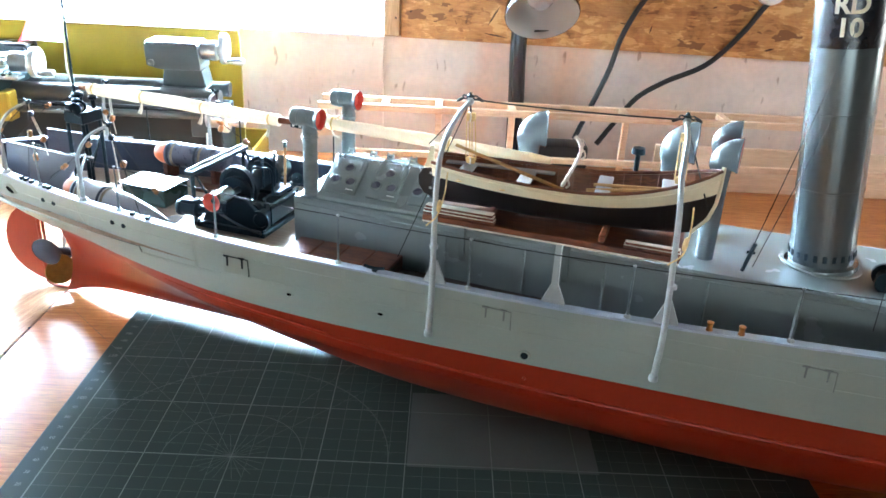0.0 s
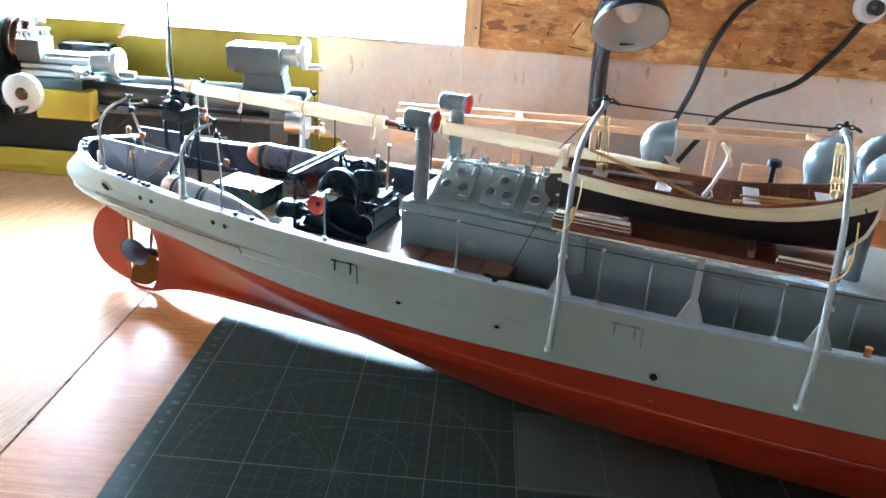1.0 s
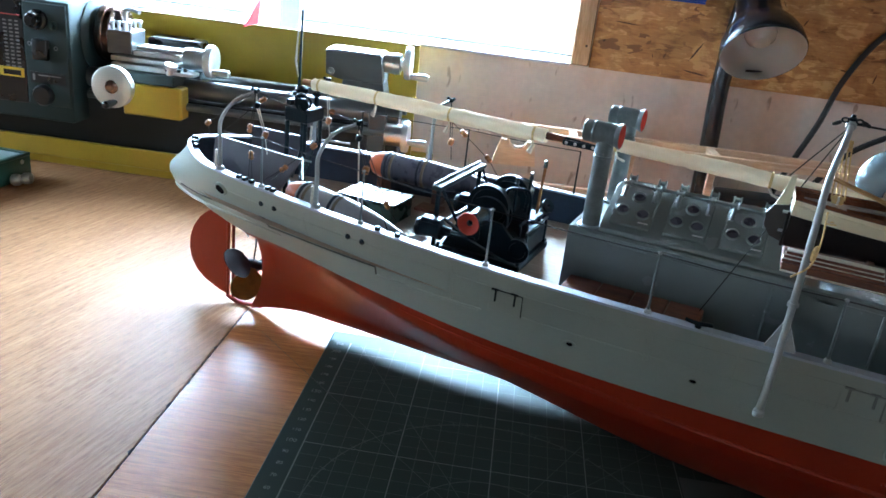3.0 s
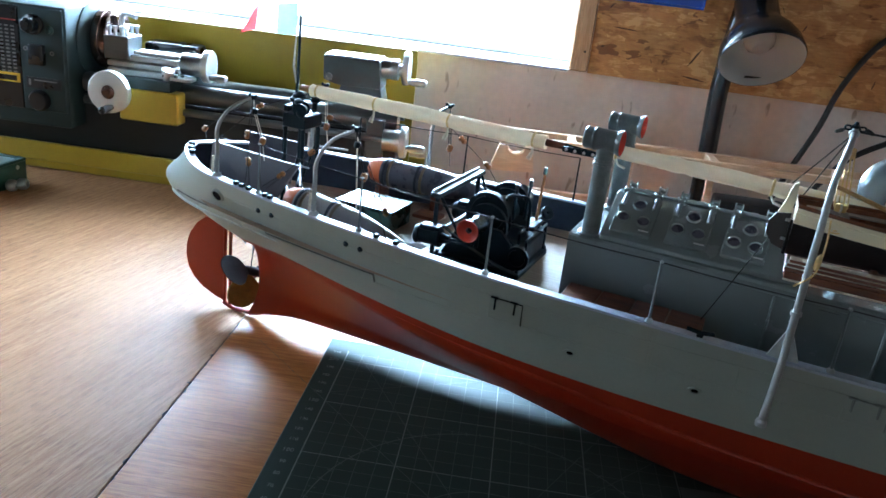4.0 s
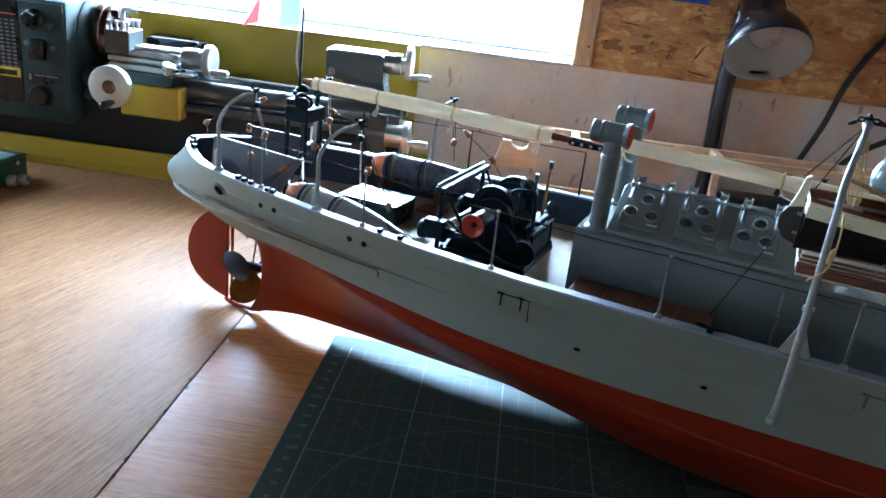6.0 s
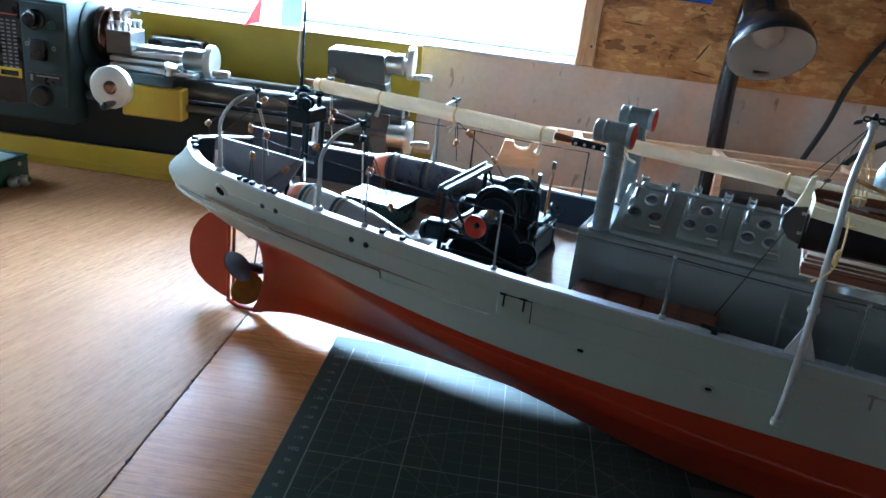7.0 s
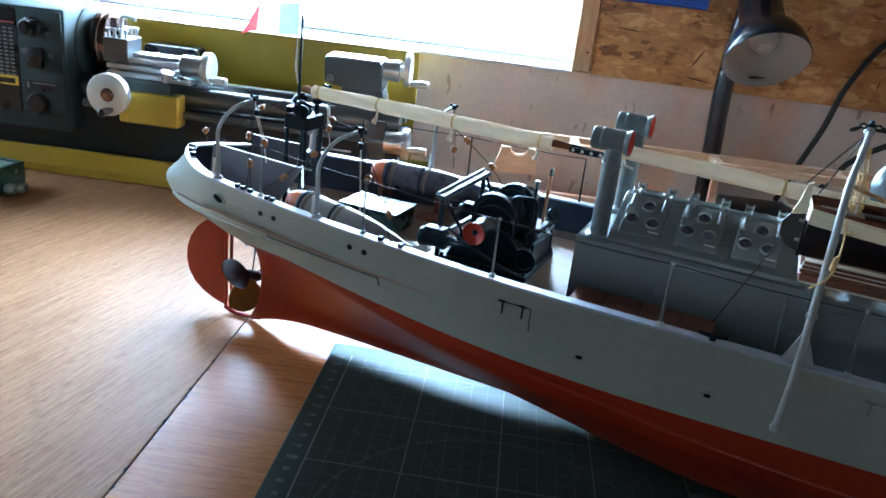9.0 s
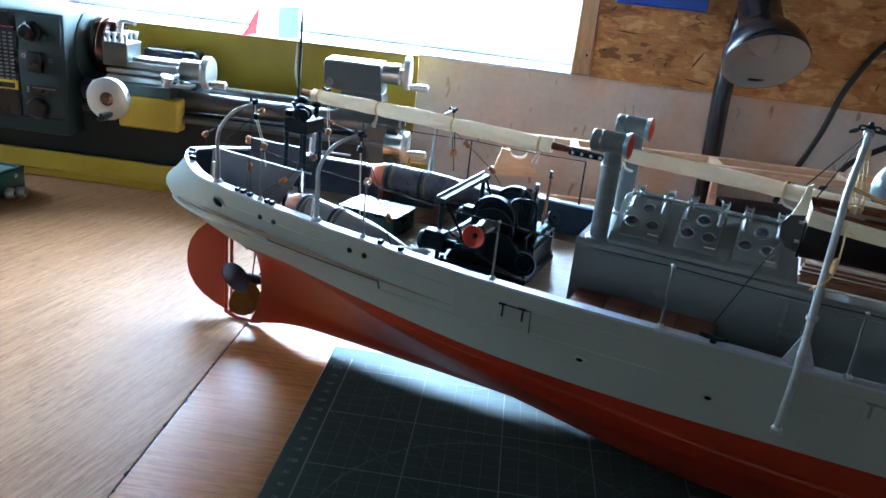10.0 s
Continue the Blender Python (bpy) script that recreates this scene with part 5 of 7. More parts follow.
bmesh.ops.bevel(bm, geom=list(bm.edges), offset=0.0006, segments=1, affect="EDGES", profile=0.5)
skyl = part("skylight", bm, GREY_DARK, ship, "grey engine-room skylight with hinged lids")
slope = math.degrees(math.atan2(RID_Z - LOW_Z, LOW_Y - RID_Y))
for sg in (-1, 1):
    for k in range(3):
        s = 0.2795 + 0.0272 * k
        base = Matrix.Translation((s, sg * (LOW_Y + RID_Y) / 2, (LOW_Z + RID_Z) / 2 + 0.0006)) @ pose(0, 0, 0, slope * (1 if sg < 0 else -1), 0, 0)
        bm = box(BM(), (-0.0103, -0.0132, 0.0), (0.0103, 0.0132, 0.0026), 0.0012, 2)
        bm.transform(base)
        lid = part("lid", bm, GREY_DARK, skyl)
        for (dx, dy) in ((0.0005, 0.006), (-0.0055, -0.004), (0.0048, -0.0045)):
            bm = spin(BM(), [(0.0028, 0.0026), (0.0029, 0.0035), (0.0032, 0.0039), (0.0036, 0.0036), (0.0038, 0.0022)], (dx, dy * -sg if sg > 0 else dy, 0), (0, 0, 1), 20, False)
            bm.transform(base)
            part("lid_ring", bm, GREY_DARK, lid)
            bm = spin(BM(), [(0, 0.0031), (0.0030, 0.0029)], (dx, dy * -sg if sg > 0 else dy, 0), (0, 0, 1), 16, False)
            bm.transform(base)
            part("lid_glass", bm, FLOAT_GREY, lid)
        for dx in (-0.0078, 0.0078):
            yy = -sg * 0.0122
            bm = BM()
            box(bm, (dx - 0.0010, yy + sg * 0.0082, 0.0026), (dx + 0.0010, yy - sg * 0.0016, 0.0037), 0.0004)
            bm.transform(base)
            part("hinge", bm, VENT_M, lid)
            bm = rod(BM(), (dx - 0.0022, yy - sg * 0.0018, 0.0034), (dx + 0.0022, yy - sg * 0.0018, 0.0034), 0.0011, n=12)
            for e in (-0.0017, 0.0017):
                box(bm, (dx + e - 0.0004, yy - sg * 0.0032, 0.0012), (dx + e + 0.0004, yy - sg * 0.0006, 0.0052), 0.0003)
            bm.transform(base)
            part("hinge_lug", bm, GREY_DARK, lid)
        bm = BM()
        for q in range(8):
            for e in (-0.0094, 0.0094):
                spin(bm, [(0.0004, -0.0001), (0.0003, 0.0003), (0, 0.0004)], (e, -0.0112 + 0.0032 * q, 0.0026), (0, 0, 1), 6)
        bm.transform(base)
        tagged(part("rivets", bm, GREY_DARK, skyl), kind="stuff")
        bm = rod(BM(), (0.004, sg * 0.0105, 0.003), (0.009, sg * 0.0115, 0.0042), 0.0004, n=6)
        bm.transform(base)
        part("lid_stay", bm, STEEL, lid)
bm = rod(BM(), (SA + 0.004, 0, RID_Z + 0.001), (SF - 0.002, 0, RID_Z + 0.001), 0.0009, n=10)
part("ridge_bar", bm, GREY_DARK, skyl)


def t_vent(y):
    """A ventilator with a drum head lying along the ship and a red flared mouth."""
    c = Vector((0.2598, y, 0.1745))
    v = part("ventilator", spin(BM(), [(0.0064, 0), (0.0064, 0.0012), (0.0046, 0.0018), (0.0044, 0.037), (0.0048, 0.0374), (0.0048, 0.0382), (0.0044, 0.0386), (0.0043, 0.046)], (c.x, y, HT + 0.0002), (0, 0, 1), 28), VENT_M, ship, "grey pipe ventilator with a drum head and red mouth")
    for h in (0.0372, 0.0400):
        for k in range(14):
            a = 2 * math.pi * k / 14
            part("rivet", spin(BM(), [(0.00045, 0), (0.0003, 0.0003), (0, 0.0004)], (c.x + 0.0047 * math.cos(a), y + 0.0047 * math.sin(a), HT + h), (math.cos(a), math.sin(a), 0), 6), VENT_M, v)
    part("drum", spin(BM(), [(0, -0.0112), (0.0050, -0.0112), (0.0055, -0.0105), (0.0055, -0.0065), (0.0058, -0.0061), (0.0058, -0.0052), (0.0055, -0.0048), (0.0055, 0.0052), (0.0061, 0.0060), (0.0066, 0.0076), (0.0062, 0.0078), (0.0052, 0.0058)], c, (1, -0.05, 0), 32, False), VENT_M, v)
    part("mouth", spin(BM(), [(0.0061, 0.0077), (0.0051, 0.0057), (0.0048, 0.0045), (0, 0.0045)], c, (1, -0.05, 0), 32, False), RED_IN, v, "red painted mouth")


t_vent(-0.0270)
t_vent(0.0270)


def cowl(s, y, zc, r, z0, turn=0.0):
    """A bent cowl ventilator whose bell looks forward."""
    f = Vector((math.cos(turn), math.sin(turn), 0))
    top = Vector((s, y, zc))
    w = Vector((-f.y, f.x, 0))
    up = Vector((0, 0, 1))

    def ring(c, d, rr):
        v = w.cross(d)
        return [c + (w * math.cos(2 * math.pi * k / 32) + v * math.sin(2 * math.pi * k / 32)) * rr for k in range(32)]

    throat = top + f * (0.75 * r) - up * (1.15 * r)
    loops = [ring(Vector((s, y, z0)), up, 0.60 * r), ring(top - up * (1.9 * r), up, 0.61 * r), ring(top - up * (1.45 * r), up, 0.64 * r)]
    for k in range(19):
        a, g = math.pi / 2 * k / 18, 0.67 + 0.41 * (k / 18) ** 0.8
        loops.append(ring(throat + (up * math.sin(a) - f * math.cos(a)) * ((g + 0.08) * r), f * math.sin(a) + up * math.cos(a), g * r))
    e = throat + up * (1.16 * r) + f * (0.23 * r)
    loops.append(ring(e, f, 1.11 * r))
    ob = part("cowl_ventilator", rings(BM(), loops), COWL_M, ship, "blue-grey bent cowl ventilator", smooth=60)
    part("rim", spin(BM(), [(r * 1.12, -0.0006), (r * 1.17, 0), (r * 1.12, 0.0006), (r * 1.04, 0.0003)], e, f, 28, False), COWL_M, ob)
    part("mouth", spin(BM(), [(r * 1.05, 0.0004), (r * 0.9, 0.0002), (0, 0.0002)], e, f, 28, False), RED_IN, ob)


cowl(0.3845, 0.0200, 0.1738, 0.0098, HT, 0.22)
cowl(0.4710, 0.0020, 0.1825, 0.0106, HT)
cowl(0.4955, 0.0220, 0.1838, 0.0081, HT)
cowl(0.4955, -0.0180, 0.1842, 0.0081, HT, -0.1)
bm = spin(BM(), [(0.0015, 0), (0.0015, 0.042), (0.0040, 0.0425), (0.0036, 0.046), (0, 0.047)], (0.450, 0.018, HT), (0, 0, 1), 18)
part("mushroom_vent", bm, BLACK_METAL, ship, "black mushroom vent")

# ---- funnel ----
FB, FT = Vector((0.5565, 0.001, HT)), Vector((0.5360, 0.001, 0.305))
FD = (FT - FB).normalized()
FR = 0.0166
H = (FT - FB).length
fn = part("funnel", spin(BM(), [(FR + 0.0024, 0.0), (FR + 0.0020, 0.0022), (FR + 0.0005, 0.0030), (FR, 0.0036), (FR, 0.044), (FR + 0.0003, 0.0442), (FR + 0.0003, 0.0452), (FR, 0.0454), (FR, 0.084), (FR + 0.0003, 0.0842), (FR + 0.0003, 0.0852), (FR, 0.0854), (FR, H), (FR - 0.001, H), (FR - 0.001, H - 0.03), (0, H - 0.03)], FB, FD, 56, False), FUNNEL_M, ship, "tall grey funnel with a black top band")
part("band", spin(BM(), [(FR + 0.0001, 0.1175), (FR + 0.0003, 0.1176), (FR + 0.0003, H - 0.002), (FR + 0.0001, H - 0.002)], FB, FD, 56, False), BAND, fn, "black painted band")
part("collar", spin(BM(), [(FR + 0.0046, 0.0002), (FR + 0.0044, 0.0010), (FR + 0.0030, 0.0014)], FB, (0, 0, 1), 48, False), GREY_DARK, fn)
bm = BM()
for k in range(22):
    a = 2 * math.pi * k / 22
    q = FD.to_track_quat("Z", "Y")
    p = FB + q @ Vector((FR * math.cos(a), FR * math.sin(a), 0.0085))
    b2 = box(bmesh.new(), (-0.0012, -0.0011, -0.0020), (0.0004, 0.0011, 0.0020), 0.0003)
    b2.transform(Matrix.Translation(p) @ q.to_matrix().to_4x4() @ Matrix.Rotation(a, 4, "Z"))
    me = bpy.data.meshes.new("tmp")
    b2.to_mesh(me)
    b2.free()
    bm.from_mesh(me)
    bpy.data.meshes.remove(me)
part("air_slots", bm, BLACK_METAL, fn)
face = FD.to_track_quat("Z", "Y").to_matrix().to_4x4()
TURN_L = radians(-8)
for text, h in (("RD", 0.1378), ("10", 0.1272)):
    m = Matrix.Translation(FB + FD * h) @ face
    lt = Matrix.Rotation(TURN_L + math.pi / 2, 4, "Z") @ pose(0, 0, 0, 90, 0, 0)
    lettering("lettering", text, 0.0118, m @ lt, LETTER, fn, 0.0002, FR + 0.0005, 0.00035)
# stays of the funnel and the mast
for a, b in (((0.5155, -0.028, HT), (0.545, -0.015, 0.262)), ((0.521, -0.020, HT), (0.556, -0.012, 0.262)), ((0.580, -0.045, 0.112), (0.586, -0.012, 0.27)), ((0.592, -0.048, 0.112), (0.590, -0.012, 0.27))):
    rg = part("stay", tube(BM(), [a, b], 0.00024, 5), ROPE_B, ship)
bm = rod(BM(), (0.5155, -0.028, HT), (0.5195, -0.0265, HT + 0.016), 0.0011, n=8)
part("bottle_screw", bm, BLACK_METAL, rg)

# ---- stern gear ----
# splayed pale screens round the steering gear
for sg, l1, h1 in ((-1, 0.060, 0.079), (1, 0.036, 0.046)):
    bm = BM()
    lo = [Vector((0.006, sg * 0.020, DECK_Z)), Vector((l1, sg * 0.030, DECK_Z))]
    hi = [Vector((0.010, sg * 0.019, 0.1235)), Vector((h1, sg * 0.024, 0.1225))]
    nn = Vector((lo[0].y - lo[1].y, lo[1].x - lo[0].x, 0)).normalized() * 0.0008
    rings(bm, [[lo[0] - nn, lo[0] + nn, hi[0] + nn, hi[0] - nn], [lo[1] - nn, lo[1] + nn, hi[1] + nn, hi[1] - nn]])
    part("screen", bm, GREY_PALE, ship, "mauve-grey splayed screen plate")
# gallows: four black legs, a platform, a winding head and the staff
gl = part("gallows", box(BM(), (0.0525, -0.006, 0.1395), (0.0690, 0.014, 0.1480), 0.0006), BLACK_METAL, ship, "black stern gallows with a winding head")
for x in (0.0540, 0.0672):
    for y in (-0.0045, 0.0125):
        part("leg", tube(BM(), [(x, y, DECK_Z), (x, y, 0.1394)], 0.0015, 8), BLACK_METAL, gl)
bm = BM()
tube(bm, [(0.054, -0.0045, 0.098), (0.0672, -0.0045, 0.125)], 0.0007, 6)
tube(bm, [(0.0672, -0.0045, 0.105), (0.0672, 0.0125, 0.130)], 0.0007, 6)
tube(bm, [(0.054, 0.0125, 0.098), (0.0672, 0.0125, 0.130)], 0.0007, 6)
part("brace", bm, BLACK_METAL, gl)
part("head", spin(BM(), [(0, 0), (0.0045, 0), (0.0045, 0.003), (0.0032, 0.004), (0.0030, 0.0085), (0.0042, 0.009), (0.0042, 0.0105), (0.002, 0.0125), (0, 0.013)], (0.0580, 0.004, 0.1481), (0, 0, 1), 20), BLACK_METAL, gl)
part("drum", spin(BM(), [(0, 0), (0.0042, 0), (0.0042, 0.0012), (0.0030, 0.0016), (0.0030, 0.007), (0.0042, 0.0074), (0.0042, 0.0086), (0, 0.0086)], (0.0655, -0.002, 0.1522), (0.3, -1, 0), 20), BLACK_METAL, gl)
part("handle", tube(BM(), bend([(0.0655, -0.010, 0.1522), (0.069, -0.012, 0.149), (0.073, -0.012, 0.1475)]), 0.0006, 6), BLACK_METAL, gl)
for a, b in (((0.0672, -0.0060, 0.1180), (0.0860, -0.0330, 0.1130)), ((0.0540, -0.0060, 0.1080), (0.0745, -0.0280, 0.1050)), ((0.0672, 0.0140, 0.1260), (0.0800, 0.0300, 0.1230)), ((0.0540, -0.0060, 0.1165), (0.0740, -0.0060, 0.1165))):
    part("tie_rod", tube(BM(), [a, b], 0.0007, 6), STEEL_PAINT, gl)
for x, y, z in ((0.0560, 0.002, 0.1483), (0.0655, 0.010, 0.1483), (0.0625, -0.003, 0.1483)):
    part("cap", spin(BM(), [(0.0016, 0), (0.0016, 0.006), (0.0030, 0.0065), (0.0031, 0.0085), (0.0014, 0.0095), (0, 0.0096)], (x, y, z), (0, 0, 1), 16), BLACK_METAL, gl)
part("bracket", box(BM(), (0.0505, -0.002, 0.1482), (0.0545, 0.010, 0.1520), 0.0004), BLACK_METAL, gl)
bm = tube(BM(), [(0.0565, 0.003, 0.158), (0.0568, 0.003, 0.188), (0.0572, 0.003, 0.2320)], 0.0008, 8, [0.0011, 0.0009, 0.0006])
fs = part("flagstaff", bm, BLACK_METAL, ship, "thin black flagstaff")


def flag_point(u, v):
    """u from the staff to the fly, v from the foot to the head."""
    top = [(0.0, 0.2140), (0.33, 0.2118), (0.62, 0.2100), (0.72, 0.2080), (1.0, 0.1912)]
    foot = [(0.0, 0.1947), (0.33, 0.1937), (0.66, 0.1938), (1.0, 0.1898)]
    x = 0.0545 + 0.0008 * v - 0.0445 * u + 0.003 * v * max(0, u - 0.6)
    y = 0.003 + 0.0022 * math.sin(8.0 * u + 1.0 * v) * u
    a, b = smooth_at(foot, u), smooth_at(top, u)
    return Vector((x, y, a + (b - a) * v))


for i, fm in enumerate((FLAG_G, FLAG_W, FLAG_R)):
    bm = BM()
    rings(bm, [[flag_point((i + k / 8) / 3, v / 8) for v in range(9)] for k in range(9)], closed=False)
    part("flag_cloth", bm, fm, fs)

part("halyard", tube(BM(), [(0.0550, 0.002, 0.1945), (0.0548, 0.001, 0.176), (0.0562, 0.002, 0.166)], 0.0006, 6, [0.0004, 0.0008, 0.0004]), ROPE_W, fs)

# paravane floats with straps
def paravane(nose, tail, r, paint, label):
    a, b = Vector(nose), Vector(tail)
    L = (b - a).length
    d = (b - a).normalized()
    prof = [(0.955, 0.125), (0.985, 0.16), (1.0, 0.2), (1.0, 0.50), (0.93, 0.60), (0.78, 0.71), (0.55, 0.83), (0.30, 0.93), (0.08, 1.0)]
    pv = aboard("paravane", (*a.lerp(b, 0.35).xy, 0.1030), label, "paravane", "paravane floats on the stern deck")
    part("float", spin(BM(), [(r * k, L * h) for k, h in prof], a, d, 32), paint, pv)
    part("nose", spin(BM(), [(0.0, 0), (r * 0.28, 0.0006), (r * 0.56, L * 0.018), (r * 0.76, L * 0.045), (r * 0.88, L * 0.08), (r * 0.957, L * 0.126)], a, d, 32, False), ORANGE, pv, "orange painted nose")
    for h in (0.155, 0.40):
        for e in (0, 0.016):
            part("strap", spin(BM(), [(r * 1.0, -0.0010), (r * 1.06, -0.0007), (r * 1.06, 0.0007), (r * 1.0, 0.0010)], a + d * L * (h + e * 2.4), d, 28, False), STRAP_M if e else GREY_INNER, pv)
    q = d.to_track_quat("Z", "Y")
    for ang in (0.4, 2.5, 4.6):
        f = prism(BM(), [(0.0, 0.0), (0.0, 0.010), (0.0065, 0.012), (0.0065, 0.006)], 1, -0.0003, 0.0003)
        f.transform(Matrix.Translation(a + d * (L * 0.93)) @ q.to_matrix().to_4x4() @ Matrix.Rotation(ang, 4, "Z"))
        part("fin", f, paint, pv)


paravane((0.0845, -0.0445, 0.1095), (0.1710, -0.0520, 0.1010), 0.0088, FLOAT_PALE, "pale grey torpedo-shaped paravane float with an orange nose")
paravane((0.0895, 0.0425, 0.1105), (0.1830, 0.0500, 0.1090), 0.0092, FLOAT_GREY, "dark grey torpedo-shaped paravane float with an orange nose")
for (s, y) in ((0.096, -0.047), (0.130, -0.050), (0.100, 0.045), (0.140, 0.048)):
    part("chock", box(BM(), (s - 0.002, y - 0.007, DECK_Z), (s + 0.002, y + 0.007, 0.1030), 0.0005), TEAK, ship)

# deck locker
lk = aboard("deck_locker", (0.1188, 0, DECK_Z + 0.001), "dark green deck locker with a shiny ribbed lid", "locker")
part("body", box(BM(), (0.1000, -0.013, DECK_Z + 0.0008), (0.1375, 0.014, 0.1025), 0.0006), CRATE_M, lk)
for k in range(3):
    y = -0.0138 + 0.0096 * k
    part("lid_board", box(BM(), (0.0990, y, 0.1027), (0.1388, y + 0.0090, 0.1042), 0.0004), CRATE_M, lk)
bm = BM()
box(bm, (0.133, 0.026, DECK_Z), (0.150, 0.040, 0.0925), 0.0004)
part("hatch_cover", bm, TEAK, ship, "low mahogany deck hatch")
# long mahogany hatch beside the deck house
bm = BM()
for k in range(4):
    box(bm, (0.256 + 0.0173 * k, -0.0575, DECK_Z + 0.0002), (0.2731 + 0.0173 * k, -0.0345, DECK_Z + 0.0105), 0.0007)
part("long_hatch", bm, TEAK, ship, "long mahogany hatch of four boards")

# ---- winch ----
wn_ = aboard("steam_winch", (0.2035, 0, DECK_Z + 0.001), "black steam winch with gears and a red-mouthed drum", "winch")
part("bed_plate", box(BM(), (0.1745, -0.030, DECK_Z + 0.0004), (0.2262, 0.022, 0.0940), 0.0008), BLACK_METAL, wn_)


def wp(name, bm, m=BLACK_METAL, label=""):
    return part(name, bm, m, wn_, label)


def gear(c, r, w, teeth, axis=(0, 1, 0)):
    bm = BM()
    c = Vector(c)
    q = Vector(axis).to_track_quat("Z", "Y")
    n = teeth * 4
    outl = [r if (i // 2) % 2 else r * 0.985 for i in range(n)]
    loops = []
    for rr, hh in ((0.80, -w / 2), (1, -w / 2), (1, w / 2), (0.80, w / 2), (0.78, w * 0.2), (0.28, w * 0.2), (0.26, w * 0.7), (0.0, w * 0.7)):
        loops.append([c + q @ Vector((max(outl[i] * rr, 1e-5) * math.cos(2 * math.pi * i / n), max(outl[i] * rr, 1e-5) * math.sin(2 * math.pi * i / n), hh)) for i in range(n)])
    rings(bm, loops, True, False)
    rings(bm, [[c + q @ Vector((outl[i] * rr * math.cos(2 * math.pi * i / n), outl[i] * rr * math.sin(2 * math.pi * i / n), hh)) for i in range(n)] for rr, hh in ((0.80, -w / 2), (0.78, -w * 0.2), (0.02, -w * 0.2))], True, False)
    return bm


for y in (-0.026, 0.0195):
    bm = BM()
    prism(bm, [(0.178, 0.0942), (0.2255, 0.0942), (0.2205, 0.106), (0.212, 0.1145), (0.196, 0.1155), (0.186, 0.110)], 1, y - 0.0018, y + 0.0018)
    bmesh.ops.bevel(bm, geom=list(bm.edges), offset=0.0005, segments=1, affect="EDGES", profile=0.5)
    wp("side_frame", bm)
wp("main_gear", gear((0.1990, -0.0150, 0.1190), 0.0126, 0.0045, 66))
wp("second_gear", gear((0.2015, 0.0140, 0.1190), 0.0124, 0.0040, 66))
wp("pinion", gear((0.2130, -0.0185, 0.1030), 0.0062, 0.0050, 14))
wp("gear_case", box(BM(), (0.1830, -0.0240, 0.0942), (0.2240, 0.0240, 0.1060), 0.0010))
wp("brake_band", spin(BM(), [(0.0108, -0.0016), (0.0122, -0.0016), (0.0122, 0.0016), (0.0108, 0.0016)], (0.2012, -0.0205, 0.1140), (0, 1, 0), 36, False))
wp("tie_bar", box(BM(), (0.1835, -0.0255, 0.1120), (0.1850, 0.0255, 0.1135), 0.0003), WINCH_TEAL)
wp("tie_bar", box(BM(), (0.1775, -0.0255, 0.1075), (0.1790, 0.0255, 0.1090), 0.0003), WINCH_TEAL)
wp("main_shaft", rod(BM(), (0.2000, -0.030, 0.1160), (0.2000, 0.040, 0.1160), 0.0021, n=14))
wp("rope_drum", spin(BM(), [(0, 0), (0.0125, 0), (0.0125, 0.0016), (0.0085, 0.002), (0.0085, 0.026), (0.0125, 0.0264), (0.0125, 0.028), (0, 0.028)], (0.2005, -0.0145, 0.1150), (0, 1, 0), 36))
wp("warping_drum", spin(BM(), [(0.0052, 0), (0.0052, 0.004), (0.0047, 0.009), (0.0050, 0.014), (0.0056, 0.0165), (0.0062, 0.0180), (0.0062, 0.0186)], (0.2005, -0.0290, 0.1175), (0, -1, 0), 32, False), FUNNEL_M, "grey warping drum")
wp("drum_mouth", spin(BM(), [(0.0062, 0.0186), (0.0059, 0.0189), (0.0052, 0.0180), (0.0017, 0.0166)], (0.2005, -0.0290, 0.1175), (0, -1, 0), 32, False), RED_IN, "red painted drum end")
wp("drum_hole", spin(BM(), [(0.0018, 0.0167), (0.0016, 0.0140), (0, 0.0140)], (0.2005, -0.0290, 0.1175), (0, -1, 0), 20, False))
wp("far_drum", spin(BM(), [(0.0052, 0), (0.0047, 0.009), (0.0066, 0.0165), (0.0078, 0.018), (0, 0.018)], (0.2000, 0.0225, 0.1160), (0, 1, 0), 28, False), FUNNEL_M)
for y, z in ((-0.0285, 0.1030), (0.0250, 0.1035)):
    cy = wp("cylinder", spin(BM(), [(0, 0), (0.0050, 0), (0.0055, 0.0008), (0.0055, 0.0028), (0.0046, 0.0032), (0.0046, 0.0120), (0.0055, 0.0124), (0.0055, 0.0150), (0.0032, 0.0155), (0.0020, 0.021), (0.0012, 0.021), (0.0012, 0.035)], (0.1640, y - 0.003, z), (1, 0, 0.06), 24))
    wp("valve_chest", box(BM(), (0.1665, y - 0.006, z + 0.0040), (0.1785, y + 0.001, z + 0.0072), 0.0006))
    wp("crank", box(BM(), (0.1985, y - 0.0065, 0.1045), (0.2025, y - 0.0048, 0.1180), 0.0005))
    wp("rod", tube(BM(), [(0.183, y - 0.0065, z + 0.001), (0.2005, y - 0.0065, 0.1055)], 0.0008, 8))
# frame over the rear of the winch
bm = BM()
box(bm, (0.1700, -0.0315, 0.1258), (0.1760, 0.0360, 0.1285), 0.0004)
wp("beam", bm, WINCH_TEAL)
wp("beam_top", box(BM(), (0.1705, -0.0313, 0.1287), (0.1722, 0.0358, 0.1299), 0.0003), WINCH_TEAL)
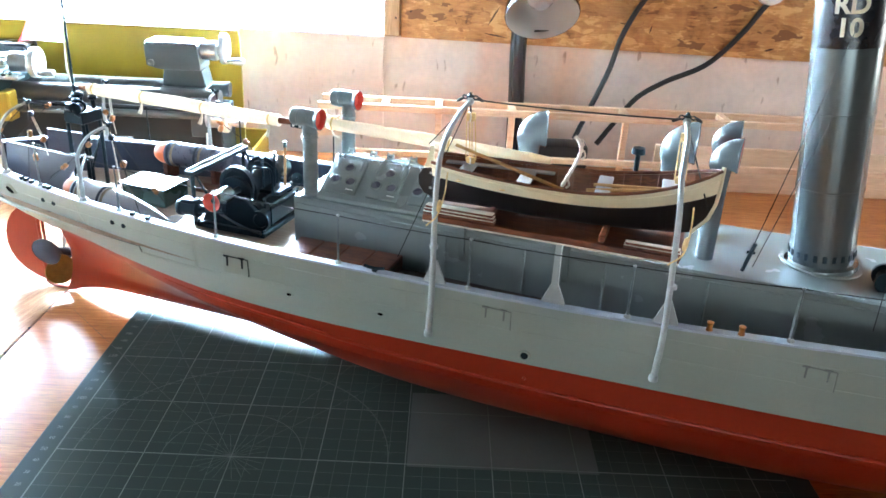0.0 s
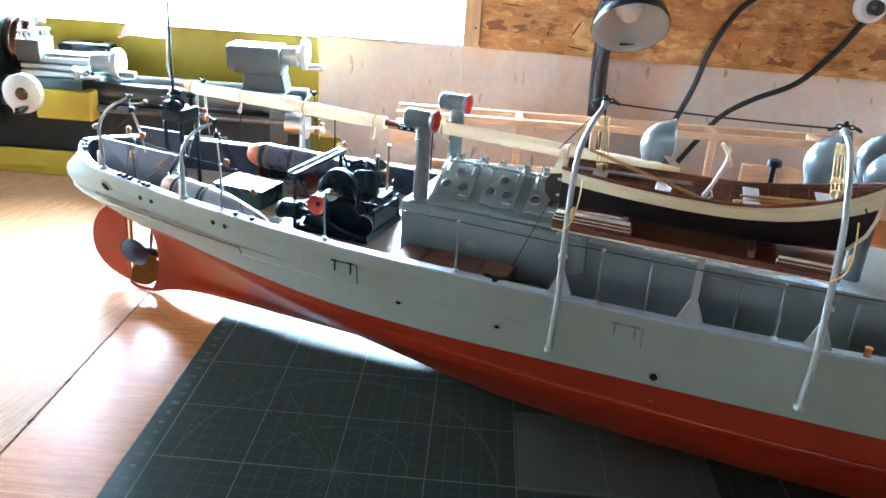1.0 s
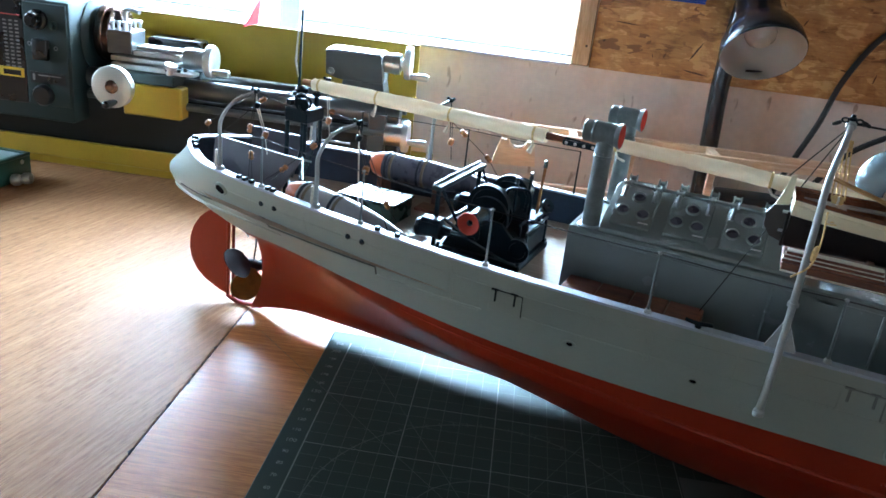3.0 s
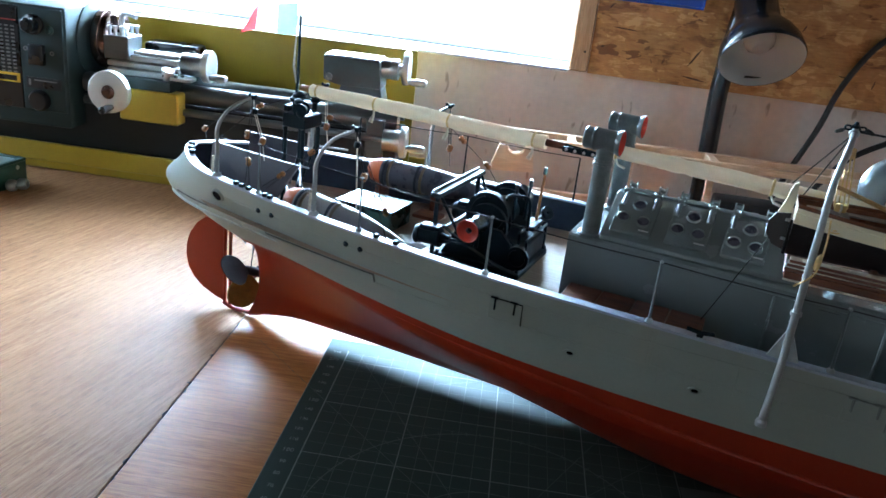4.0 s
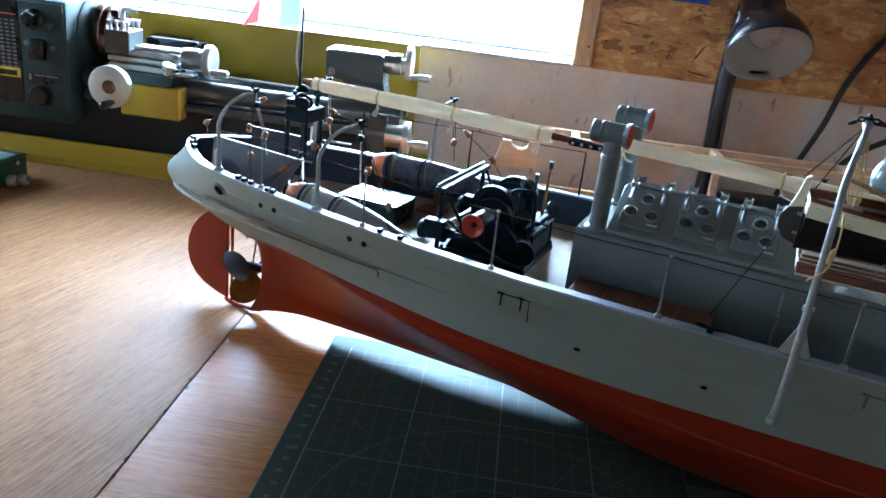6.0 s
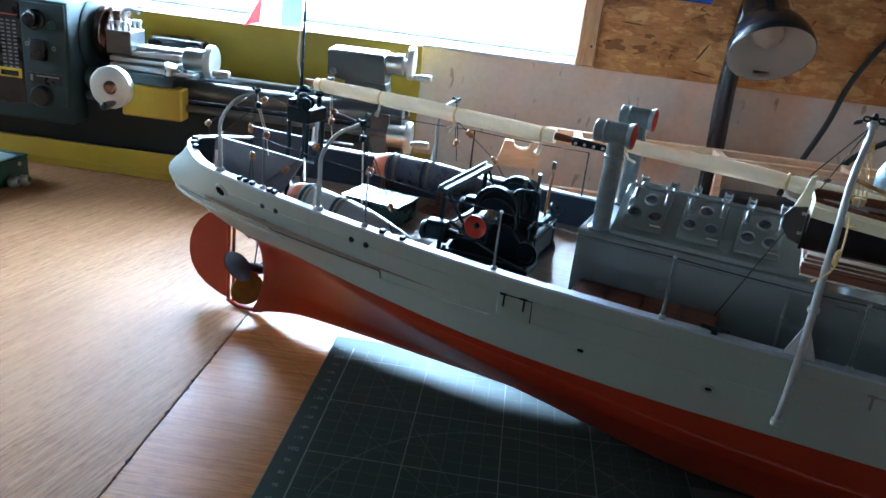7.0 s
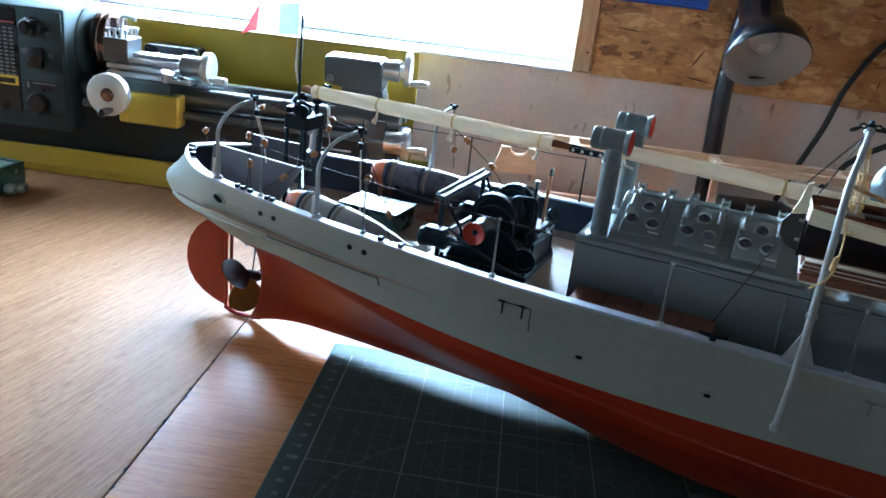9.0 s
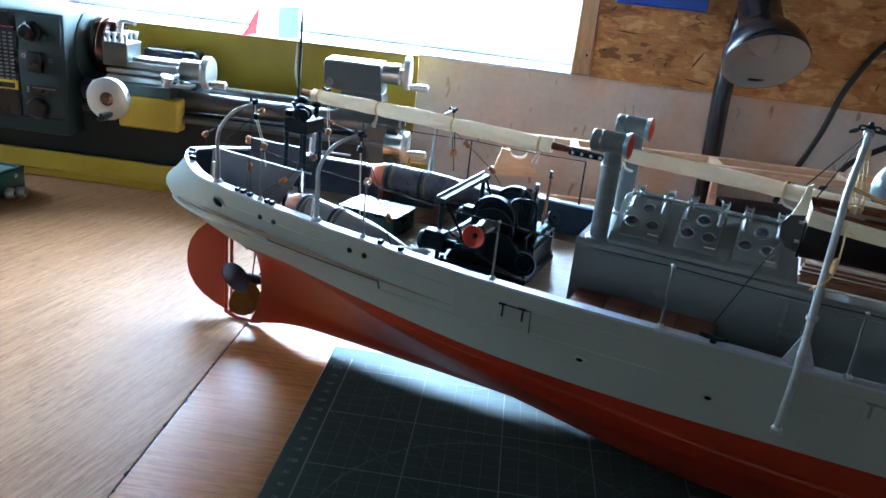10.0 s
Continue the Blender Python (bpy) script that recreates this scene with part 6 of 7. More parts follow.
for x, z in ((0.2195, 0.1130), (0.2240, 0.1090)):
    wp("reversing_bar", box(BM(), (x - 0.0007, -0.0180, z - 0.0007), (x + 0.0007, 0.0210, z + 0.0007), 0.0003), WINCH_TEAL)
    for y in (-0.016, 0.019):
        wp("bar_post", box(BM(), (x - 0.0007, y - 0.0007, 0.0942), (x + 0.0007, y + 0.0007, z - 0.0009), 0.0002))
for y in (-0.0275, 0.033):
    wp("beam_post", box(BM(), (0.1718, y - 0.001, DECK_Z), (0.1742, y + 0.001, 0.1257), 0.0003))
wp("beam_stay", tube(BM(), [(0.175, 0.0325, 0.1257), (0.189, 0.0325, 0.0945)], 0.0009, 6))
wp("beam_stay", tube(BM(), [(0.175, -0.027, 0.1257), (0.187, -0.027, 0.108)], 0.0009, 6))
for (x, y, h, t) in ((0.2200, 0.010, 0.141, 0.001), (0.2090, 0.000, 0.131, 0.0), (0.2140, 0.006, 0.1335, 0.001)):
    wp("lever", tube(BM(), [(x, y, 0.1135), (x + t, y, h)], 0.0009, 8), BLOCK_WOOD if t and x > 0.216 else BLACK_METAL)
    part("lever_grip", rod(BM(), (x + t, y, h), (x + t, y, h + 0.004), 0.0013, 0.0011, 10), FUNNEL_M, wn_)
wp("lever_rail", box(BM(), (0.204, -0.004, 0.1108), (0.2235, 0.014, 0.1134), 0.0005))
wp("pipe", tube(BM(), bend([(0.2075, -0.012, 0.112), (0.208, -0.012, 0.129), (0.214, -0.010, 0.131), (0.220, -0.008, 0.129), (0.221, -0.008, 0.112)]), 0.0009, 8))
wp("pipe", tube(BM(), bend([(0.1800, -0.0315, 0.1110), (0.195, -0.0335, 0.1050), (0.212, -0.0338, 0.0985), (0.226, -0.0325, 0.0945)]), 0.0009, 8), FUNNEL_M)
wp("flywheel", spin(BM(), [(0.0048, -0.001), (0.0066, -0.001), (0.0066, 0.001), (0.0048, 0.001), (0.0045, 0.0002), (0, 0.0002)], (0.2240, -0.0300, 0.1030), (0, -1, 0), 24, False))
for x, y in ((0.2185, 0.0245), (0.2135, 0.0265), (0.2225, 0.0215)):
    wp("valve_wheel", spin(BM(), [(0.0030, 0.0), (0.0042, 0.0), (0.0042, 0.0014), (0.0030, 0.0014), (0.001, 0.0010), (0.001, -0.008)], (x, y, 0.1100 + 0.004 * (x - 0.216) / 0.005), (0.6, -0.3, 0.5), 18, False))
for x in (0.1765, 0.2245):
    for y in (-0.0285, 0.0205):
        wp("holding_bolt", spin(BM(), [(0.0011, 0), (0.0011, 0.0014), (0, 0.0016)], (x, y, 0.0941), (0, 0, 1), 6))

# ---- booms with furled sails ----
def boom(a, b, r, name_label):
    a, b = Vector(a), Vector(b)
    d = (b - a).normalized()
    L = (b - a).length
    rows, n = [], 40
    q = d.to_track_quat("Z", "Y")
    for i in range(n + 1):
        t = i / n
        tie = min(abs(t - k) for k in (0.03, 0.30, 0.62, 0.955))
        puff = r * (1 - 0.16 * math.exp(-(tie / 0.010) ** 2)) * (0.90 + 0.1 * math.sin(math.pi * t))
        row = []
        for k in range(20):
            ang = 2 * math.pi * k / 20
            rr = puff * (1 + 0.05 * math.sin(3 * ang + 9 * t) + 0.04 * math.sin(5 * ang - 23 * t))
            row.append(a + d * (L * t) + q @ Vector((rr * math.cos(ang), rr * math.sin(ang), 0)))
        rows.append(row)
    return part("furled_sail", rings(BM(), rows), SAIL, ship, name_label)


fs1 = boom((0.0605, 0.0140, 0.1610), (0.2200, 0.0060, 0.1600), 0.0044, "cream furled sail lashed along a boom")
for t in (0.03, 0.30, 0.62, 0.955):
    p = Vector((0.0605, 0.0140, 0.1610)).lerp(Vector((0.2200, 0.0060, 0.1600)), t)
    part("tie", spin(BM(), [(0.0039, -0.0007), (0.0043, -0.0004), (0.0043, 0.0004), (0.0039, 0.0007)], p, (1, -0.05, 0), 20, False), ROPE_T, fs1)
    if t > 0.1:
        bm = tube(BM(), [p + Vector((0, -0.002, -0.0035)), p + Vector((0.0006, -0.0032, -0.006)), p + Vector((-0.001, -0.0036, -0.0105))], 0.0010, 8, [0.0006, 0.0009, 0.0016])
        part("tie_end", bm, ROPE_W, fs1)
bm = rod(BM(), (0.2200, 0.0060, 0.1602), (0.2340, 0.0050, 0.1600), 0.0022, 0.0016, 12)
part("boom_spar", bm, TEAK, fs1, "brown boom end")
part("boom_spar", rod(BM(), (0.0520, 0.0145, 0.1612), (0.0604, 0.0140, 0.1610), 0.0020, 0.0024, 12), BLOCK_WOOD, fs1)
bm = BM()
tube(bm, [(0.2310, 0.0048, 0.1610), (0.2490, 0.0030, 0.1602)], 0.0011, 6)
tube(bm, [(0.2310, 0.0048, 0.1590), (0.2490, 0.0030, 0.1590)], 0.0007, 6)
part("boom_fitting", bm, BLACK_METAL, fs1)
bm = box(BM(), (0.2305, 0.0010, 0.1580), (0.2500, 0.0022, 0.1612), 0.0008, 2)
fp_ = part("link_plate", bm, BLACK_METAL, fs1, "black link plate with bolt heads")
for k in range(4):
    part("bolt", spin(BM(), [(0.0009, 0), (0.0008, 0.0006), (0, 0.0007)], (0.2328 + 0.0050 * k, 0.0010, 0.1596), (0, -1, 0), 8), STEEL, fp_)
fs2 = boom((0.2560, 0.0040, 0.1638), (0.3900, 0.0040, 0.1594), 0.0040, "cream furled sail lashed along the fore boom")
for t in (0.03, 0.62):
    p = Vector((0.2560, 0.0040, 0.1638)).lerp(Vector((0.3900, 0.0040, 0.1594)), t)
    part("tie", spin(BM(), [(0.0041, -0.0007), (0.0046, -0.0004), (0.0046, 0.0004), (0.0041, 0.0007)], p, (1, 0, -0.03), 20, False), ROPE_T, fs2)
    part("tie_end", tube(BM(), [p + Vector((0, -0.002, -0.0035)), p + Vector((0.002, -0.0035, -0.0065)), p + Vector((0.006, -0.004, -0.0075))], 0.0007, 6), ROPE_W, fs2)
part("boom_spar", rod(BM(), (0.3900, 0.004, 0.1600), (0.4020, 0.0040, 0.1596), 0.0030, 0.0024, 14), SAIL, fs2)

# ---- small davits and stanchions on the rail ----
def rail_at(s, inset=0.002):
    return Vector((s, -(beam(s) - inset), sheer(s) + 0.0014))


for s in (0.0735, 0.1480, 0.2235, 0.3035, 0.3790, 0.4630, 0.5405):
    p = rail_at(s)
    st = part("stanchion", tube(BM(), [p, p + Vector((0, 0, 0.0285))], 0.0007, 8, [0.0007, 0.0005]), VENT_M, ship)
    part("foot", spin(BM(), [(0.0018, 0), (0.0018, 0.0008), (0.0011, 0.0018)], p, (0, 0, 1), 12), STEEL_PAINT, st)
    part("eye", spin(BM(), [(0, 0), (0.0009, 0.0004), (0.0010, 0.0010), (0, 0.0018)], p + Vector((0, 0, 0.028)), (0, 0, 1), 10), STEEL_PAINT, st)
for s in (0.0735, 0.1480, 0.2235):
    p = rail_at(s)
    p = Vector((p.x, -p.y, p.z))
    st = part("stanchion", tube(BM(), [p, p + Vector((0, 0, 0.0285))], 0.0007, 8, [0.0007, 0.0005]), BLACK_METAL, ship)
tops = [rail_at(s) + Vector((0, 0, 0.0285)) for s in (0.0735, 0.1480, 0.2235, 0.3035, 0.3790, 0.4630, 0.5405, 0.62)]
bm = BM()
first = rail_at(0.036) + Vector((0, 0, 0.024))
tube(bm, [p for a, b in zip([first] + tops, tops) for p in sag(a, b, 0.0007, 6)[:6]] + [tops[-1]], 0.00032, 5)
part("guard_wire", bm, ROPE_B, ship, "thin dark guard wire")
bm = BM()
ft = [Vector((p.x, -p.y, p.z)) for p in tops[:3]]
tube(bm, [p for a, b in zip(ft, ft[1:]) for p in sag(a, b, 0.0007, 6)[:6]] + [ft[-1]], 0.00032, 5)
part("guard_wire", bm, ROPE_B, ship)


def small_davit(s, side=-1, lean=0.013):
    p = rail_at(s)
    p = Vector((p.x, p.y if side < 0 else -p.y, p.z))
    inb = -side * 0.012
    pts = bend([p, p + Vector((0, 0, 0.018)), p + Vector((0.0005, 0, 0.030)), p + Vector((0.006, inb * 0.4, 0.0415)), p + Vector((0.0165, inb, 0.0485))], 6)
    dv = part("davit", tube(BM(), pts, 0.0014, 12, [0.00138 - 0.0005 * i / (len(pts) - 1) for i in range(len(pts))]), STEEL_PAINT, ship, "grey curved davit with rope tackle")
    part("foot", spin(BM(), [(0.0029, 0), (0.0029, 0.0009), (0.0019, 0.0020)], p, (0, 0, 1), 18), STEEL_PAINT, dv)
    tip = pts[-1]
    hd = part("head", spin(BM(), [(0, -0.0014), (0.0014, -0.0012), (0.0016, 0.0006), (0.0010, 0.0014), (0, 0.0016)], tip, (0, 0, 1), 14), BLACK_METAL, dv)
    for e in (-1, 1):
        part("eye", spin(BM(), [(0, -0.0011), (0.0009, -0.0007), (0.0011, 0), (0.0008, 0.0009), (0, 0.0011)], tip + Vector((e * 0.0020, -0.0006, 0.0012)), (e, 0, 0.8), 10), BLACK_METAL, hd)
    b1, b2 = tip + Vector((0.001, 0, -0.008)), tip + Vector((0.0045, inb * 0.3, -0.026))
    part("tackle_block", spin(BM(), [(0, -0.002), (0.0017, -0.0015), (0.0019, 0), (0.0017, 0.0015), (0, 0.002)], b1, (0.2, 0, 1), 12), BLACK_METAL, dv)
    bm = BM()
    tube(bm, [tip, b1], 0.0004, 5)
    for e in (-0.0007, 0.0007):
        tube(bm, [b1 + Vector((e, 0, 0)), b2 + Vector((e, 0, 0))], 0.00035, 5)
    tube(bm, [b2, b2 + Vector((0.001, 0.001, -0.012))], 0.00035, 5)
    part("tackle", bm, ROPE_W if s < 0.1 else ROPE_B, dv)
    part("tackle_block", spin(BM(), [(0, -0.0028), (0.0018, -0.002), (0.0021, 0), (0.0018, 0.002), (0, 0.0028)], b2, (0.2, 0.2, 1), 12), BLOCK_WOOD, dv)
    bm = BM()
    tube(bm, [pts[4] + Vector((-0.001, -0.002, 0)), p + Vector((-0.0015, -0.0022, 0.002))], 0.0008, 6)
    part("rope_fall", bm, ROPE_W, dv)
    return tip


t1 = small_davit(0.0360)
t2 = small_davit(0.1165)
small_davit(0.0400, 1)
small_davit(0.1230, 1)
# guys and tackles of the small davits, with their wooden blocks
RIG = (((t1, (-0.0047, -0.010, 0.1275), (-0.012, 0.0, 0.1160)), (1,)),
       ((t1, (0.0446, -0.030, 0.1362), (0.0459, -0.030, 0.1195), (0.0470, -0.030, 0.1040)), (1, 2)),
       (((0.0565, 0.022, 0.1580), (0.0236, 0.010, 0.1449), (-0.008, 0.004, 0.1160)), (1,)),
       ((t2, (0.0804, 0.005, 0.1480), (0.0640, 0.000, 0.1540)), (1,)),
       ((t2, (0.0844, -0.020, 0.1313), (0.0702, -0.030, 0.1162), (0.0600, -0.034, 0.1080)), (1, 2)),
       ((t2, (0.1394, -0.024, 0.1076), (0.1450, -0.022, 0.0990)), (1,)),
       (((0.1560, 0.012, 0.1580), (0.1644, 0.020, 0.1482), (0.1786, 0.030, 0.1332), (0.1880, 0.035, 0.1180)), (1, 2)),
       ((t1, rail_at(0.062)), ()), ((t1, (0.056, 0, 0.146)), ()), ((t2, rail_at(0.166)), ()),
       (((0.0672, -0.0045, 0.120), (0.074, -0.049, 0.113)), ()), (((0.0672, -0.0045, 0.118), (0.094, -0.050, 0.113)), ()))
for line, blocks in RIG:
    line = [Vector(p) for p in line]
    gy = part("guy", tube(BM(), line, 0.00026, 5), ROPE_B, ship)
    for k in blocks:
        d = line[k + 1] - line[k - 1]
        part("wood_block", spin(BM(), [(0, -0.0030), (0.0011, -0.0027), (0.0019, -0.0013), (0.0014, -0.0004), (0.0014, 0.0004), (0.0019, 0.0013), (0.0011, 0.0027), (0, 0.0030)], line[k], d, 14), BLOCK_WOOD, gy)
gy = part("guy", tube(BM(), sag(t2 + Vector((0.0008, 0, -0.004)), Vector((t2.x + 0.001, t2.y + 0.004, 0.1120)), 0.0004, 6), 0.00045, 6), ROPE_W, ship)
# little cleats and bollards on the rail
for s in (0.055, 0.060, 0.066, 0.080, 0.084, 0.160, 0.1725, 0.326):
    p = rail_at(s, 0.001)
    part("cleat", box(BM(), (p.x - 0.0014, p.y - 0.0016, p.z), (p.x + 0.0014, p.y + 0.0016, p.z + 0.0022), 0.0004), BLACK_METAL, ship)
bm = BM()
p = rail_at(0.326, 0.0)
tube(bm, bend([p + Vector((-0.006, 0, 0.0030)), p + Vector((0, 0, 0.0024)), p + Vector((0.006, 0, 0.0032))]), 0.0010, 8)
part("cleat", bm, BLACK_METAL, ship)
for s in (0.5030, 0.5180):
    p = rail_at(s, 0.002)
    part("cleat_block", spin(BM(), [(0.0018, 0), (0.0012, 0.002), (0.0018, 0.0045), (0, 0.005)], p, (0, 0, 1), 12), BLOCK_WOOD, ship)
for y, s in ((-0.0225, -0.0030), (-0.0160, -0.0100), (-0.0080, -0.0165)):
    part("cleat", box(BM(), (s - 0.003, y - 0.0015, sheer(s) + 0.0015), (s + 0.001, y + 0.0015, sheer(s) + 0.0042), 0.0004), BLACK_METAL, ship)

# ---- boat davits, skids and the boat ----
def boat_davit(s, lean, reach):
    y = -(half(s, 0.085) + 0.0024)
    pts = bend([(s - 0.001, y, 0.0785), (s, y, 0.105), (s - 0.0005 + lean * 0.1, y, 0.140), (s - 0.0010 + lean * 0.2, y + 0.0008, 0.165), (s - 0.0015 + lean * 0.4, y + 0.0070, 0.1840), (s + lean * 0.7, y + 0.59 * reach, 0.1968), (s + lean, y + reach, 0.2008)], 6)
    dv = part("boat_davit", tube(BM(), pts, 0.0018, 14, [0.00165 - 0.0004 * i / (len(pts) - 1) for i in range(len(pts))]), STEEL_PAINT, ship, "tall grey curved boat davit")
    part("foot", spin(BM(), [(0, 0), (0.0024, 0.0004), (0.0025, 0.0026), (0.0018, 0.0036)], (s - 0.001, y, 0.0765), (0, 0, 1), 16), STEEL_PAINT, dv)
    bm = BM()
    zr = sheer(s) + 0.0014
    prism(bm, [(s - 0.0065, zr), (s + 0.0065, zr), (s + 0.0012, zr + 0.013), (s - 0.0012, zr + 0.013)], 1, y + 0.0028, y + 0.0042)
    part("bracket", bm, STEEL_PAINT, dv)
    part("collar", rod(BM(), (s, y + 0.0004, 0.1300), (s, y + 0.0004, 0.1318), 0.0023, n=16), STEEL_PAINT, dv)
    tip = pts[-1]
    part("ball", spin(BM(), [(0, -0.0022), (0.0014, -0.0018), (0.0022, -0.0004), (0.0020, 0.0010), (0.0010, 0.0020), (0, 0.0022)], tip, (0, 0.2, 1), 18), STEEL_PAINT, dv)
    hd = part("head", spin(BM(), [(0.0006, 0), (0.0017, 0.0002), (0.0018, 0.0012), (0.0010, 0.0018), (0.0008, 0.0028), (0, 0.0030)], tip + Vector((0, 0, 0.0020)), (0, 0, 1), 14), BLACK_METAL, dv)
    for e in (-1, 1):
        c = tip + Vector((e * 0.0028, -0.0004, 0.0022))
        ring = [c + Vector((0.0013 * math.cos(k * math.pi / 6), 0.0004 * e, 0.0009 * math.sin(k * math.pi / 6))) for k in range(13)]
        part("shackle", tube(BM(), ring, 0.00045, 6), BLACK_METAL, hd)
        part("knot", spin(BM(), [(0, -0.0022), (0.0008, -0.0014), (0.0009, 0), (0.0007, 0.0016), (0, 0.0022)], tip + Vector((e * 0.0056, -0.0006, 0.0016 if e > 0 else 0.0004)), (e, 0, -0.5), 10), ROPE_B, hd)
    return tip


d1, d2 = boat_davit(0.3600, 0.0040, 0.0380), boat_davit(0.4820, -0.0074, 0.0480)
part("span_wire", tube(BM(), sag(d1 + Vector((0, 0, 0.001)), d2 + Vector((0, 0, 0.001)), 0.001), 0.0005, 6), ROPE_B, ship, "dark span wire between the boat davits")
for a, b, r in ((d1, (0.322, -0.038, 0.0975), 0.0003), (d1, (0.346, -0.055, 0.178), 0.0003), (d2, (0.4920, -0.0560, 0.1655), 0.0004)):
    part("davit_guy", tube(BM(), [a, b], r, 5), ROPE_B, ship)
# supports
for s in (0.4245,):
    p = rail_at(s, 0.004)
    bm = BM()
    prism(bm, [(s - 0.0065, p.z), (s + 0.0065, p.z), (s + 0.0018, p.z + 0.011), (s + 0.0016, 0.1438), (s - 0.0016, 0.1438), (s - 0.0018, p.z + 0.011)], 1, p.y - 0.0009, p.y + 0.0009)
    part("skid_post", bm, STEEL_PAINT, ship, "grey flared post under the boat skids")
bm = BM()
box(bm, (0.3510, -0.0755, 0.1440), (0.4835, -0.0360, 0.1462), 0.0006)
sp = part("boat_skid", bm, TEAK, ship, "mahogany boat platform with stacked pale-edged planks")
for s0, s1, ya, yb, n in ((0.3512, 0.3900, -0.0753, -0.0705, 3), (0.4560, 0.4832, -0.0753, -0.0720, 2)):
    for k in range(n):
        z = 0.1464 + 0.0017 * k
        pl = part("spare_plank", box(BM(), (s0 + 0.0006 * k, ya + 0.0002 * k, z), (s1 - 0.0005 * k, yb, z + 0.0012), 0.0002), TEAK, sp)
        # thin pale strip along the top of each plank
        part("pale_edge", box(BM(), (s0 + 0.0006 * k, ya + 0.0001 + 0.0002 * k, z + 0.00125), (s1 - 0.0005 * k, yb, z + 0.00165), 0.00012), ROPE_W, pl)
part("skid_edge", box(BM(), (0.3515, -0.0767, 0.1433), (0.4830, -0.0757, 0.1464), 0.0003), TEAK, sp)
part("pale_edge", box(BM(), (0.3515, -0.0769, 0.1425), (0.4830, -0.0757, 0.14325), 0.0002), ROPE_W, sp, "cream edge strip")
for s in (0.385, 0.445):
    part("chock", box(BM(), (s - 0.0015, -0.0740, 0.1464), (s + 0.0015, -0.0380, 0.1500), 0.0005), TEAK, sp)

BS, BE, BY = 0.3500, 0.4955, -0.0500


def boat_half(t):
    if t < 0.5:
        return 0.0188 * (1 - 0.52 * ((0.5 - t) / 0.5) ** 2.0)
    return 0.0188 * max(0.0, 1 - ((t - 0.5) / 0.5) ** 2.6) ** 0.75


def boat_top(t):
    return 0.1680 + (0.0024 if t < 0.5 else 0.0146) * (2 * t - 1) ** 2


def boat_pt(t, v, side, thin=0.0):
    """t along the boat from its stern, v from keel to gunwale."""
    b = max(boat_half(t) - thin, 0.0004)
    low = 0.1468 + 0.0022 * max(0.0, 2 * t - 1) ** 5 + thin
    w = b * (v ** (0.34 + 0.5 * abs(2 * t - 1) ** 3))
    return Vector((BS + (BE - BS) * t - 0.010 * (1 - v) ** 4 * max(0, 2 * t - 1) ** 4, BY + side * w, low + (boat_top(t) - low) * v))


def boat_shell(v0, v1, n=8, thin=0.0):
    bm = BM()
    rows = []
    for i in range(41):
        t = i / 40
        vs = [v0 + (v1 - v0) * k / n for k in range(n + 1)]
        near = [boat_pt(t, v, -1, thin) for v in vs]
        far = [boat_pt(t, v, 1, thin) for v in vs]
        rows.append((far, near))
    rings(bm, [f for f, _ in rows], closed=False)
    rings(bm, [q for _, q in rows], closed=False)
    return bm


VW = 0.66
boat = aboard("ship_boat", (0.42, BY, 0.1500), "small cream and black rowing boat resting on mahogany skids", "boat")
boat.matrix_basis = boat.matrix_basis @ Matrix.Rotation(radians(3), 4, "Z")
part("bottom_planking", boat_shell(0, VW, 9), BLACK_PAINT, boat, "black painted bottom", smooth=50)
part("upper_planking", boat_shell(VW, 1.0, 6), CREAM, boat, "cream painted upper strakes", smooth=50)
part("inner_planking", boat_shell(0.0, 0.985, 10, 0.0008), MAHOG, boat, "dark mahogany inside", smooth=50)
for sg in (-1, 1):
    bm = BM()
    tube(bm, [boat_pt(i / 40, 1.0, sg) + Vector((0, 0, 0.0003)) for i in range(41)], 0.0009, 8)
    part("gunwale", bm, MAHOG, boat, "brown gunwale")
    bm = BM()
    tube(bm, [boat_pt(i / 40, 0.88, sg) + Vector((0, sg * 0.0002, 0)) for i in range(41)], 0.0004, 6)
    part("rubbing_strake", bm, CREAM, boat)
bm = BM()
tube(bm, [boat_pt(1, v, 1) + Vector((0.0006, 0, 0)) for v in (0, 0.25, 0.5, 0.75, 1.06)], 0.0011, 8)
part("stem", bm, CREAM, boat)
bm = BM()
tube(bm, [boat_pt(0, v, 1) - Vector((0.0004, boat_half(0) * v ** 0.4, 0)) for v in (0, 0.25, 0.5, VW)], 0.0008, 8)
part("stern_post", bm, BLACK_PAINT, boat)
for z in (0.1535, 0.1620):
    part("pintle", rod(BM(), (BS - 0.0030, BY - 0.0011, z), (BS - 0.0002, BY - 0.0011, z), 0.0007, n=8), STEEL_PAINT, boat)
for v0, v1, m_ in ((0.0, VW, BLACK_PAINT), (VW, 1.0, CREAM)):
    bm = BM()
    rings(bm, [[boat_pt(0, v0 + (v1 - v0) * k / 6, -1), boat_pt(0, v0 + (v1 - v0) * k / 6, 1)] for k in range(7)], closed=False)
    part("transom", bm, m_, boat)
# rudder of the boat
bm = prism(BM(), [(BS - 0.0012, 0.1485), (BS - 0.0060, 0.1500), (BS - 0.0092, 0.1545), (BS - 0.0095, 0.1600), (BS - 0.0070, 0.1640), (BS - 0.0012, 0.1650)], 1, BY - 0.0007, BY + 0.0007)
part("boat_rudder", bm, BLACK_PAINT, boat, "black rudder")
bm = prism(BM(), [(BS - 0.0012, 0.1652), (BS - 0.0068, 0.1643), (BS - 0.0048, 0.1700), (BS - 0.0032, 0.1775), (BS - 0.0012, 0.1785)], 1, BY - 0.0007, BY + 0.0007)
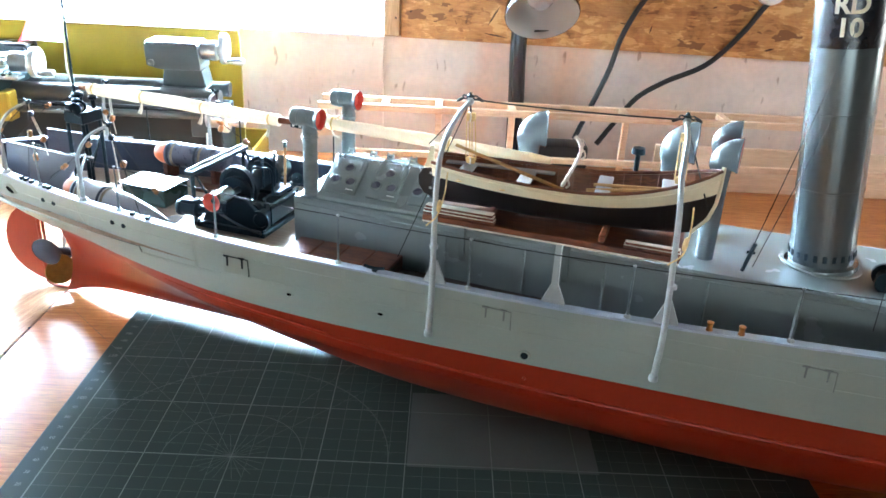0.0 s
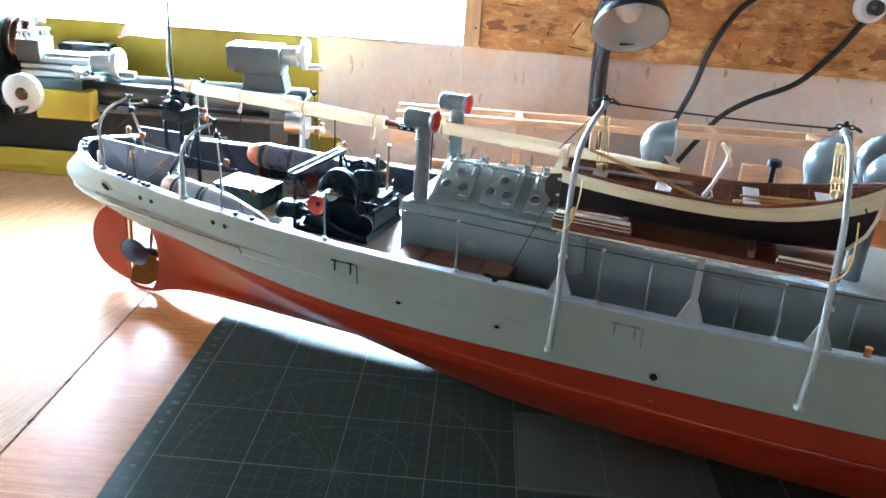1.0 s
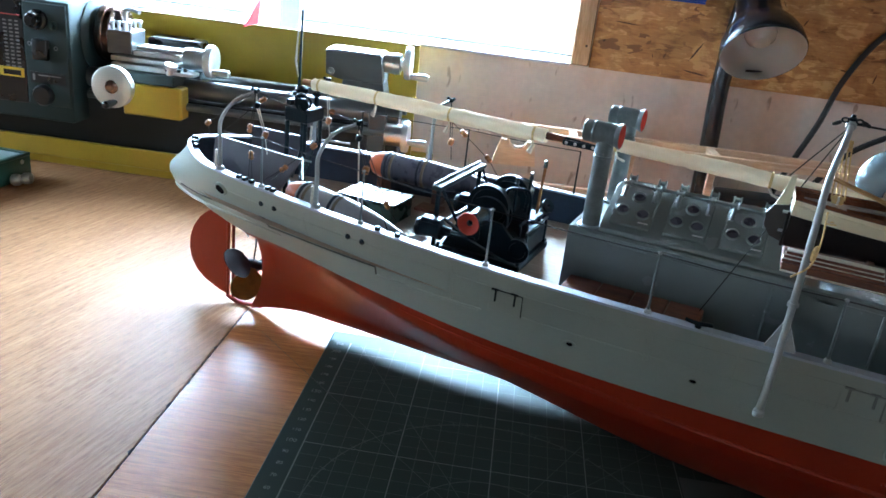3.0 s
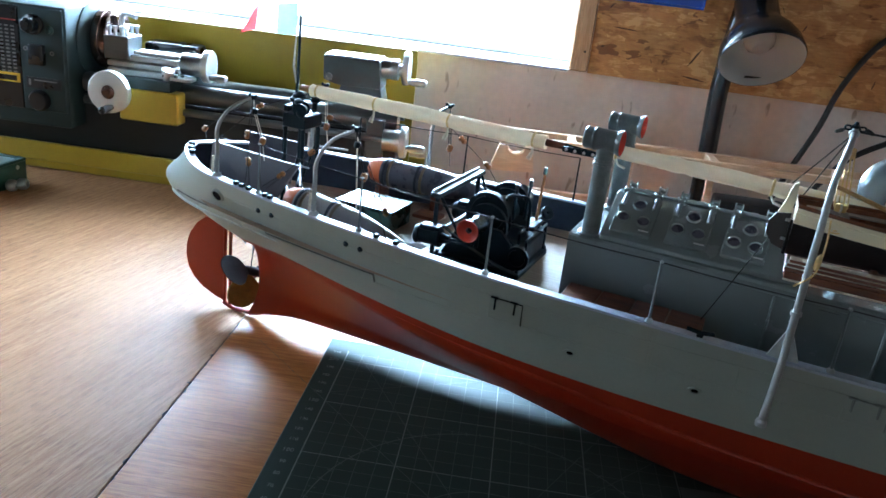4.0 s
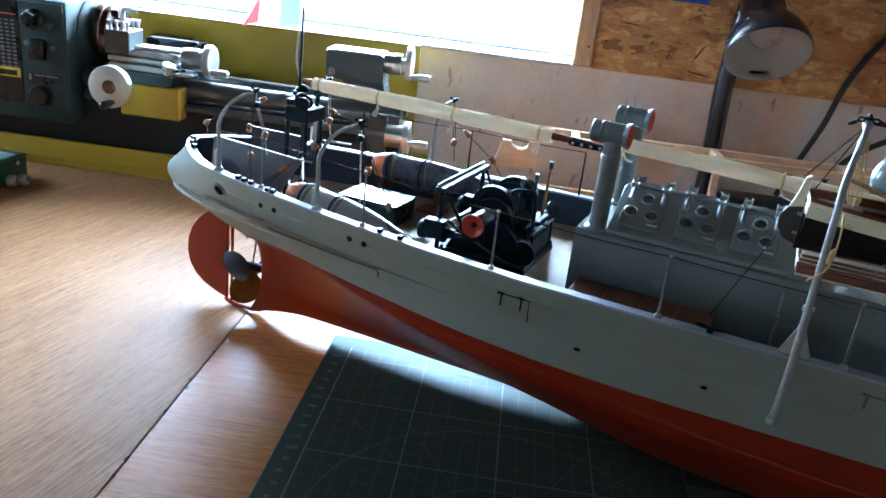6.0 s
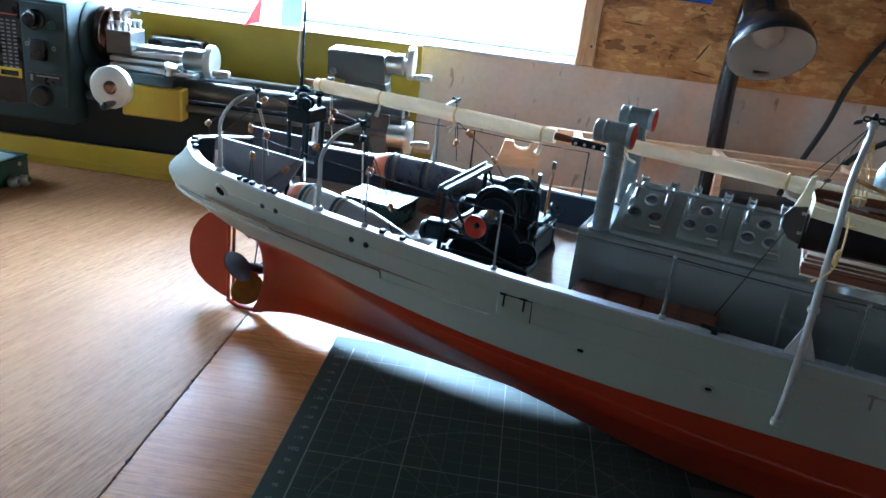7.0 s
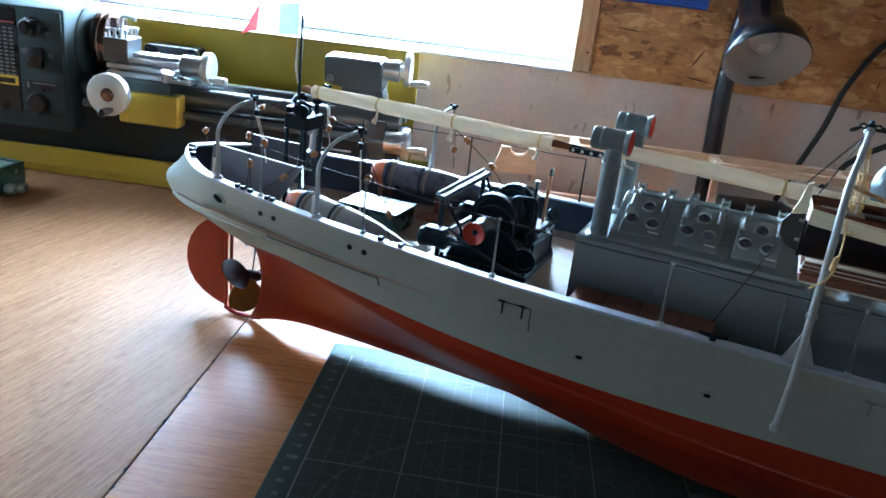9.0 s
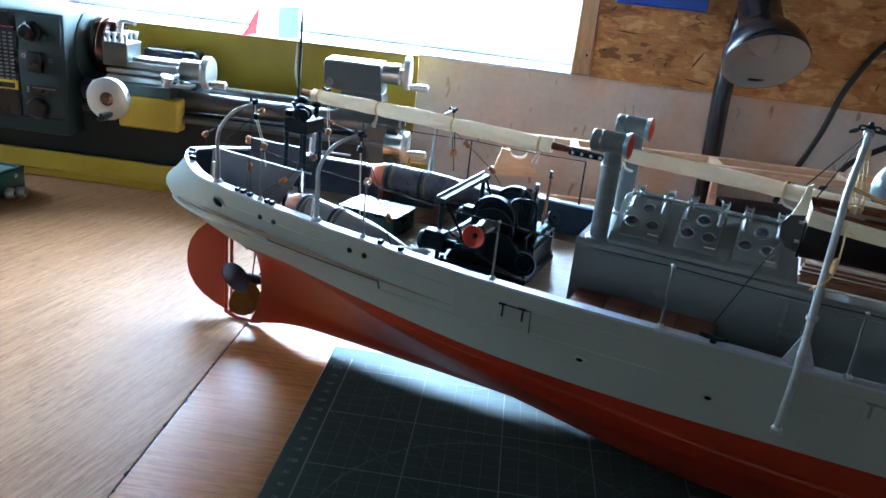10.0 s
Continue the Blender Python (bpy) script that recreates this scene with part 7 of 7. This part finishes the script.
part("rudder_head", bm, CREAM, boat, "cream rudder head")
for t, v in ((0.12, 0.86), (0.34, 0.86), (0.62, 0.92), (0.84, 0.86)):
    b = boat_half(t) * 0.80
    x = BS + (BE - BS) * t
    z = boat_pt(t, v, 1).z
    bm = box(BM(), (x - 0.0038, BY - b, z), (x + 0.0038, BY + b, z + 0.0011), 0.0003)
    part("thwart", bm, THWART, boat, "pale grey seat board")
for sg in (1, -1):
    rows = []
    for k in range(13):
        p = boat_pt(0.03 + 0.40 * k / 12, 0.86, sg, 0.0012)
        q = p - Vector((0, sg * 0.0042, 0))
        rows.append([p, q, q + Vector((0, 0, 0.0008)), p + Vector((0, 0, 0.0008))])
    part("side_bench", rings(BM(), rows), THWART, boat, "pale grey side bench")
bm = BM()
for sg in (-1, 1):
    for k in range(15):
        t = 0.08 + 0.84 * k / 14
        tube(bm, [boat_pt(t, v, sg, 0.0012) for v in (0.1, 0.3, 0.55, 0.8, 0.97)], 0.0004, 5)
part("ribs", bm, MAHOG, boat)
for a, b in (((0.362, -0.056, 0.1810), (0.4200, -0.055, 0.1640)), ((0.478, -0.056, 0.1725), (0.435, -0.052, 0.1680)), ((0.480, -0.053, 0.1715), (0.432, -0.059, 0.1670))):
    a, b = Vector(a), Vector(b)
    bm = rod(BM(), a, b, 0.0009, 0.0010, 8)
    p = a.lerp(b, 0.15)
    rings(bm, [[a + Vector((0, -0.0017, 0.0002)), a + Vector((0, 0.0017, 0.0002)), a + Vector((0, 0.0017, -0.0002)), a + Vector((0, -0.0017, -0.0002))], [p + Vector((0, -0.0009, 0.0003)), p + Vector((0, 0.0009, 0.0003)), p + Vector((0, 0.0009, -0.0003)), p + Vector((0, -0.0009, -0.0003))]])
    part("oar", bm, SPAR, boat, "pale wooden oar")
# rope rising from the boat, and coils
pts = bend([(0.4185, -0.050, 0.1640), (0.4225, -0.050, 0.1730), (0.4262, -0.050, 0.1835), (0.4255, -0.050, 0.1880), (0.4225, -0.050, 0.1915)])
bm = tube(BM(), pts, 0.0009, 8, [0.0008 + 0.0004 * math.sin(k * 1.3) ** 2 for k in range(len(pts))])
for k in (2, len(pts) // 2, len(pts) - 5):
    p = Vector(pts[k])
    tube(bm, [p, p + Vector((0.0018, -0.0006, 0.0010)), p + Vector((0.0026, -0.0006, -0.0016)), p + Vector((0.0010, -0.0004, -0.0034))], 0.0006, 6)
part("hoisting_rope", bm, ROPE_W, boat, "pale twisted hoisting rope")
for x, y in ((0.3905, -0.0640), (0.4290, -0.0620), (0.3660, -0.0600)):
    pts = [(x + (0.0022 - 0.00006 * k) * math.cos(k * 0.55), y + (0.0018 - 0.00005 * k) * math.sin(k * 0.55), 0.1622 + 0.00009 * k) for k in range(30)]
    part("rope_coil", tube(BM(), pts, 0.00042, 6), ROPE_T, boat, "small tan rope coil")
# falls between davits and boat
for tip, t in ((d1, 0.12), (d2, 0.87)):
    foot = boat_pt(t, 0.85, -1)
    foot = Vector((foot.x, BY + 0.004, foot.z))
    upper, lower = tip + Vector((0.0006, 0.0010, -0.0085)), foot.lerp(tip, 0.10)
    fl = part("boat_fall", tube(BM(), [tip + Vector((0, 0, -0.001)), upper], 0.0006, 6), ROPE_B, ship, "tan rope boat fall with wooden blocks")
    for k in range(4):
        e = Vector(((k - 1.5) * 0.0016, (k % 2) * 0.0012 - 0.0006, 0))
        part("fall_rope", tube(BM(), [upper + e * 0.9, lower + e * 1.1], 0.00034, 6), ROPE_T, fl)
    for q, h in ((upper, 0.0032), (lower, 0.0024)):
        bk = part("fall_block", box(BM(), (q.x - 0.0024, q.y - 0.0013, q.z - h * 0.75), (q.x + 0.0024, q.y + 0.0013, q.z + h * 0.75), 0.0007, 2), ROPE_T, fl)
        part("strop", tube(BM(), [q + Vector((0, -0.0014, h * 0.8)), q + Vector((0.0003, -0.0016, 0)), q + Vector((0, -0.0014, -h * 0.8))], 0.0005, 6), ROPE_W, bk)
for s in (0.3600, 0.4822):
    y = -(half(s, 0.085) + 0.0024)
    bm = tube(BM(), bend([(s + 0.0030, y + 0.008, 0.170), (s + 0.0035, y + 0.003, 0.160), (s + 0.002, y - 0.0025, 0.150), (s - 0.004, y - 0.002, 0.143)]), 0.0004, 6)
    cr = part("gripe_rope", bm, ROPE_T, ship)
    part("coil", spin(BM(), [(0.0003, -0.0035), (0.0011, -0.0025), (0.0013, 0), (0.0011, 0.0025), (0.0003, 0.0035)], (s + 0.0022, y - 0.001, 0.1545), (0.1, 0, 1), 12), ROPE_T, cr)

# bulky fittings forward of the funnel, at the edge of view
part("whip_roller", spin(BM(), [(0.002, 0), (0.006, 0), (0.006, 0.002), (0.004, 0.003), (0.004, 0.010), (0.006, 0.011), (0.006, 0.013), (0, 0.013)], (0.5850, -0.012, 0.1300), (0, -1, 0), 20), BLACK_METAL, ship)
for x, y in ((0.60, 0.01), (0.61, -0.02)):
    part("roof_hatch", box(BM(), (x - 0.008, y - 0.010, HT + 0.0002), (x + 0.008, y + 0.010, HT + 0.006), 0.001), GREY_PALE, ship)
part("roof_ring", tube(BM(), [(0.5180, -0.002, HT + 0.0008), (0.5225, -0.002, HT + 0.0008)], 0.0009, 6), BLACK_METAL, ship)
